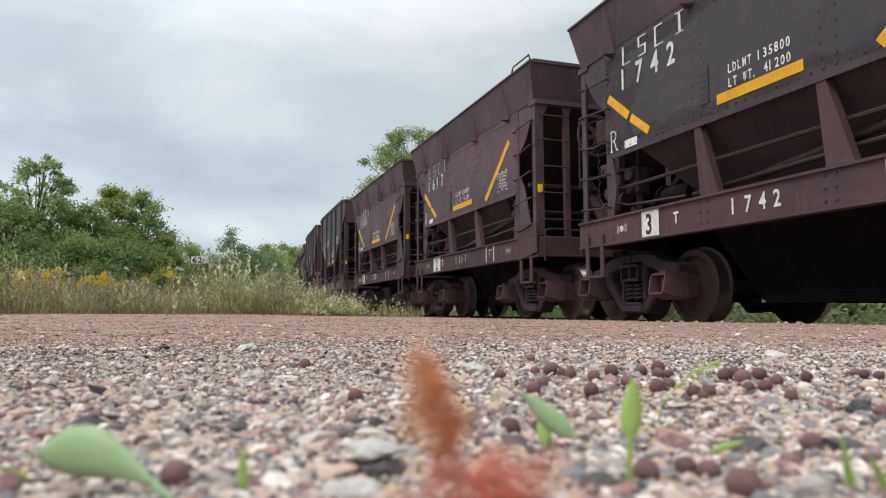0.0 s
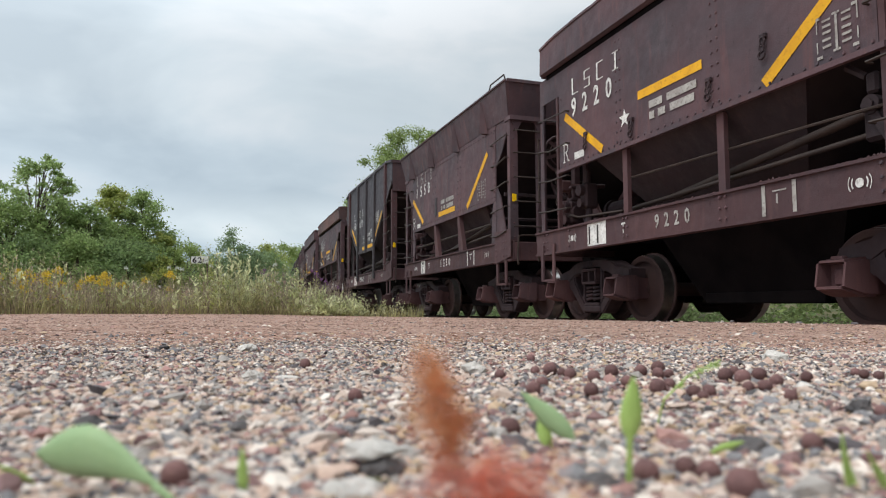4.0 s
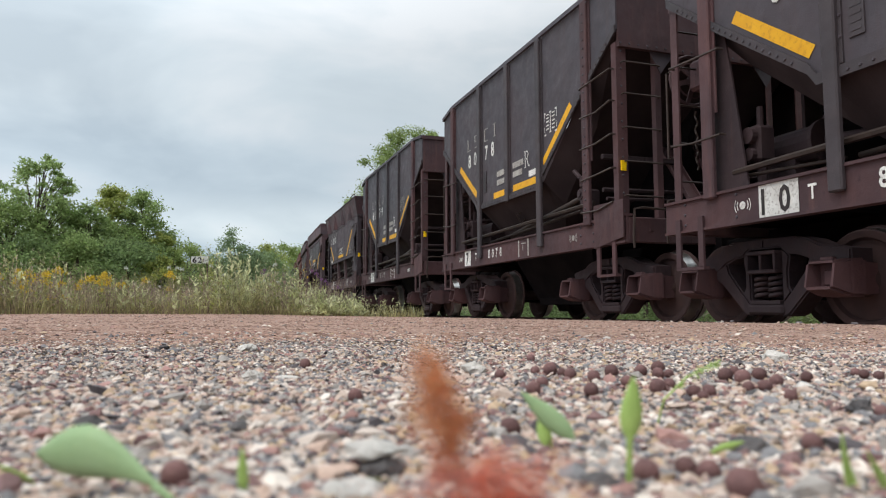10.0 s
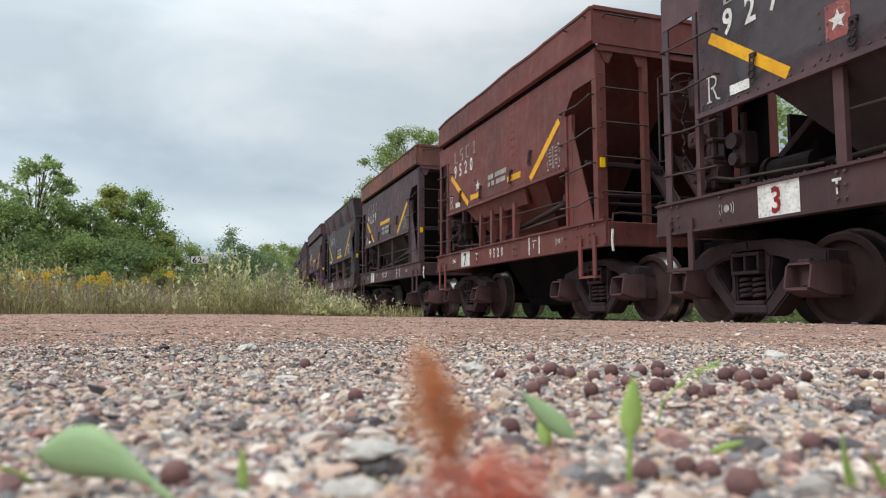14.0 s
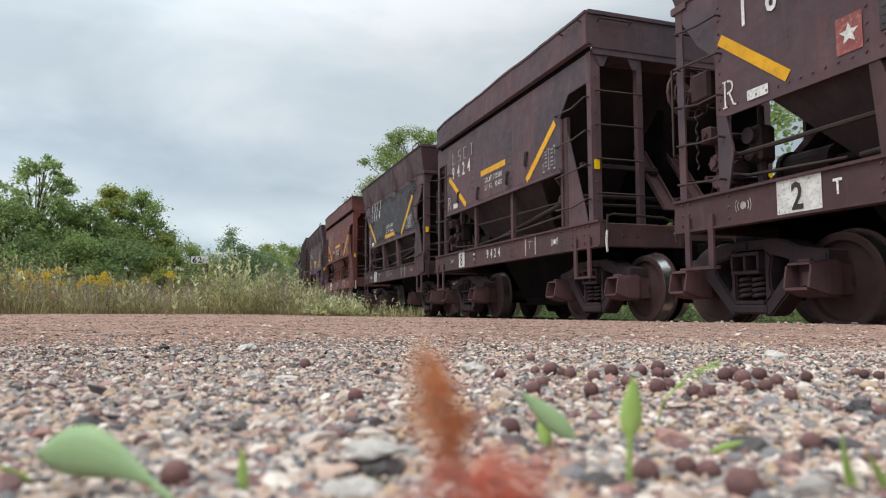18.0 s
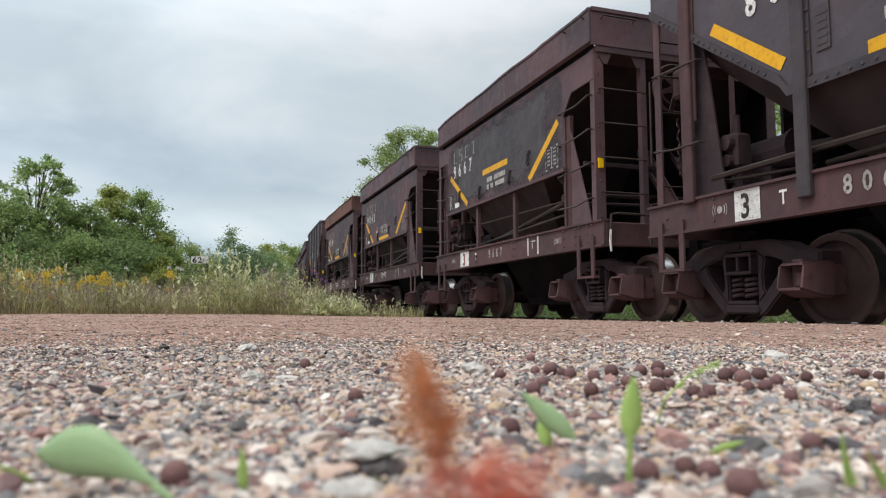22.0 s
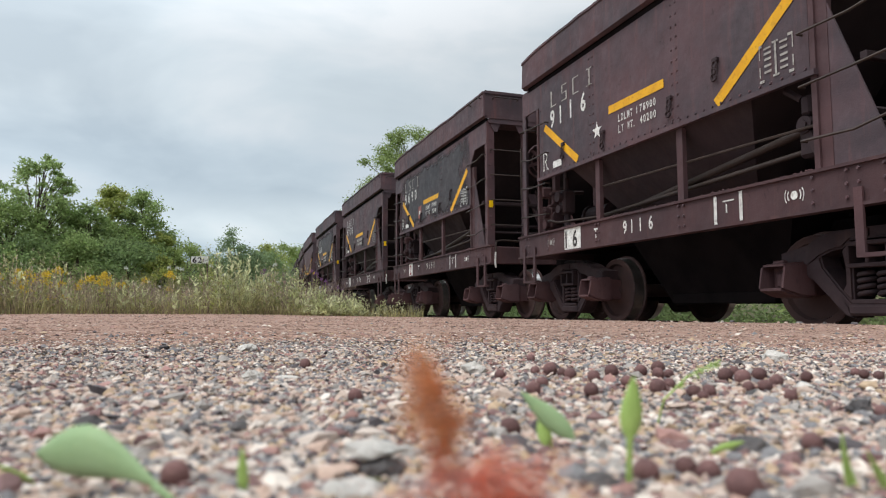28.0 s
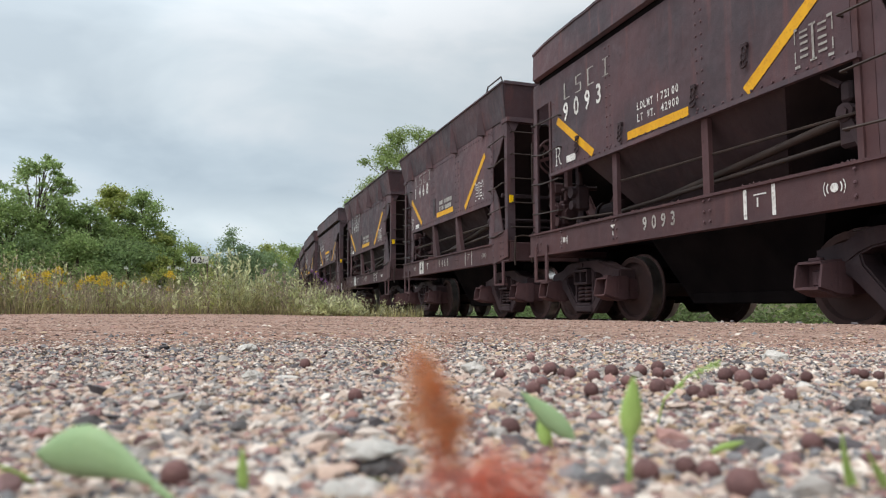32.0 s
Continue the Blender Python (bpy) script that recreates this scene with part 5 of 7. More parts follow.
# number, kind, paint (b brown, d dark, c charcoal, r red), load data, panel number, red number, low bar, faint, patch, star
CARS = [
    (-1, "1742", "B", "d", ("135800", "41200"), "3", 0, 1, 0, 1, 0), (0, "1617", "B", "b", ("135800", "41000"), "2", 0, 1, 0, 0, 0),
    (1, "1581", "B", "b", None, "2", 0, 1, 0, 0, 0), (2, "8039", "C", "c", ("176100", "43900"), "9", 1, 1, 0, 0, 0), (3, "8051", "C", "c", None, "2", 0, 1, 0, 0, 2),
    (4, "9220", "A", "b", None, "11", 0, 0, 0, 0, 1), (5, "1550", "B", "b", None, "7", 0, 1, 0, 0, 0), (6, "8060", "C", "c", ("176300", "43700"), "10", 1, 1, 0, 0, 0),
    (7, "9237", "A", "m", None, "5", 0, 0, 0, 0, 1), (8, "9002", "A", "b", None, "5", 1, 1, 0, 0, 0), (9, "1670", "B", "b", ("135800", "41200"), "5", 1, 1, 0, 0, 1),
    (10, "1557", "B", "b", ("136360", "40640"), "11", 1, 1, 0, 0, 1), (11, "8174", "C", "c", ("176000", "44000"), "10", 0, 1, 0, 0, 0), (12, "8078", "C", "c", None, "7", 0, 1, 0, 0, 0),
    (13, "8179", "C", "c", None, "10", 0, 1, 0, 0, 0), (14, "1898", "B", "d", ("135300", "41700"), "6", 1, 1, 0, 0, 0), (15, "9693", "A", "b", ("177800", "42200"), "2", 1, 0, 0, 1, 2),
    (16, "9274", "A", "b", None, "3", 1, 0, 0, 1, 2), (17, "9520", "A", "r", None, "7", 0, 1, 0, 0, 1), (18, "9229", "A", "w", None, "11", 0, 0, 0, 0, 0),
    (19, "1612", "B", "d", None, "6", 1, 1, 0, 0, 0), (20, "9024", "A", "b", ("176900", "43100"), "8", 0, 0, 0, 0, 1), (21, "1675", "B", "b", ("136100", "40900"), "2", 0, 1, 0, 0, 2),
    (22, "9424", "A", "b", ("177300", "42400"), "8", 0, 0, 0, 0, 0), (23, "1514", "B", "b", ("135400", "41400"), "3", 0, 1, 0, 1, 0), (24, "9512", "A", "r", None, "11", 0, 0, 1, 0, 1),
    (25, "1738", "B", "b", ("136000", "41000"), "2", 0, 0, 0, 0, 0), (26, "8061", "C", "c", None, "3", 0, 1, 0, 0, 0), (27, "9667", "A", "b", None, "3", 1, 0, 0, 1, 0),
    (28, "9042", "A", "b", ("177300", "42700"), "11", 0, 1, 0, 0, 2), (29, "9318", "A", "w", ("177100", "42900"), "8", 0, 1, 0, 0, 0), (30, "8005", "C", "c", ("176100", "43900"), "1", 0, 1, 0, 0, 0),
    (31, "9423", "A", "b", ("178000", "42000"), "3", 1, 0, 0, 1, 0), (32, "9428", "A", "b", None, "11", 0, 0, 0, 0, 0), (33, "1869", "B", "d", ("135500", "41500"), "12", 1, 1, 0, 0, 1),
    (34, "9116", "A", "b", ("178900", "40200"), "16", 0, 0, 0, 0, 1), (35, "9690", "A", "b", ("177900", "42100"), "2", 1, 0, 0, 1, 2), (36, "9176", "A", "b", None, "6", 0, 0, 0, 0, 0),
    (37, "9633", "A", "b", None, "11", 0, 0, 0, 1, 2), (38, "9459", "A", "b", None, "10", 1, 1, 1, 0, 0), (39, "9093", "A", "b", ("172100", "42900"), "", 0, 1, 0, 0, 0),
    (40, "1468", "B", "b", None, "4", 0, 1, 0, 0, 0), (41, "1485", "B", "b", None, "2", 0, 1, 0, 0, 0), (42, "9120", "A", "b", None, "", 0, 0, 0, 0, 0),
    (43, "9305", "A", "b", None, "", 0, 1, 0, 0, 0), (44, "9410", "A", "b", None, "", 0, 0, 0, 0, 0), (45, "1622", "B", "b", None, "", 0, 1, 0, 0, 0),
    (46, "9118", "A", "b", None, "", 0, 0, 0, 0, 0), (47, "9231", "A", "b", None, "", 0, 1, 0, 0, 0), (48, "1580", "B", "b", None, "", 0, 1, 0, 0, 0),
    ]
PAINT = {"b": (M_BROWN, M_BROWN, M_FRAME), "d": (M_DARK, M_BROWN, M_FRAME), "c": (M_CHAR, M_CHAR, M_FRAME), "r": (M_RED, M_RED, M_RED), "w": (M_BROWN, M_RUSTY, M_FRAME), "m": (M_BROWN, M_WORN_TOP, M_FRAME)}
PAINT_WORDS = {"b": "dark brown", "d": "blackish brown", "c": "charcoal grey", "r": "rust-red", "w": "dark brown, rusty-topped", "m": "dark brown, weathered-topped"}
KIND_WORDS = {"A": "ore hopper car, plain top boards", "B": "ore hopper car, flared top boards", "C": "tall ribbed ore hopper car"}
TRAIN = []


def build_train():
    first = {}
    for n, number, kind, paint, data, box_no, red, low, faint, patch, star in CARS:
        if (kind, paint) in first:
            root = copy_thing(first[kind, paint], pose(0, 0, 0))
        else:
            root = {"A": car_a, "B": car_b, "C": car_c}[kind](*PAINT[paint])
            first[kind, paint] = root
        TRAIN.append((n, root, kind, number, data, box_no, red, low, faint, patch, star, paint))
    for n, root, kind, number, data, box_no, red, low, faint, patch, star, paint in TRAIN:
        markings(root, kind, number, data, box_no, red, low, faint, patch, star)
        tagged(root, f"{PAINT_WORDS[paint]} {KIND_WORDS[kind]}, yellow stripes", "rail car", "cars of the ore train")


build_train()


# ---- the line of the track ----
SIDE = 4.3055          # the cars' near side passes this far from the lens
LEAN = 0.037           # the track is banked, away from the lens


def line_heading(s):
    if s < -5:
        return line_heading(-5)
    if s <= 40:
        return -0.00387 * s + 0.000265 * s * s / 2
    if s <= 75:
        return line_heading(40)
    return line_heading(40) + 0.004 * min(s - 75, 90)


def line_table():
    st = 0.25
    rows = {}
    x = y = z = 0.0
    k = 0
    rows[0] = (0.0, 0.0, 0.0)
    while k * st < 480:
        h = line_heading((k + 0.5) * st)
        s = (k + 0.5) * st
        g = -0.00123 - 0.000384 * min(s, 40) if s < 60 else -0.0166 * max(0.0, 1 - (s - 60) / 40)
        x, y, z = x + st * math.sin(h), y + st * math.cos(h), z + st * g
        k += 1
        rows[k] = (x, y, z)
    x = y = z = 0.0
    k = 0
    while k * st > -420:
        h = line_heading((k - 0.5) * st)
        x, y = x - st * math.sin(h), y - st * math.cos(h)
        k -= 1
        rows[k] = (x, y, 0.0)
    return rows


LINE = line_table()


def on_line(s):
    """Place and heading of the cars' near side at s metres along."""
    k = math.floor(s / 0.25)
    f = s / 0.25 - k
    a, b = LINE[k], LINE[k + 1]
    return SIDE + a[0] + f * (b[0] - a[0]), a[1] + f * (b[1] - a[1]), a[2] + f * (b[2] - a[2]), line_heading(s)


def line_pose(s, across=0.0, up=0.0):
    """The pose of a thing in the middle of the track at s."""
    x, y, z, h = on_line(s)
    zb, zf = on_line(s - 1)[2], on_line(s + 1)[2]
    m = Matrix.Translation((x, y, z)) @ Matrix.Rotation(-h, 4, "Z") @ Matrix.Rotation((zf - zb) / 2, 4, "X")
    return m @ Matrix.Translation((1.42 - 0.4 * LEAN, 0, -0.03)) @ Matrix.Rotation(LEAN, 4, "Y") @ Matrix.Translation((across, 0, up))


# ---- ground ----
M_GROUND = bpy.data.materials.new("gravel_and_dirt")


def ground_material():
    mt = M_GROUND
    mt.use_nodes = True
    nt = mt.node_tree
    N, L = nt.nodes.new, nt.links.new
    b = nt.nodes["Principled BSDF"]
    co = N("ShaderNodeTexCoord")

    def noise_tex(scale, detail=5.0, rough=0.6):
        n = N("ShaderNodeTexNoise")
        n.inputs["Scale"].default_value, n.inputs["Detail"].default_value, n.inputs["Roughness"].default_value = scale, detail, rough
        L(co.outputs["Object"], n.inputs["Vector"])
        return n.outputs["Fac"]

    def mixed(fac, a, b_):
        m = N("ShaderNodeMix")
        m.data_type = "RGBA"
        L(fac, m.inputs["Factor"])
        for key, v in (("A", a), ("B", b_)):
            if isinstance(v, tuple):
                m.inputs[key].default_value = (*v, 1)
            else:
                L(v, m.inputs[key])
        return m.outputs["Result"]

    def ranged(v, lo, hi):
        r = N("ShaderNodeMapRange")
        r.inputs["From Min"].default_value, r.inputs["From Max"].default_value = lo, hi
        L(v, r.inputs["Value"])
        return r.outputs["Result"]

    # sandy dirt with darker and paler patches and tiny pebbles
    dirt = mixed(ranged(noise_tex(1.3), 0.35, 0.65), (0.37, 0.225, 0.175), (0.27, 0.165, 0.13))
    dirt = mixed(ranged(noise_tex(38, 6, 0.7), 0.42, 0.68), dirt, (0.50, 0.35, 0.28))
    dirt = mixed(ranged(noise_tex(120, 4, 0.7), 0.60, 0.70), dirt, (0.13, 0.08, 0.06))
    vo = N("ShaderNodeTexVoronoi")
    vo.inputs["Scale"].default_value = 160.0
    L(co.outputs["Object"], vo.inputs["Vector"])
    hs = N("ShaderNodeSeparateColor")
    L(vo.outputs["Color"], hs.inputs["Color"])
    rp = N("ShaderNodeValToRGB")
    rp.color_ramp.interpolation = "CONSTANT"
    e = rp.color_ramp.elements
    e[0].position, e[0].color = 0.0, (0.16, 0.11, 0.09, 1)
    e[1].position, e[1].color = 0.86, (0.46, 0.40, 0.36, 1)
    for p, c in ((0.22, (0.30, 0.20, 0.15, 1)), (0.45, (0.20, 0.17, 0.16, 1)), (0.65, (0.38, 0.28, 0.22, 1))):
        q = rp.color_ramp.elements.new(p)
        q.color = c
    L(hs.outputs["Red"], rp.inputs[0])
    gv = mixed(ranged(vo.outputs["Distance"], 0.30, 0.62), rp.outputs["Color"], (0.10, 0.075, 0.06))
    # gravel lies round the lens, dirt beyond it; grassy soil far off
    sep = N("ShaderNodeSeparateXYZ")
    L(co.outputs["Object"], sep.inputs[0])
    ln = N("ShaderNodeVectorMath")
    ln.operation = "LENGTH"
    L(co.outputs["Object"], ln.inputs[0])
    ad = N("ShaderNodeMath")
    ad.operation = "ADD"
    L(ln.outputs["Value"], ad.inputs[0])
    wob = N("ShaderNodeMath")
    wob.operation = "MULTIPLY"
    L(noise_tex(2.2), wob.inputs[0])
    wob.inputs[1].default_value = 0.5
    L(wob.outputs[0], ad.inputs[1])
    near = ranged(ad.outputs[0], 1.35, 1.75)
    col = mixed(near, gv, dirt)
    grass = mixed(ranged(noise_tex(0.8), 0.4, 0.6), (0.075, 0.085, 0.035), (0.12, 0.10, 0.05))
    col = mixed(ranged(ad.outputs[0], 14.0, 19.0), col, grass)
    L(col, b.inputs["Base Color"])
    b.inputs["Roughness"].default_value = 0.95
    b.inputs["Specular IOR Level"].default_value = 0.2
    bp = N("ShaderNodeBump")
    bp.inputs["Strength"].default_value, bp.inputs["Distance"].default_value = 0.9, 0.012
    L(noise_tex(70, 6, 0.7), bp.inputs["Height"])
    L(bp.outputs[0], b.inputs["Normal"])


ground_material()


def smooth_step(a, b, v):
    t = min(1.0, max(0.0, (v - a) / (b - a)))
    return t * t * (3 - 2 * t)


def line_u(x, y):
    """How far (x, y) lies towards the track from the line through the lens, following the bends of the track."""
    k = int(max(-1600, min(1900, round(y / 0.25))))
    return x - LINE[k][0], LINE[k][2]


def ground_z(x, y):
    u, zt = line_u(x, y)
    far = smooth_step(25, 60, abs(y))
    yy = min(max(y, 0.0), 16.0)
    base = 0.34 - 0.008 * yy - 0.042 * min(max(u, -5.0), 3.35) - 0.0015 * max(0.0, min(u, 3.35)) * yy
    base = base * (1 - far) + (0.25 + zt) * far
    z = base
    d = smooth_step(3.25, 3.95, u)
    bed = -0.24 + zt - 0.03 * smooth_step(3.9, 4.4, u)
    z = base * (1 - d) + bed * d
    o = smooth_step(7.4, 9.0, u)
    z = z * (1 - o) + (-0.45 + zt) * o
    r = math.hypot(x, y)
    z += 0.010 * noise.noise((x * 1.1, y * 1.1, 0.0)) * smooth_step(0.5, 2.0, r) + 0.004 * noise.noise((x * 5, y * 5, 3.0))
    return z


def grid_lines(near, step, far, grow):
    v, s = [0.0], step
    while v[-1] < far:
        if v[-1] > near:
            s *= grow
        v.append(v[-1] + s)
    return [-q for q in v[:0:-1]] + v


def build_ground():
    xs, ys = grid_lines(9.5, 0.12, 2500, 1.25), grid_lines(7.0, 0.14, 3000, 1.12)
    verts = [(x, y, ground_z(x, y)) for y in ys for x in xs]
    w = len(xs)
    faces = [(j * w + i, j * w + i + 1, (j + 1) * w + i + 1, (j + 1) * w + i) for j in range(len(ys) - 1) for i in range(w - 1)]
    ob = raw_part("ground", verts, faces, [M_GROUND], smooth=True)
    tagged(ob, "grey-pink gravel giving way to brown packed dirt", "ground", kind="structure")


build_ground()

M_STONE = bpy.data.materials.new("mixed_gravel_stones")


def stone_material():
    mt = M_STONE
    mt.use_nodes = True
    nt = mt.node_tree
    N, L = nt.nodes.new, nt.links.new
    b = nt.nodes["Principled BSDF"]
    g = N("ShaderNodeNewGeometry")
    rp = N("ShaderNodeValToRGB")
    rp.color_ramp.interpolation = "CONSTANT"
    e = rp.color_ramp.elements
    cols = [(0.0, (0.480, 0.365, 0.300)), (0.11, (0.215, 0.202, 0.205)), (0.24, (0.520, 0.365, 0.290)), (0.35, (0.350, 0.312, 0.285)), (0.48, (0.205, 0.115, 0.108)), (0.58, (0.580, 0.480, 0.415)),
            (0.68, (0.470, 0.335, 0.220)), (0.76, (0.095, 0.080, 0.084)), (0.88, (0.72, 0.625, 0.55)), (0.95, (0.370, 0.205, 0.178))]
    e[0].position, e[0].color = 0.0, (*cols[0][1], 1)
    e[1].position, e[1].color = cols[-1][0], (*cols[-1][1], 1)
    for p, c in cols[1:-1]:
        q = e.new(p)
        q.color = (*c, 1)
    L(g.outputs["Random Per Island"], rp.inputs[0])
    co = N("ShaderNodeTexCoord")
    n = N("ShaderNodeTexNoise")
    n.inputs["Scale"].default_value, n.inputs["Detail"].default_value = 260.0, 5.0
    L(co.outputs["Object"], n.inputs["Vector"])
    hs = N("ShaderNodeHueSaturation")
    r = N("ShaderNodeMapRange")
    r.inputs["To Min"].default_value, r.inputs["To Max"].default_value = 0.65, 1.35
    L(n.outputs["Fac"], r.inputs["Value"])
    L(r.outputs["Result"], hs.inputs["Value"])
    L(rp.outputs["Color"], hs.inputs["Color"])
    L(hs.outputs["Color"], b.inputs["Base Color"])
    b.inputs["Roughness"].default_value = 0.85


stone_material()
ICO = [(0, 0, 1), (0.894, 0, 0.447), (0.276, 0.851, 0.447), (-0.724, 0.526, 0.447), (-0.724, -0.526, 0.447), (0.276, -0.851, 0.447),
       (0.724, 0.526, -0.447), (-0.276, 0.851, -0.447), (-0.894, 0, -0.447), (-0.276, -0.851, -0.447), (0.724, -0.526, -0.447), (0, 0, -1)]
ICO_F = [(0, 1, 2), (0, 2, 3), (0, 3, 4), (0, 4, 5), (0, 5, 1), (1, 6, 2), (2, 7, 3), (3, 8, 4), (4, 9, 5), (5, 10, 1),
         (2, 6, 7), (3, 7, 8), (4, 8, 9), (5, 9, 10), (1, 10, 6), (6, 11, 7), (7, 11, 8), (8, 11, 9), (9, 11, 10), (10, 11, 6)]


OCTA = [(1, 0, 0), (0, 1, 0), (-1, 0, 0), (0, -1, 0), (0, 0, 1), (0, 0, -1)]
OCTA_F = [(0, 1, 4), (1, 2, 4), (2, 3, 4), (3, 0, 4), (1, 0, 5), (2, 1, 5), (3, 2, 5), (0, 3, 5)]


def stones(name, spots, seed, mat, label, shape=ICO, sides=ICO_F):
    """Many small uneven chips as one mesh; spots are (x, y, z, size)."""
    rng = np.random.default_rng(seed)
    n, m = len(spots), len(shape)
    sp = np.array(spots)
    v = np.array(shape)[None] * (1 + rng.uniform(-0.38, 0.34, (n, m, 1)))
    v = v * rng.uniform(0.55, 1.3, (n, 1, 3)) * np.array([1.05, 1.05, 0.62])
    a = rng.uniform(0, math.tau, n)
    c, s = np.cos(a)[:, None], np.sin(a)[:, None]
    t = rng.uniform(-0.6, 0.6, n)
    ct, st = np.cos(t)[:, None], np.sin(t)[:, None]
    x, y, z = v[..., 0], v[..., 1] * ct - v[..., 2] * st, v[..., 1] * st + v[..., 2] * ct
    x, y = x * c - y * s, x * s + y * c
    v = np.stack([x, y, z], -1) * sp[:, None, 3:4] + sp[:, None, :3]
    f = (np.array(sides)[None] + m * np.arange(n)[:, None, None]).reshape(-1, 3)
    ob = raw_part(name, v.reshape(-1, 3).tolist(), f.tolist(), [mat], smooth=False)
    return tagged(ob, label, "gravel", kind="stuff")


M_CRUMB = material("dirt_crumbs", (0.36, 0.225, 0.175), (0.27, 0.17, 0.135), 0.95, 0, 2.0, 4, 0, 60, (0.48, 0.35, 0.29), 0, 0, 0.4)


def build_gravel():
    rnd = random.Random(5)
    spots = []
    while len(spots) < 76000:
        d = 0.12 + 1.9 * rnd.random() ** 1.2
        az = YAW + radians(rnd.uniform(-40, 40))
        keep = 1.0 - smooth_step(1.0, 1.6, d)
        if rnd.random() > 0.05 + 0.95 * keep:
            continue
        x, y = d * math.sin(az), d * math.cos(az)
        size = 0.0013 + 0.0026 * rnd.random() ** 2.4
        if rnd.random() < 0.022:
            size *= 1.9
        if rnd.random() < 0.1 * smooth_step(0.5, 1.6, d):
            size *= 1.3
        spots.append((x, y, ground_z(x, y) + size * 0.25, size))
    # the same gravel all round, thinly
    for _ in range(13000):
        d, az = 0.1 + 1.5 * rnd.random() ** 0.6, YAW + radians(rnd.uniform(40, 320))
        x, y = d * math.sin(az), d * math.cos(az)
        size = 0.003 + 0.005 * rnd.random() ** 2
        spots.append((x, y, ground_z(x, y) + size * 0.25, size))
    near = [q for q in spots[:76000] if math.hypot(q[0], q[1]) < 0.62]
    stones("gravel", near, 3, M_STONE, "loose pink, grey and tan gravel stones")
    stones("gravel", [q[:3] + (q[3] * 1.12,) for i, q in enumerate(spots) if i >= 76000 or math.hypot(q[0], q[1]) >= 0.62], 7, M_STONE, "loose pink and grey gravel thinning out into dirt", OCTA, OCTA_F)
    spots = []
    for _ in range(3600):
        d = 1.6 + 9 * rnd.random() ** 1.6
        az = YAW + radians(rnd.uniform(-42, 42))
        x, y = d * math.sin(az), d * math.cos(az)
        if line_u(x, y)[0] > 3.6:
            continue
        size = 0.002 + 0.008 * rnd.random() ** 4
        spots.append((x, y, ground_z(x, y) + size * 0.2, size))
    stones("scattered_stones", spots, 4, M_STONE, "small pale stones scattered over the dirt", OCTA, OCTA_F)
    # crumbs of the dirt itself
    rng = np.random.default_rng(9)
    n = 34000
    d = 1.25 + 9.5 * rng.random(n) ** 1.7
    az = YAW + np.radians(rng.uniform(-41, 41, n))
    x, y = d * np.sin(az), d * np.cos(az)
    keep = np.array([line_u(p, q)[0] < 3.5 for p, q in zip(x, y)])
    x, y, d = x[keep], y[keep], d[keep]
    n = len(x)
    size = (0.0020 + 0.0042 * rng.random(n) ** 3) * (0.7 + 0.09 * d)
    z = np.array([ground_z(p, q) for p, q in zip(x, y)])
    octa = np.array([(1, 0, 0), (0, 1, 0), (-1, 0, 0), (0, -1, 0), (0, 0, 0.8), (0, 0, -0.6)])
    v = octa[None] * rng.uniform(0.6, 1.5, (n, 6, 1)) * size[:, None, None] * np.array([1.5, 1.0, 0.8]) + np.stack([x, y, z + size * 0.15], 1)[:, None]
    f = (np.array([(0, 1, 4), (1, 2, 4), (2, 3, 4), (3, 0, 4), (1, 0, 5), (2, 1, 5), (3, 2, 5), (0, 3, 5)])[None] + 6 * np.arange(n)[:, None, None]).reshape(-1, 3)
    ob = raw_part("dirt_crumbs", v.reshape(-1, 3).tolist(), f.tolist(), [M_CRUMB])
    tagged(ob, "pinkish brown crumbs of packed dirt", "dirt", kind="stuff")
    # broken ballast at the edge of the dirt and between the ties
    spots = []
    for _ in range(5200):
        s = -4 + 34 * rnd.random() ** 1.4
        u = rnd.uniform(3.2, 8.0)
        x = u + LINE[int(round(s / 0.25))][0]
        size = rnd.uniform(0.016, 0.032) if u > 3.7 else rnd.uniform(0.008, 0.02)
        spots.append((x, s, ground_z(x, s) + size * 0.3, size))
    stones("ballast", spots, 6, M_STONE, "grey and brown crushed stone track ballast")


build_gravel()


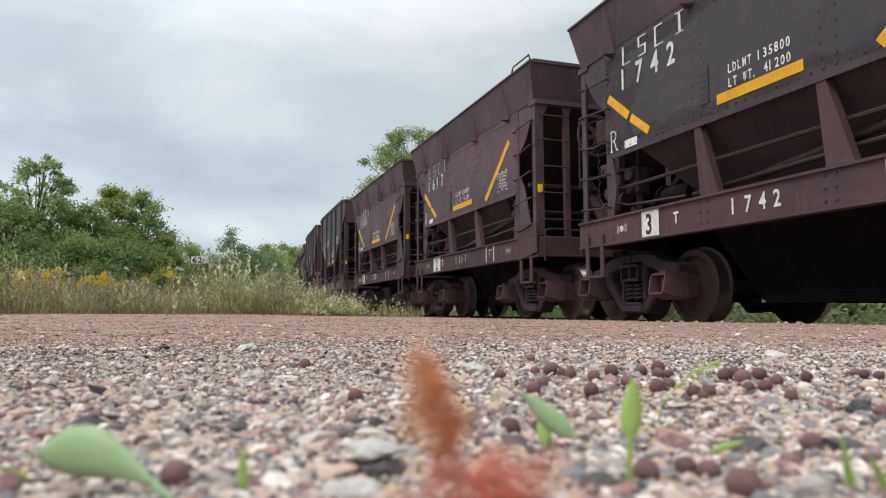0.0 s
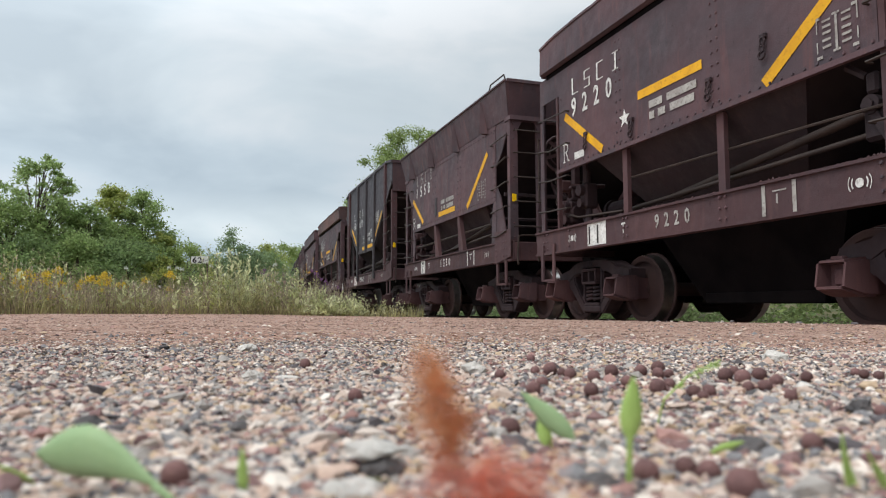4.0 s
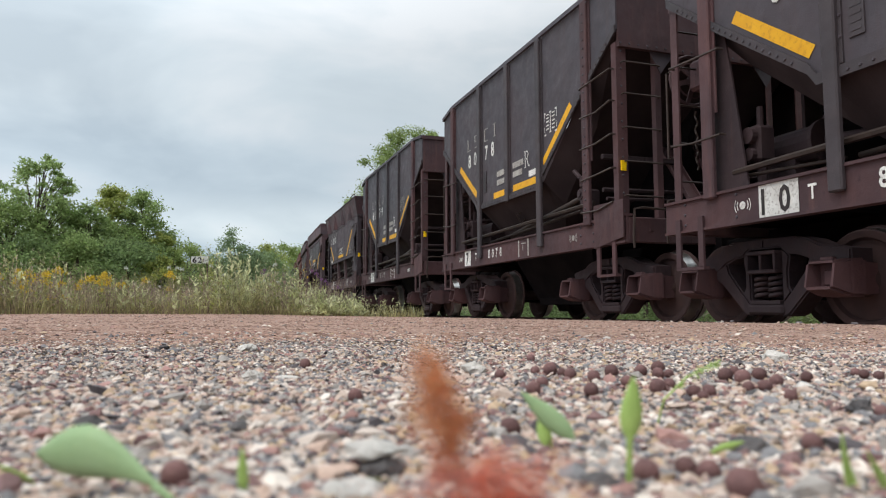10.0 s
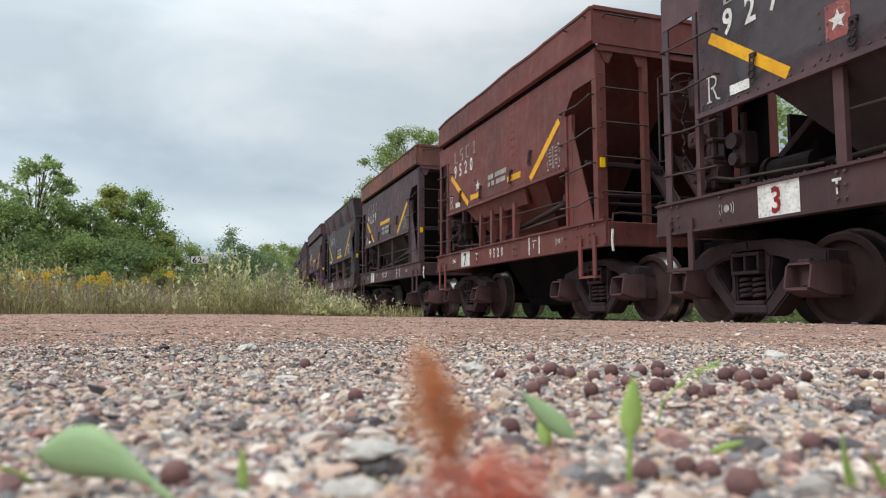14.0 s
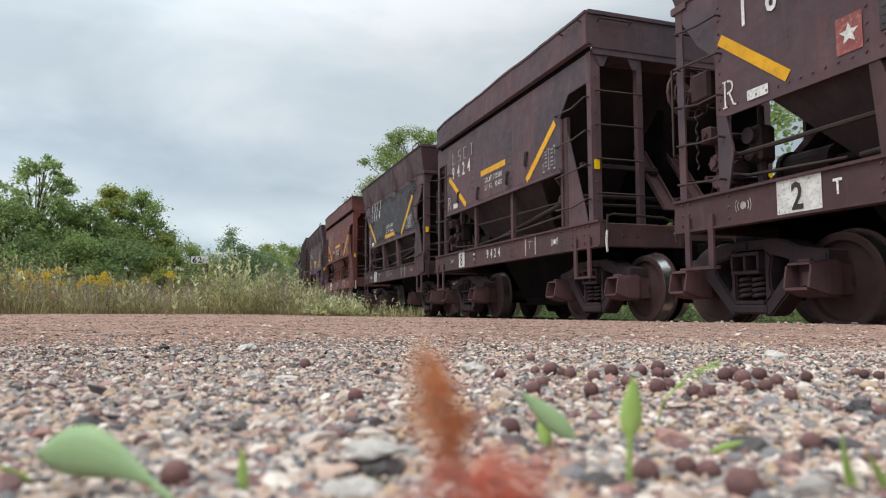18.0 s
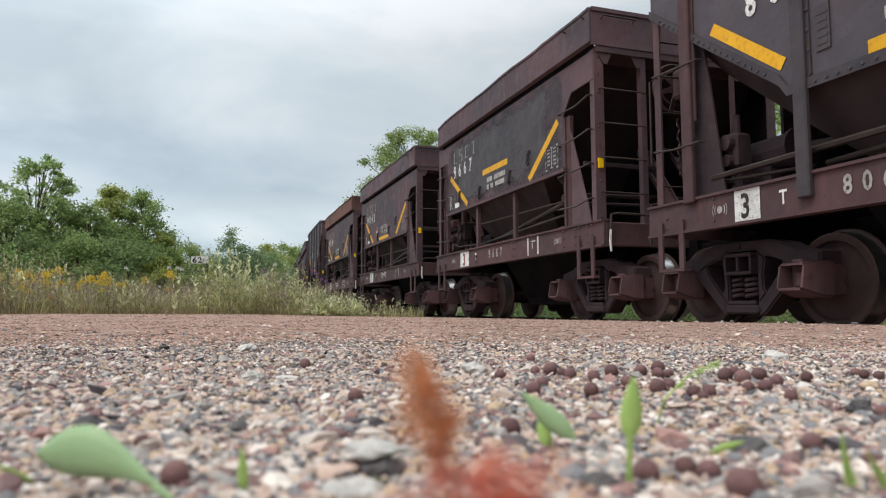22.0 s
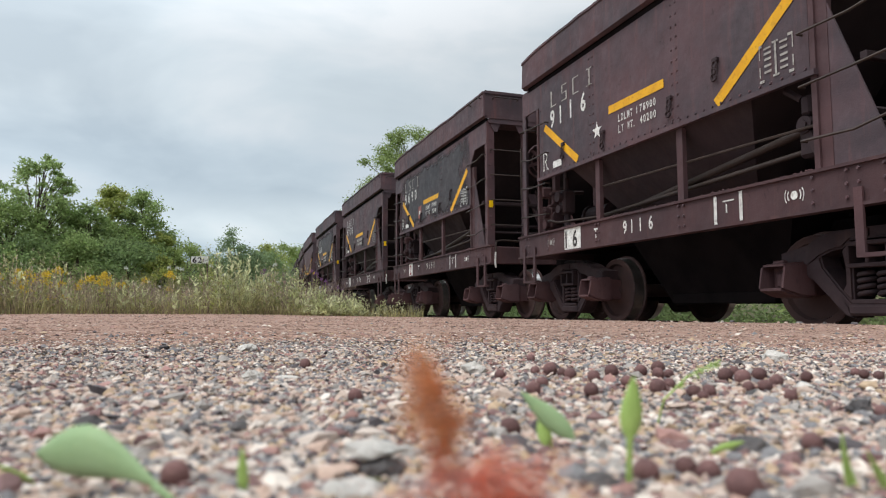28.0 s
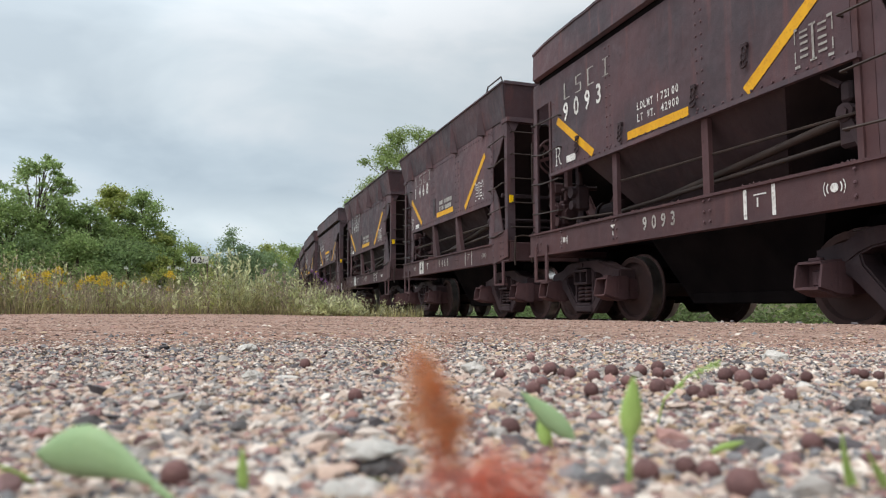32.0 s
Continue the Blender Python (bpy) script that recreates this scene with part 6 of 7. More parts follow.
# ---- track ----
def build_track():
    for side in (-1, 1):
        # rail profile swept along the bend, in one mesh with a bright head
        prof = [(-0.07, -0.185), (0.07, -0.185), (0.07, -0.17), (0.012, -0.15), (0.012, -0.05), (0.036, -0.04), (0.036, -0.006), (0.028, 0.0), (-0.028, 0.0), (-0.036, -0.006), (-0.036, -0.04), (-0.012, -0.05), (-0.012, -0.15), (-0.07, -0.17)]
        verts, faces, mats = [], [], []
        st = [-60 + 2.0 * i for i in range(0, 131)]
        for s in st:
            m = line_pose(s, side * 0.753)
            verts.extend((m @ Vector((a, 0, b)))[:] for a, b in prof)
        k = len(prof)
        for i in range(len(st) - 1):
            for j in range(k):
                faces.append((i * k + j, i * k + (j + 1) % k, (i + 1) * k + (j + 1) % k, (i + 1) * k + j))
                mats.append(1 if j == 7 else 0)
        ob = raw_part("rail", verts, faces, [M_RAIL, M_RAILTOP], face_mats=mats)
        tagged(ob, "rusty steel rail with a bright worn head", "rail", "rails of the track", "structure")
    bm = bm_new()
    box(bm, -1.30, 1.30, -0.11, 0.11, -0.36, -0.19, 0.01)
    tie = part("railway_tie", bm, M_TIE)
    tagged(tie, "dark creosoted wooden railway tie in ballast", "railway tie", "ties under the rails", "structure")
    tie.matrix_basis = line_pose(-8.0)
    for i in range(1, 80):
        copy_thing(tie, line_pose(-8.0 + 0.53 * i) @ pose(0, 0, 0, 0, 0, random.Random(i).uniform(-1.5, 1.5)))


build_track()


# ---- how far the train has run at t seconds ----
def run_at(t):
    ks = [(0, 8.860), (6, 8.945), (12, 9.177), (18, 9.093), (25, 9.203), (32, 9.387)]
    d = 0.0
    for (a, va), (b, vb) in zip(ks, ks[1:]):
        if t <= a:
            break
        e = min(t, b)
        d += (e - a) * (va + va + (vb - va) * (e - a) / (b - a)) / 2
    return d


CENTRE = {"A": 2.87, "B": 2.64, "C": 2.71}
# each car's own slack in the couplings, in metres
SHIFT = {-1: 0.42, 0: 0.36, 1: -0.013, 2: 0.5, 3: 0.47, 4: 0.27, 5: 0.2, 6: 0.17, 7: 0.0, 8: 0.03, 9: -0.303, 10: -0.16, 11: 0.15, 12: -0.07, 13: 0.26, 14: -0.07, 15: 0.3, 16: 0.192, 17: 0.155, 18: 0.3, 19: 0.25, 20: 0.277, 21: 0.1, 22: 0.162, 23: -0.021, 24: 0.251, 25: 0.05, 26: 0.22, 27: -0.023, 28: 0.21, 29: 0.15, 30: 0.392, 31: 0.18, 32: 0.28, 33: 0.2, 34: 0.054, 35: 0.12, 36: 0.12, 37: 0.2, 38: 0.3, 39: 0.42, 40: 0.25}


def motions():
    """The train rolls past; its wheels turn with it."""
    times = [0.5 * i for i in range(65)]
    for n, root, kind, *_ in TRAIN:
        s0 = 8.83 + 7.32 * n + CENTRE[kind] + SHIFT.get(n, 0.2)
        walk(root, [(t, line_pose(s0 - run_at(t))) for t in times])
    for k, plant in enumerate(SWAY):
        at = plant.location.copy()
        rows = []
        for i in range(33):
            a = 0.7 * math.sin(1.9 * i + k) + 0.5 * math.sin(0.83 * i + 2.0 * k)
            rows.append((float(i), Matrix.Translation(at) @ Matrix.Rotation(radians(a), 4, Vector((math.sin(YAW), math.cos(YAW), 0.0)))))
        walk(plant, rows)
    turns = [(i / FPS, run_at(i / FPS) / 0.424) for i in range(int(32 * FPS) + 1)]
    shared = {}
    for n, root, *_ in TRAIN:
        for o in root.children_recursive:
            if not o.name.startswith("wheelset"):
                continue
            key = round(o.location.y, 3)
            if key not in shared:
                at = o.location.copy()
                walk(o, [(t, Matrix.Translation(at) @ Matrix.Rotation(a, 4, "X")) for t, a in turns])
                shared[key] = o
            else:
                first = shared[key]
                o.rotation_mode = "QUATERNION"
                keys = o.animation_data_create()
                keys.action = first.animation_data.action
                keys.action_slot = first.animation_data.action_slot


# ---- plants ----
def leaf_material(name, c1, c2, c3, rough=0.6, spread=0.35):
    mt = material(name, c1, c2, rough, 0, 1.3, 4, 0, 60, c3, 0, 0, spread, 0.25)
    nt = mt.node_tree
    b = nt.nodes["Principled BSDF"]
    # thin leaves let some light through
    tr, mx = nt.nodes.new("ShaderNodeBsdfTranslucent"), nt.nodes.new("ShaderNodeMixShader")
    nt.links.new(b.inputs["Base Color"].links[0].from_socket, tr.inputs["Color"])
    mx.inputs[0].default_value = 0.58
    nt.links.new(b.outputs[0], mx.inputs[1])
    nt.links.new(tr.outputs[0], mx.inputs[2])
    nt.links.new(mx.outputs[0], nt.nodes["Material Output"].inputs["Surface"])
    return mt


M_LEAF = leaf_material("green_leaves", (0.330, 0.430, 0.165), (0.245, 0.330, 0.125), (0.450, 0.520, 0.225), spread=0.4)
M_LEAF_WARM = leaf_material("yellow_green_leaves", (0.378, 0.409, 0.122), (0.281, 0.329, 0.091), (0.488, 0.488, 0.183), spread=0.4)
M_LEAF_LIGHT = leaf_material("light_green_leaves", (0.31, 0.38, 0.14), (0.23, 0.30, 0.10), (0.42, 0.46, 0.21), spread=0.4)
M_LEAF_DARK = leaf_material("dark_green_leaves", (0.245, 0.330, 0.140), (0.190, 0.265, 0.112), (0.335, 0.405, 0.175), spread=0.4)
M_WEED = leaf_material("weed_green", (0.36, 0.34, 0.165), (0.27, 0.26, 0.12), (0.48, 0.44, 0.25), spread=0.45)
# distance haze is put into these bluer leaf colours
M_LEAF_HAZE = leaf_material("far_hazed_leaves", (0.265, 0.340, 0.185), (0.205, 0.275, 0.150), (0.350, 0.415, 0.225), spread=0.3)
M_WEED_PALE = leaf_material("pale_weed_leaves", (0.58, 0.58, 0.34), (0.42, 0.44, 0.23), (0.78, 0.76, 0.56), spread=0.45)
M_STRAW = leaf_material("straw_seed_heads", (0.62, 0.54, 0.38), (0.48, 0.40, 0.28), (0.74, 0.68, 0.54), spread=0.35)
M_DRY = leaf_material("dry_weed_stalks", (0.34, 0.255, 0.20), (0.24, 0.18, 0.15), (0.48, 0.40, 0.31), spread=0.4)
M_GOLD = leaf_material("goldenrod_flowers", (0.74, 0.55, 0.07), (0.62, 0.45, 0.06), (0.80, 0.66, 0.15), spread=0.35)
M_LACE = leaf_material("white_flowers", (0.72, 0.72, 0.66), (0.60, 0.61, 0.55), (0.80, 0.80, 0.76), spread=0.15)
M_THISTLE = leaf_material("purple_flowers", (0.30, 0.14, 0.30), (0.22, 0.10, 0.22), (0.42, 0.24, 0.42), spread=0.2)
M_BARK = material("grey_brown_bark", (0.12, 0.080, 0.075), (0.075, 0.06, 0.05), 0.9, 0, 8.0, 6, 0.4, 30)
M_SORREL = leaf_material("rust_red_seed_heads", (0.80, 0.41, 0.20), (0.70, 0.33, 0.17), (0.82, 0.52, 0.20), spread=0.25)
M_SORREL_PINK = leaf_material("pink_red_seed_heads", (0.84, 0.36, 0.25), (0.74, 0.27, 0.19), (0.86, 0.46, 0.34), spread=0.3)
M_PLANTAIN = material("broad_green_leaf", (0.32, 0.44, 0.23), (0.28, 0.40, 0.20), 0.5, 0, 60.0, 4, 0.06, 300, (0.34, 0.46, 0.23))
M_SPROUT = material("fresh_green_leaf", (0.36, 0.49, 0.14), (0.29, 0.42, 0.11), 0.5, 0, 60.0, 4, 0.06, 300, (0.38, 0.50, 0.16))


def leaf_quads(rng, centres, size, aspect=0.5, droop=0.0):
    """A pointed four-cornered leaf at every centre, turned at random."""
    n = len(centres)
    a = rng.normal(size=(n, 3))
    a[:, 2] = a[:, 2] * 0.6 - droop
    a /= np.linalg.norm(a, axis=1)[:, None]
    b = np.cross(a, rng.normal(size=(n, 3)))
    b /= np.linalg.norm(b, axis=1)[:, None] + 1e-9
    s = size * rng.uniform(0.6, 1.3, (n, 1))
    c = np.asarray(centres)
    v = np.stack([c - a * s * 0.5, c + b * s * aspect * 0.5 - a * s * 0.05, c + a * s * 0.5, c - b * s * aspect * 0.5 - a * s * 0.05], 1).reshape(-1, 3)
    f = np.arange(4 * n).reshape(-1, 4)
    return v, f


def tree(name, at, height, width, leaves, leaf, mat, seed, label, low=0.15, clumps=60, category="tree", lumpy=0.35, sparse=0.16, taper=0.7, slim=0.62, droop=0.15):
    rng = np.random.default_rng(seed)
    rnd = random.Random(seed)
    root = new(name)
    root.location = (at[0], at[1], ground_z(*at) - 0.05)
    tagged(root, label, category)
    bm = bm_new()
    r0 = 0.009 * height + 0.014
    pts = [(0.06 * height * 0.3 * math.sin(2.1 * k + seed) * k / 5, 0.05 * height * 0.3 * math.cos(1.7 * k + seed) * k / 5, height * 0.86 * k / 5) for k in range(6)]
    for k in range(5):
        tube(bm, [pts[k], pts[k + 1]], r0 * (1 - 0.17 * k), 7)
    cl = []
    for i in range(clumps):
        q = rng.uniform(low, 1.0)
        t = (q - low) / (1 - low)
        env = 0.72 + 0.8 * t if t < 0.35 else (max(0.02, 1.0 - t) / 0.65) ** taper
        ang = rng.uniform(0, math.tau)
        rad = width / 2 * env * math.sqrt(rng.uniform(0.25, 1.0)) * (1 + lumpy * math.sin(3 * ang + seed))
        cl.append((rad * math.cos(ang), rad * math.sin(ang), height * q * (0.93 + 0.07 * rng.uniform())))
    for c in cl[::3]:
        k = max(1, min(5, int(5 * c[2] / height / 0.86 * 0.75)))
        p = Vector(pts[k])
        e = Vector(c)
        mid = p.lerp(e, 0.55) + Vector((0, 0, 0.04 * height))
        tube(bm, [p, mid], r0 * 0.32, 5)
        tube(bm, [mid, e], r0 * 0.17, 5)
    part("trunk", bm, M_BARK, root)
    per = int(leaves * 1.8) // clumps
    cs = []
    for c in cl:
        sd = sparse * width * rng.uniform(0.45, 1.15) * (1.0 if c[2] < 0.75 * height else 0.75)
        cs.append(np.array(c) + rng.normal(size=(per, 3)) * (sd * 0.55, sd * 0.55, sd * 0.38))
    cs = np.concatenate(cs)
    cs[:, 2] = np.maximum(cs[:, 2], 0.06)
    v, f = leaf_quads(rng, cs, leaf * 1.06, slim, droop)
    raw_part("crown", v.tolist(), f.tolist(), [mat], root)
    return root


def polar(az, d):
    return d * math.sin(radians(az)), d * math.cos(radians(az))


def build_trees():
    # bearing, distance, height, width, leaves, leaf size, material, seed, crown's foot, clumps
    rows = [(-13.4, 20.0, 4.05, 2.5, 5200, 0.10, M_LEAF, 11, 0.34, 150), (-15.2, 19.5, 2.8, 2.8, 9000, 0.068, M_LEAF, 12, 0.03, 80), (-11.8, 20.5, 2.80, 2.4, 9000, 0.068, M_LEAF, 13, 0.03, 84),
            (-10.0, 20.0, 2.90, 2.0, 8500, 0.066, M_LEAF, 14, 0.05, 80), (-8.5, 21.0, 3.55, 2.0, 8500, 0.066, M_LEAF_WARM, 15, 0.05, 80), (-6.3, 20.5, 3.36, 1.9, 9000, 0.066, M_LEAF, 16, 0.03, 84),
            (-4.95, 20.0, 2.32, 1.2, 5200, 0.062, M_LEAF_WARM, 17, 0.03, 50), (-4.2, 19.5, 1.72, 1.0, 3600, 0.060, M_LEAF_LIGHT, 18, 0.02, 40), (-18.8, 20.0, 2.95, 3.0, 7000, 0.075, M_LEAF, 19, 0.03, 60),
            (-7.4, 20.8, 2.9, 1.6, 6000, 0.066, M_LEAF_DARK, 23, 0.05, 60), (-14.3, 18.5, 1.75, 2.3, 7500, 0.064, M_LEAF_DARK, 20, 0.02, 70), (-10.8, 18.5, 1.82, 2.2, 7500, 0.064, M_LEAF, 21, 0.02, 70),
            (-7.4, 18.5, 1.90, 2.2, 7500, 0.064, M_LEAF_DARK, 22, 0.02, 70), (-5.2, 18.3, 1.45, 1.3, 4500, 0.06, M_LEAF_WARM, 24, 0.02, 44)]
    for az, d, h, w, n, leaf, mat, seed, low, k in rows:
        tall = h > 2.2
        tree("broadleaf_tree" if tall else "shrub", polar(az, d), h, w, n, leaf, mat, seed, "dense green leafy tree behind tall weeds" if tall else "dense green leafy shrub behind tall weeds", low, k, "tree" if tall else "shrub",
             0.2, 0.17 if low < 0.3 else 0.085, 0.55 if low < 0.3 else 0.35, *((0.62, 0.15) if low < 0.3 else (0.34, 0.55)))
    rows = [(-3.2, 44, 4.1, 3.9, 4050, 0.13, M_LEAF_LIGHT, 31), (0.45, 46, 5.3, 3.6, 4320, 0.12, M_LEAF_HAZE, 32), (-0.9, 45, 3.9, 4.3, 4320, 0.13, M_LEAF_HAZE, 33), (2.1, 46, 3.9, 5.1, 5130, 0.13, M_LEAF_HAZE, 34),
            (3.1, 100, 9.8, 8.0, 5600, 0.24, M_LEAF_WARM, 35), (4.4, 112, 11.0, 8.5, 5600, 0.26, M_LEAF_LIGHT, 36), (-4.6, 52, 4.3, 6.9, 4320, 0.15, M_LEAF_HAZE, 37), (-2.0, 50, 3.7, 5.1, 4050, 0.14, M_LEAF_HAZE, 39),
            (1.3, 49, 4.2, 4.5, 4050, 0.14, M_LEAF_HAZE, 42), (5.6, 125, 11.0, 10.0, 4600, 0.28, M_LEAF, 38), (3.0, 49, 4.1, 4.5, 4050, 0.14, M_LEAF_DARK, 43)]
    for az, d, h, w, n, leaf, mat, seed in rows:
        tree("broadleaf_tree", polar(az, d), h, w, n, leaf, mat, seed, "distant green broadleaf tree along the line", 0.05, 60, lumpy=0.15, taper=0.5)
    tree("broadleaf_tree", polar(10.1, 52), 9.0, 3.6, 4200, 0.16, M_LEAF, 44, "light green tree standing behind the train", 0.50, 60, lumpy=0.15, taper=0.45)
    tree("broadleaf_tree", polar(15.5, 46), 12.7, 9.4, 20000, 0.125, M_LEAF_LIGHT, 41, "tall light green tree with an open crown", 0.54, 150, lumpy=0.12, sparse=0.085, taper=0.38)
    # a green thicket beyond the track, behind the cars
    rnd = random.Random(8)
    for i in range(15):
        y = -7 + 3.1 * i
        u = 13.0 + rnd.uniform(-0.8, 1.8)
        x = u + LINE[int(round(y / 0.25))][0]
        h = rnd.uniform(6.0, 7.6)
        tree("broadleaf_tree", (x, y), h, rnd.uniform(4.2, 5.2), 4400, 0.14, M_LEAF_DARK if i % 3 else M_LEAF, 60 + i, "green leafy tree in a thicket beyond the track", 0.02, 70)


build_trees()


def blade_mesh(rng, spots, h, w, lean):
    """Bent grass blades: two quads and a tip each."""
    n = len(spots)
    base = np.asarray(spots)
    hh = h * rng.uniform(0.45, 1.25, n)
    a = rng.uniform(0, math.tau, n)
    d = np.stack([np.cos(a), np.sin(a), np.zeros(n)], 1)
    side = np.stack([-np.sin(a), np.cos(a), np.zeros(n)], 1) * (w * rng.uniform(0.6, 1.3, n))[:, None]
    bend = (lean * hh * rng.uniform(0.1, 1.0, n))[:, None]
    up = np.array([0, 0, 1.0])
    p0 = base
    p1 = base + up * (hh * 0.5)[:, None] + d * bend * 0.3
    p2 = base + up * hh[:, None] + d * bend
    v = np.stack([p0 - side, p0 + side, p1 + side * 0.8, p1 - side * 0.8, p2], 1).reshape(-1, 3)
    o = 5 * np.arange(n)[:, None]
    quads = o + np.array([[0, 1, 2, 3]])
    tris = o + np.array([[3, 2, 4]])
    return v, quads.tolist() + tris.tolist()


def spire_mesh(rng, spots, heights, length, slim, up):
    """Upright leafy stems: a thin stem blade and narrow leaves that stand out and rise round it."""
    vs, fs = [], []
    for p, h in zip(spots, heights):
        lean = rng.normal(0, 0.10, 2) * h
        k = int(rng.uniform(20, 36) * h) + 4
        t = np.sort(rng.uniform(0.12, 1.0, k))
        base = np.stack([p[0] + lean[0] * t * t, p[1] + lean[1] * t * t, p[2] + h * t], 1)
        a = rng.uniform(0, math.tau, k)
        el = up + rng.normal(0, 0.35, k)
        d = np.stack([np.cos(a) * np.cos(el), np.sin(a) * np.cos(el), np.sin(el)], 1)
        w = np.stack([-np.sin(a), np.cos(a), rng.normal(0, 0.5, k)], 1)
        ln = (length * rng.uniform(0.5, 1.25, k) * (1.15 - 0.6 * t))[:, None]
        tip = base + d * ln
        mid = base + d * ln * 0.45
        vs.append(np.stack([base, mid + w * ln * slim, tip, mid - w * ln * slim], 1).reshape(-1, 3))
    v = np.concatenate(vs)
    f = np.arange(len(v)).reshape(-1, 4).tolist()
    return v, f


def weed_field():
    rng = np.random.default_rng(21)

    def scatter(n, az0, az1, d0, d1, power=1.3):
        az = np.radians(rng.uniform(az0, az1, n))
        d = d0 + (d1 - d0) * rng.random(n) ** power
        x, y = d * np.sin(az), d * np.cos(az)
        return np.array([(p, q, ground_z(p, q) - 0.01) for p, q in zip(x, y)])

    def tallness(spots):
        # the growth is tall at both ends and low in the middle, in ragged patches
        az = np.degrees(np.arctan2(spots[:, 0], spots[:, 1]))
        h = np.interp(az, [-24, -15, -12, -9.5, -7, -4.5, -3, -1, 1.5, 3.5, 5.5, 8, 10.5], [0.85, 0.85, 0.76, 0.58, 0.46, 0.42, 0.48, 0.80, 0.78, 0.80, 0.62, 0.36, 0.30])
        k = np.array([noise.noise((p[0] * 1.7, p[1] * 1.1, 5.0)) + 0.6 * noise.noise((p[0] * 5.0, p[1] * 3.0, 9.0)) for p in spots])
        return h * np.clip(1.0 + 0.55 * k, 0.35, 1.6)

    def thin(spots, k):
        keep = np.array([noise.noise((p[0] * 1.4, p[1] * 0.9, k)) for p in spots])
        return spots[keep > rng.uniform(-0.45, 0.35, len(spots))]

    sp = scatter(5200, -24, 9.8, 11.0, 17.0)
    v, f = blade_mesh(rng, sp, 0.34, 0.0042, 1.5)
    tagged(raw_part("tall_grass", v.tolist(), f, [M_WEED]), "tall olive-green grass at the edge of the dirt", "grass", kind="stuff")
    sp = thin(scatter(9000, -24, 9.6, 11.2, 16.0), 2.0)
    v, f = blade_mesh(rng, sp, 0.60, 0.0030, 1.0)
    tagged(raw_part("dry_stalks", v.tolist(), f, [M_DRY]), "dry brown weed stalks among the grass", "weeds", kind="stuff")
    for name, mat, n, length, slim, up, k, label in (("leafy_weeds", M_WEED, 1000, 0.095, 0.12, 0.65, 3.0, "olive-green leafy weeds along the dirt"), ("pale_weeds", M_WEED_PALE, 420, 0.135, 0.19, 0.7, 4.0, "pale green weeds with narrow rising leaves"),
                                                     ("dry_weeds", M_DRY, 850, 0.085, 0.14, 0.9, 6.0, "dry brownish seeding weeds among green ones"), ("seed_stalks", M_STRAW, 900, 0.055, 0.20, 1.1, 8.0, "straw-coloured seed heads among the weeds"), ("green_weeds", M_LEAF_WARM, 520, 0.085, 0.16, 0.5, 7.0, "light green leafy weeds behind the dirt")):
        sp = thin(scatter(n, -24, 9.4, 11.2, 15.5), k)
        h = tallness(sp) * rng.uniform(0.45, 1.12, len(sp))
        v, f = spire_mesh(rng, sp, h, length, slim, up)
        tagged(raw_part(name, v.tolist(), f, [mat]), label, "weeds", kind="stuff")
    # a stand of tall pale plants in front of the sign
    sp = scatter(26, -1.3, 2.8, 11.4, 12.8)
    v, f = spire_mesh(rng, sp, rng.uniform(0.55, 1.08, 26), 0.15, 0.19, 0.8)
    tagged(raw_part("pale_stand", v.tolist(), f, [M_WEED_PALE]), "stand of tall pale green weeds before the sign", "weeds", kind="stuff")
    # a low bright clump, then thin sprigs, next to the train
    sp = scatter(170, 5.6, 10.6, 10.7, 12.6)
    v, f = spire_mesh(rng, sp, rng.uniform(0.14, 0.40, 170) * np.where(sp[:, 0] < 2.1, 1.0, 0.75), 0.115, 0.165, 0.55)
    tagged(raw_part("low_weeds", v.tolist(), f, [M_WEED_PALE]), "low bright green weed clump beside the track", "weeds", kind="stuff")
    sp = scatter(30, 10.0, 14.6, 11.0, 12.8)
    v, f = spire_mesh(rng, sp, rng.uniform(0.12, 0.42, 30), 0.07, 0.16, 0.6)
    tagged(raw_part("sparse_sprigs", v.tolist(), f, [M_WEED_PALE]), "sparse leafy sprigs at the edge of the ballast", "weeds", kind="stuff")
    v, f = blade_mesh(rng, scatter(420, 9.5, 15.8, 11.0, 13.2), 0.22, 0.004, 0.8)
    tagged(raw_part("sparse_grass", v.tolist(), f, [M_WEED]), "sparse thin grass at the edge of the ballast", "grass", kind="stuff")
    far = []
    for _ in range(5200):
        az, d = radians(rng.uniform(-28, 9)), rng.uniform(17, 60)
        x, y = d * math.sin(az), d * math.cos(az)
        if line_u(x, y)[0] < 3.0:
            far.append((x, y, ground_z(x, y)))
    v, f = blade_mesh(rng, np.array(far), 0.8, 0.02, 0.5)
    tagged(raw_part("meadow_grass", v.tolist(), f, [M_WEED]), "rough green meadow grass farther off", "grass", kind="stuff")
    far = []
    for _ in range(1500):
        y = rng.uniform(-3, 30)
        u = rng.uniform(8.2, 11.5)
        x = u + LINE[int(round(y / 0.25))][0]
        h = rng.uniform(0.1, 0.7)
        for _k in range(8):
            far.append((x + rng.normal(0, 0.12), y + rng.normal(0, 0.12), ground_z(x, y) + rng.uniform(0, h)))
    # the darker leaf colour carries the thicket's shade behind the cars
    v, f = leaf_quads(rng, np.array(far), 0.10, 0.5, -0.1)
    tagged(raw_part("trackside_weeds", v.tolist(), f.tolist(), [M_LEAF_DARK]), "green weeds on the far side of the track", "weeds", kind="stuff")


weed_field()


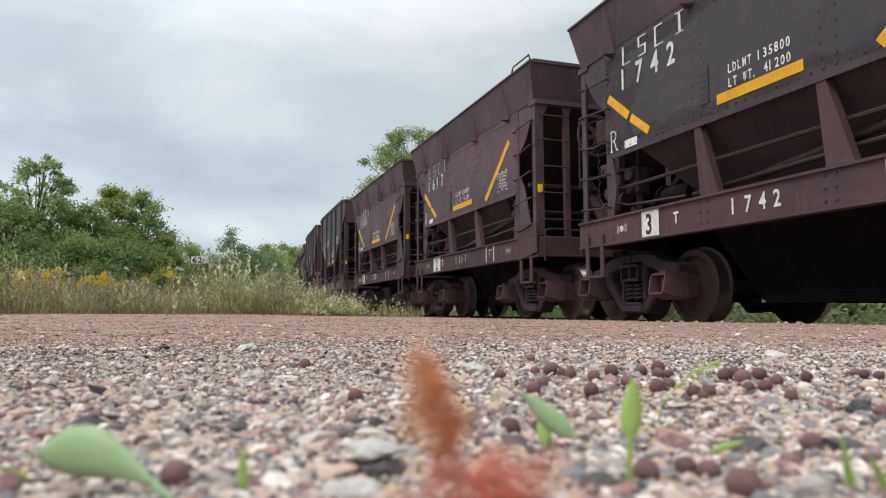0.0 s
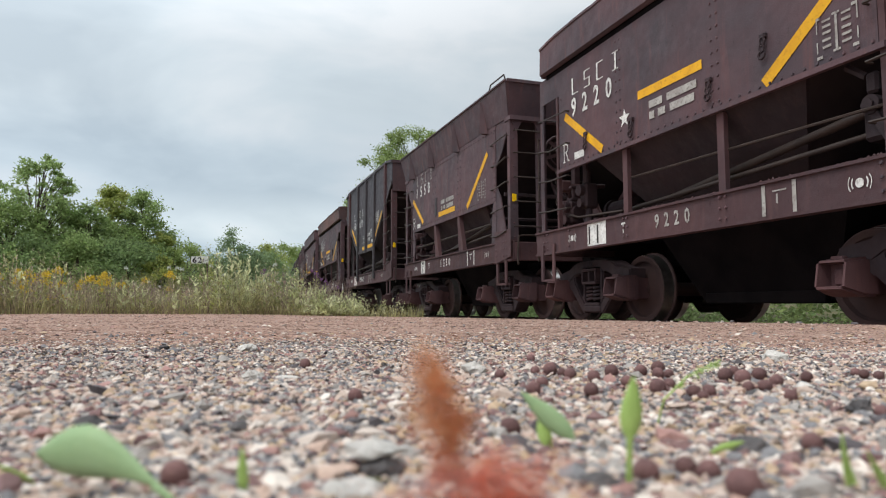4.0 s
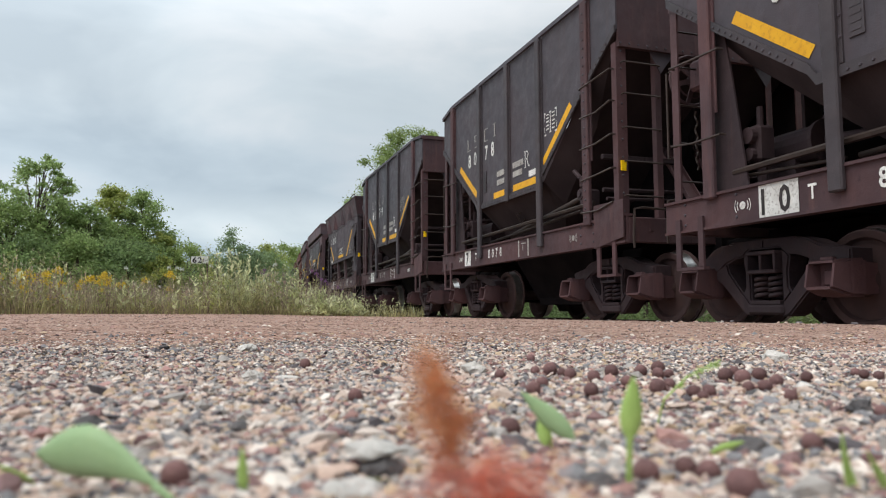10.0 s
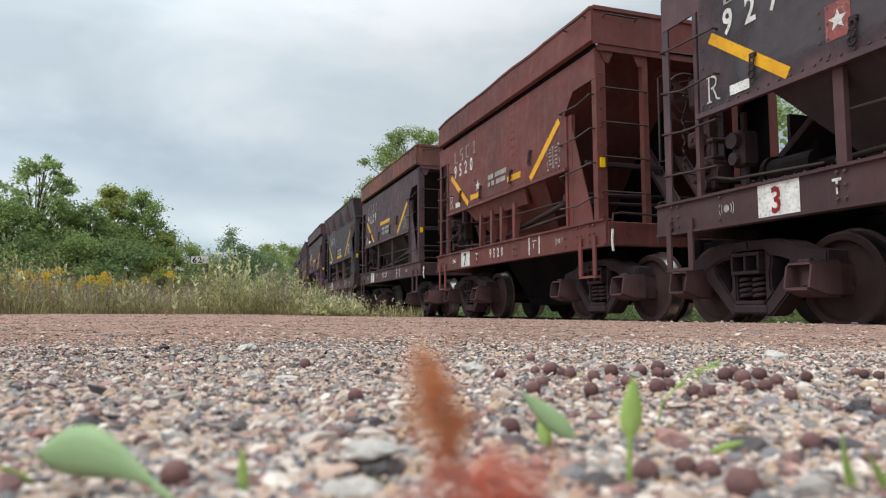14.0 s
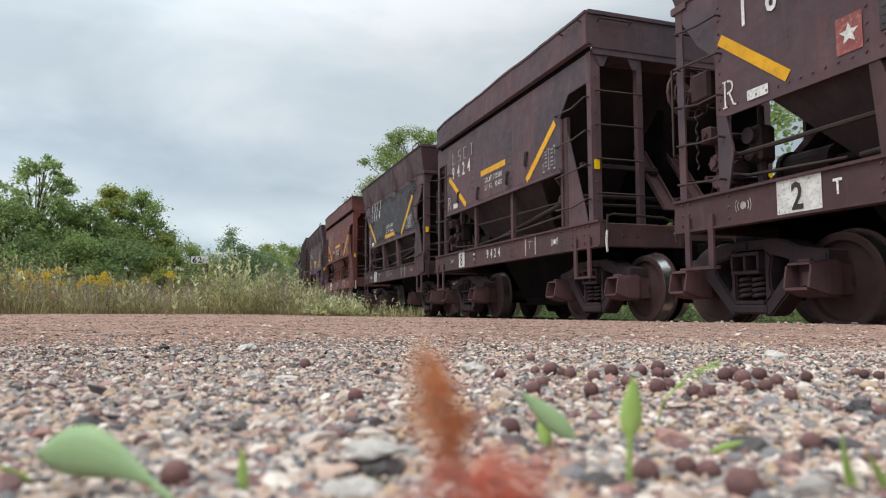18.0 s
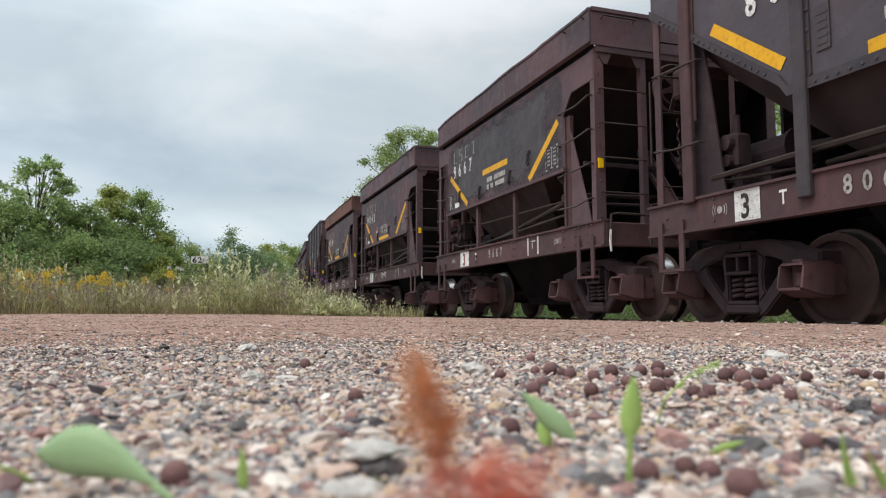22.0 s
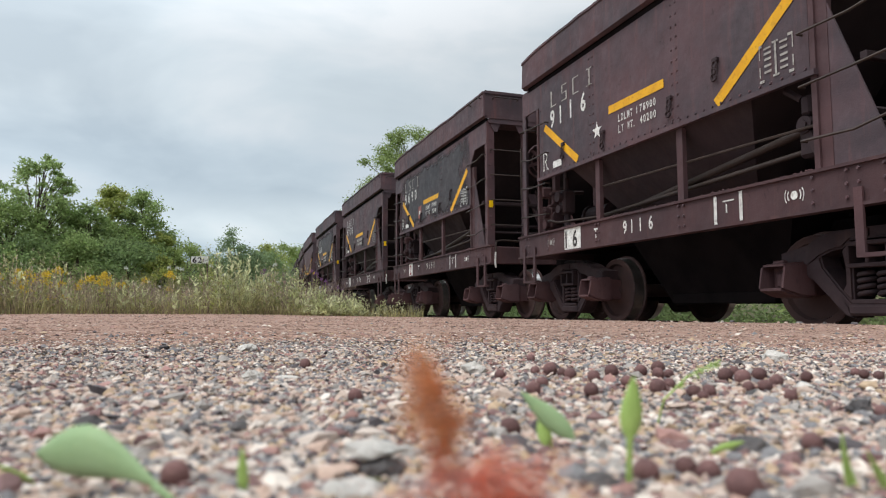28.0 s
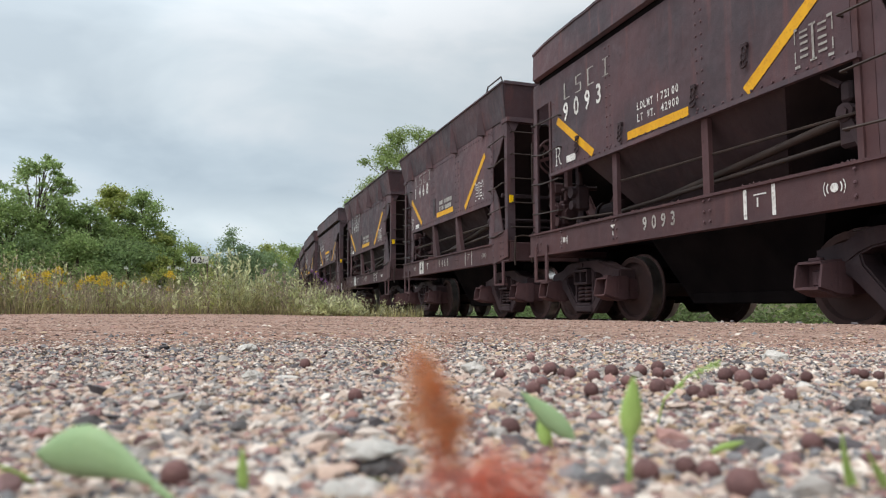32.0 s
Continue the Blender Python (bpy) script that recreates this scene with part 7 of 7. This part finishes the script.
def flower_plant(name, head_mat, kind, seed, label):
    """A single wild flower: stem, leaves and flower head as parts of one plant."""
    rng = np.random.default_rng(seed)
    root = new(name)
    tagged(root, label, "wildflower", name.replace("_", " ") + " plants")
    bm = bm_new()
    tube(bm, [(0, 0, -0.03), (0.02, 0.01, 0.4), (0.05, 0.02, 0.82)], 0.006, 5)
    part("stem", bm, M_WEED, root)
    k = 26
    c = np.stack([rng.normal(0, 0.05, k), rng.normal(0, 0.05, k), rng.uniform(0.12, 0.72, k)], 1)
    v, f = leaf_quads(rng, c, 0.09, 0.25, -0.2)
    raw_part("leaves", v.tolist(), f.tolist(), [M_WEED], root)
    if kind == "plume":
        c = np.concatenate([np.stack([0.05 + t * 0.16 * np.cos(a) + rng.normal(0, 0.016, 22), 0.02 + t * 0.16 * np.sin(a) + rng.normal(0, 0.016, 22), 0.74 + 0.12 * (1 - t) + rng.normal(0, 0.02, 22) + 0.10 * rng.random()], 1)
                            for a in np.arange(0, 6.28, 0.9) for t in (rng.uniform(0.1, 0.35), rng.uniform(0.35, 0.8))])
        v, f = leaf_quads(rng, c, 0.028, 0.8)
    elif kind == "umbel":
        a, r = rng.uniform(0, math.tau, 170), 0.034 * np.sqrt(rng.random(170))
        v, f = leaf_quads(rng, np.stack([0.05 + r * np.cos(a), 0.02 + r * np.sin(a), 0.83 - 0.5 * r + rng.normal(0, 0.013, 170)], 1), 0.012, 0.9)
    else:
        c = np.concatenate([np.array((0.05 + dx, 0.02 + dy, 0.82 + dz)) + rng.normal(0, 0.018, (40, 3)) for dx, dy, dz in ((0, 0, 0), (0.09, 0.03, -0.05), (-0.07, 0.06, 0.05))])
        v, f = leaf_quads(rng, c, 0.03, 0.5)
    tagged(raw_part("flower_head", v.tolist(), f.tolist(), [head_mat], root), kind="stuff")
    return root


def build_flowers():
    rnd = random.Random(17)
    g = flower_plant("goldenrod", M_GOLD, "plume", 1, "tall goldenrod with bright yellow flower plumes")
    l = flower_plant("wild_carrot", M_LACE, "umbel", 2, "wild carrot with a flat white flower head")
    p = flower_plant("thistle", M_THISTLE, "tuft", 3, "thistle-like weed with purple flower tufts")
    first = {id(g): True, id(l): True, id(p): True}

    def put(ob, az, d, h):
        x, y = polar(az, d)
        m = pose(x, y, ground_z(x, y), 0, 0, rnd.uniform(0, 360))
        k = h / 0.85
        if first.pop(id(ob), None):
            ob.matrix_basis = m @ Matrix.Scale(k, 4)
        else:
            c = copy_thing(ob, m)
            c.scale = (k, k, k)

    for i in range(46):
        az = -16.5 + 8.0 * rnd.random() ** 1.2 if i < 38 else rnd.uniform(-9, -4.5)
        put(g, az, rnd.uniform(11.4, 13.0), rnd.uniform(0.22, 0.64))
    for i in range(18):
        put(l, rnd.uniform(-9.5, 7.5), rnd.uniform(11.3, 13.5), rnd.uniform(0.45, 0.9))
    for az, d, h in ((6.9, 12.4, 0.78), (7.6, 12.0, 0.62), (2.5, 13.0, 0.8), (8.6, 12.1, 0.5)):
        put(p, az, d, h)


build_flowers()


# ---- milepost sign ----
def build_sign():
    x, y = polar(-2.2, 18.0)
    root = new("milepost_sign")
    root.matrix_basis = pose(x, y, ground_z(x, y) + 0.02, 0, 0, 4) @ Matrix.Scale(0.74, 4)
    tagged(root, "small white railway milepost sign on a thin post", "sign")
    bm = bm_new()
    box(bm, 0.20, 0.25, -0.02, 0.02, -0.2, 1.75)
    part("post", bm, M_BARK, root)
    bm = bm_new()
    box(bm, -0.28, 0.27, -0.035, -0.021, 1.62, 1.86, 0.004)
    panel = part("panel", bm, material("sign_white", (0.75, 0.75, 0.72), (0.66, 0.66, 0.62), 0.6, 0, 5, 4, 0), root, "white sign panel")
    vs, fs = [], []
    lettering(vs, fs, "62", 0.0, 0.0, 0.19, 0.0, squeeze=1.1)
    vs = [(-0.24 - b, -0.039, 1.645 + c) for a, b, c in vs]
    raw_part("numerals", vs, fs, [M_NUMBER_BLACK], panel)
    vs, fs = [], []
    for x0, x1, z0, z1 in ((0.10, 0.13, 1.66, 1.82), (0.16, 0.24, 1.70, 1.73)):
        b = len(vs)
        vs += [(x0, -0.039, z0), (x1, -0.039, z0), (x1, -0.039, z1), (x0, -0.039, z1)]
        fs.append((b, b + 1, b + 2, b + 3))
    raw_part("marks", vs, fs, [M_FAINT], panel)


build_sign()


# ---- pellets, pebbles and small plants right before the lens ----
M_PELLET = material("taconite_pellet", (0.17, 0.088, 0.082), (0.125, 0.068, 0.066), 0.75, 0, 90.0, 5, 0.12, 420, (0.23, 0.13, 0.12), 0, 0.3)
M_PALE = material("pale_pebble", (0.70, 0.64, 0.59), (0.50, 0.46, 0.42), 0.8, 0, 60.0, 6, 0.5, 240, (0.62, 0.60, 0.56), 0, 0.15)
M_SLATE = material("dark_stone", (0.105, 0.092, 0.09), (0.07, 0.066, 0.068), 0.8, 0, 60.0, 6, 0.4, 240, (0.16, 0.13, 0.12), 0, 0.15)
# x and y in metres, radius in millimetres
PELLETS = [(0.076, 0.740, 6.2), (0.076, 0.437, 5.1), (0.262, 0.565, 4.6), (0.273, 0.557, 6.6), (0.275, 0.538, 4.6), (0.276, 0.525, 5.3), (0.342, 0.748, 5.2), (0.202, 0.440, 5.5),
           (0.227, 0.477, 4.7), (0.319, 0.530, 6.6), (0.286, 0.503, 5.6), (0.2425, 0.431, 5.6), (0.356, 0.541, 6.0), (0.392, 0.567, 6.8), (0.358, 0.518, 5.7), (0.374, 0.525, 4.6),
           (0.299, 0.474, 5.4), (0.301, 0.437, 6.5), (0.326, 0.458, 4.9), (0.312, 0.410, 5.6), (0.327, 0.413, 5.3), (0.308, 0.3955, 4.2), (0.409, 0.494, 6.8), (0.449, 0.530, 5.3)]
PELLETS_NEAR = [(0.409, 0.473, 6.9), (0.4405, 0.489, 6.6), (0.420, 0.448, 5.5), (0.385, 0.422, 5.5), (0.372, 0.425, 4.8), (0.540, 0.481, 4.6), (0.533, 0.466, 4.6), (0.532, 0.451, 4.6),
                (0.360, 0.372, 4.6), (0.467, 0.464, 5.2), (0.128, 0.307, 5.2), (-0.037, 0.326, 3.6), (-0.0186, 0.255, 5.2), (0.140, 0.213, 4.8), (0.159, 0.216, 4.2), (0.1625, 0.208, 4.4),
                (0.156, 0.183, 6.2), (0.238, 0.236, 4.6), (0.231, 0.2025, 3.4), (0.355, 0.301, 4.2), (0.218, 0.5405, 5.0)]


def ball(seed, r, squash=1.0, rough=0.08, sub=2):
    bm = bm_new()
    bmesh.ops.create_icosphere(bm, subdivisions=sub, radius=r)
    for v in bm.verts:
        k = 1 + rough * noise.noise(v.co * (1.3 / r) + Vector((seed, 0, 0))) + rough * 0.5 * noise.noise(v.co * (3.5 / r) + Vector((0, seed, 0)))
        v.co = Vector((v.co.x * k, v.co.y * k, v.co.z * k * squash))
    return bm


def build_pellets():
    shapes = []
    for i in range(6):
        ob = part("ore_pellet", ball(i * 3.7, 0.0056, 0.96, 0.07), M_PELLET, smooth=True)
        shapes.append(tagged(ob, "dark red-brown round iron ore pellet on gravel", "ore pellet", "ore pellets on the gravel"))
    rnd = random.Random(3)
    rows = PELLETS + PELLETS_NEAR
    used = set()
    for i, (x, y, r) in enumerate(rows):
        k = i % 6
        m = pose(x, y, ground_z(x, y) + r * 0.00080, rnd.uniform(0, 360), rnd.uniform(0, 360), rnd.uniform(0, 360))
        s = r / 5.6
        if k in used:
            c = copy_thing(shapes[k], m)
        else:
            used.add(k)
            c = shapes[k]
            c.matrix_basis = m
        c.scale = (s, s, s)
    # pale flat pebbles
    pale, dark = M_PALE, M_SLATE
    rows = [(0.0500, 0.2510, 0.0118, 0.24, 0.0070, pale, "flat pale grey slab resting on a dark stone"), (0.0515, 0.2440, 0.0092, 0.55, 0.0, dark, "dark stone under a pale slab"),
            (0.0199, 0.6239, 0.0095, 0.55, 0.0, pale, "flat grey-white pebble among the gravel"), (0.0483, 0.6160, 0.0115, 0.22, 0.0, pale, "thin flat white pebble among the gravel"),
            (0.6214, 0.6643, 0.0140, 0.6, 0.0, pale, "white angular stone among the gravel"), (0.2191, 0.6068, 0.0115, 0.6, 0.0, pale, "greenish grey angular stone among the gravel"),
            (0.0370, 0.2199, 0.0095, 0.4, 0.0, pale, "small pale pebble lying on the gravel"), (0.0256, 1.0333, 0.0135, 0.5, 0.0, pale, "pale flat stone among the gravel"),
            (0.4215, 0.4210, 0.0064, 0.6, 0.0, pale, "small white pebble among ore pellets"), (0.8112, 1.3580, 0.0095, 0.45, 0.0, pale, "pale pebble at the edge of the dirt"),
            (-0.0713, 0.3912, 0.0080, 0.42, 0.0, dark, "dark slate stone among the gravel"), (0.0029, 0.3540, 0.0062, 0.5, 0.0, dark, "dark slate pebble among the gravel"),
            (0.2098, 0.2405, 0.0095, 0.45, 0.0, dark, "dark brown flat stone among the gravel"), (0.1172, 0.2066, 0.0060, 0.7, 0.0, dark, "blue-grey rounded pebble lying on gravel"),
            (0.3596, 0.3182, 0.0068, 0.8, 0.0, dark, "dark brown rough stone among the gravel"), (0.3588, 0.4046, 0.0062, 0.5, 0.0, dark, "flat dark stone beside ore pellets"),
            (-0.0942, 1.0979, 0.0085, 0.6, 0.0, dark, "dark stone at the far edge of the gravel")]
    for i, (x, y, w, h, up, mat, label) in enumerate(rows):
        ob = part("pebble", ball(20 + i * 1.9, w, h, 0.45, 2), mat, smooth=False)
        tagged(ob, label, "stone")
        ob.matrix_basis = pose(x, y, ground_z(x, y) + w * h * 0.5 + up, 6 * math.sin(i), 5 * math.cos(i), 47 * i)


build_pellets()


def blade(bm, base, tip, width, bow, thick=0.0004, n=8, cup=0.25, shape=1.0):
    """A leaf from base to tip: a cupped, pointed blade with a midrib fold and real thickness."""
    base, tip = Vector(base), Vector(tip)
    d = tip - base
    side = d.cross(Vector((math.sin(YAW), math.cos(YAW), 0.0))).normalized()
    face = side.cross(d).normalized()
    rows = []
    for i in range(n + 1):
        t = i / n
        c = base + d * t + Vector((0, 0, bow * math.sin(math.pi * t)))
        w = width * max(0.06, math.sin(math.pi * (t ** shape) * 0.96 + 0.04)) * 0.5
        rows.append([c - side * w, c - side * w * 0.5 - face * w * cup, c - face * w * cup * 1.25, c + side * w * 0.5 - face * w * cup, c + side * w])
    top = [[bm.verts.new(p) for p in r] for r in rows]
    bot = [[bm.verts.new(p + face * thick) for p in r] for r in rows]
    for a, b in zip(top, top[1:]):
        for k in range(4):
            bm.faces.new((a[k], a[k + 1], b[k + 1], b[k]))
    for a, b in zip(bot, bot[1:]):
        for k in range(4):
            bm.faces.new((a[k], b[k], b[k + 1], a[k + 1]))
    for a, b, c, e in zip(top, top[1:], bot, bot[1:]):
        bm.faces.new((a[0], b[0], e[0], c[0]))
        bm.faces.new((a[4], c[4], e[4], b[4]))
    return bm


SWAY = []


def ray_point(dx, dy, d):
    """A point d metres from the lens, dx and dy (tangents) right of and above its axis."""
    m = CAMERA_POSE
    return m @ (Vector((dx, dy, -1.0)) * d)


def at_view(px, py, d):
    return ray_point((px - 784) / 1200.0, (441 - py) / 1200.0, d)


def seedling(name, label, x, y):
    root = new(name)
    root.location = (x, y, ground_z(x, y) - 0.002)
    tagged(root, label, "small plant")
    return root


def local(root, p):
    return p - root.location


def build_sprouts():
    # broad leaf lying out over the gravel
    r = seedling("plantain_seedling", "small plant with one broad green leaf over the gravel", -0.0188, 0.2355)
    bm = bm_new()
    blade(bm, local(r, at_view(296, 874, 0.205)), local(r, at_view(64, 803, 0.222)), 0.0168, 0.0058, shape=1.5)
    part("leaf", bm, M_PLANTAIN, r, smooth=True)
    bm = bm_new()
    tube(bm, [(0, 0, 0), local(r, at_view(300, 880, 0.205)), local(r, at_view(270, 860, 0.206))], 0.0011, 6)
    part("stalk", bm, M_PLANTAIN, r)
    r = seedling("grass_sprout", "short green grass blade among gravel", 0.0034, 0.2354)
    bm = bm_new()
    blade(bm, (0, 0, 0), local(r, at_view(428, 790, 0.221)), 0.0036, 0.0, shape=0.8)
    part("leaf", bm, M_SPROUT, r, smooth=True)
    r = seedling("grass_sprout", "short green grass blade among gravel", -0.063, 0.275)
    bm = bm_new()
    blade(bm, (0, 0, 0), local(r, at_view(-6, 822, 0.23)), 0.0030, 0.0)
    part("leaf", bm, M_SPROUT, r, smooth=True)
    r = seedling("arrow_leaf_seedling", "seedling with arrow-shaped green leaves", 0.1311, 0.2702)
    bm = bm_new()
    blade(bm, local(r, at_view(1018, 778, 0.285)), local(r, at_view(922, 694, 0.29)), 0.0088, 0.0, shape=0.75)
    part("leaf", bm, M_PLANTAIN, r, smooth=True)
    bm = bm_new()
    blade(bm, local(r, at_view(966, 792, 0.286)), local(r, at_view(958, 728, 0.29)), 0.0060, 0.0, shape=0.8)
    part("leaf", bm, M_SPROUT, r, smooth=True)
    bm = bm_new()
    tube(bm, [(0, 0, 0), local(r, at_view(974, 770, 0.287))], 0.0007, 5)
    part("stalk", bm, M_SPROUT, r)
    r = seedling("upright_seedling", "seedling with one upright bright green leaf", 0.1303, 0.2094)
    bm = bm_new()
    blade(bm, local(r, at_view(1114, 782, 0.233)), local(r, at_view(1122, 666, 0.236)), 0.0078, 0.0, shape=0.72)
    part("leaf", bm, M_SPROUT, r, smooth=True)
    bm = bm_new()
    tube(bm, [(0, 0, 0), local(r, at_view(1115, 772, 0.233))], 0.0011, 6)
    part("stalk", bm, M_SPROUT, r)
    r = seedling("grass_stalk", "thin leaning green grass seed stalk", 0.214, 0.3144)
    bm = bm_new()
    tube(bm, [(0, 0, 0), local(r, at_view(1175, 708, 0.35)), local(r, at_view(1215, 668, 0.35)), local(r, at_view(1275, 638, 0.35))], 0.0006, 5)
    part("stalk", bm, M_SPROUT, r)
    rng = np.random.default_rng(4)
    t = rng.random(24)[:, None]
    a, b = np.array(local(r, at_view(1195, 690, 0.35))), np.array(local(r, at_view(1268, 642, 0.35)))
    v, f = leaf_quads(rng, a + (b - a) * t + rng.normal(0, 0.0011, (24, 3)), 0.0038, 0.4)
    raw_part("seed_head", v.tolist(), f.tolist(), [M_SPROUT], r)
    for x, y, px, py, d, w in ((0.2006, 0.183, 1510, 762, 0.228, 0.0022), (0.21, 0.176, 1556, 795, 0.22, 0.0022)):
        r = seedling("grass_sprout", "tuft of small thin green blades among gravel", x, y)
        tip = local(r, at_view(px, py, d))
        for k in range(3):
            bm = bm_new()
            blade(bm, (0.0015 * (k - 1), 0, 0), tip * (1 - 0.22 * k) + Vector((0.005 * (k - 1), 0.004 * k, 0)), w, 0.0, shape=0.85)
            part("leaf", bm, M_SPROUT, r, smooth=True)
    r = seedling("grass_sprout", "small light green leaves beside a dark stone", 0.1962, 0.2395)
    for a, b in (((1258, 800), (1318, 782)),):
        bm = bm_new()
        blade(bm, local(r, at_view(*a, 0.28)), local(r, at_view(*b, 0.28)), 0.0034, 0.0, shape=0.85)
        part("leaf", bm, M_SPROUT, r, smooth=True)
    bm = bm_new()
    tube(bm, [(0, 0, 0), local(r, at_view(1260, 801, 0.28))], 0.0005, 5)
    part("stalk", bm, M_SPROUT, r)
    r = seedling("grass_sprout", "dark green blade lying on gravel", 0.0394, 0.2310)
    bm = bm_new()
    blade(bm, local(r, at_view(548, 868, 0.225)), local(r, at_view(692, 850, 0.228)), 0.0044, 0.0, shape=1.3)
    part("leaf", bm, M_WEED, r, smooth=True)
    bm = bm_new()
    tube(bm, [(0, 0, 0), local(r, at_view(550, 868, 0.225))], 0.0005, 5)
    part("stalk", bm, M_WEED, r)
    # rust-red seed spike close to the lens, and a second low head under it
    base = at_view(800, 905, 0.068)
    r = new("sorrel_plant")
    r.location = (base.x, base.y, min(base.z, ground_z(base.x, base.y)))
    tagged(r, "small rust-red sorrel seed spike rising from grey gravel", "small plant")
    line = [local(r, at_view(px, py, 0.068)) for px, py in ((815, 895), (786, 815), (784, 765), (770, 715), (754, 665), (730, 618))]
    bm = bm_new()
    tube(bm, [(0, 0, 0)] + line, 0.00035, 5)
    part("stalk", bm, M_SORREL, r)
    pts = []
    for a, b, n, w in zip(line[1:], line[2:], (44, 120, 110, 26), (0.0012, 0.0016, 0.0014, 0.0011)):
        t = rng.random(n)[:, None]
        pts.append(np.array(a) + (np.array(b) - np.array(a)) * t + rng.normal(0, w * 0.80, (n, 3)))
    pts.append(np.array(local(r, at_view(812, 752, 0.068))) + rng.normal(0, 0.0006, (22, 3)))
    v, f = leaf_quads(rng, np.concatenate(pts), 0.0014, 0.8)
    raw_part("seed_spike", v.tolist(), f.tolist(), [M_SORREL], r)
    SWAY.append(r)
    base = at_view(850, 985, 0.066)
    r = new("sorrel_plant")
    r.location = (base.x, base.y, min(base.z, ground_z(base.x, base.y)))
    tagged(r, "low pinkish red sorrel seed head on grey gravel", "small plant")
    c = np.array(local(r, at_view(858, 876, 0.066)))
    sidev = np.array((math.cos(YAW), -math.sin(YAW), 0.0))
    pts = [c + sidev * rng.normal(0, 0.0036, (190, 1)) + rng.normal(0, 1, (190, 3)) * (0.0012, 0.0012, 0.0018)]
    v, f = leaf_quads(rng, np.concatenate(pts), 0.002, 0.8)
    raw_part("seed_spike", v.tolist(), f.tolist(), [M_SORREL_PINK], r)
    bm = bm_new()
    tube(bm, [(0, 0, 0), c.tolist()], 0.0004, 5)
    part("stalk", bm, M_SORREL_PINK, r)


build_sprouts()


motions()
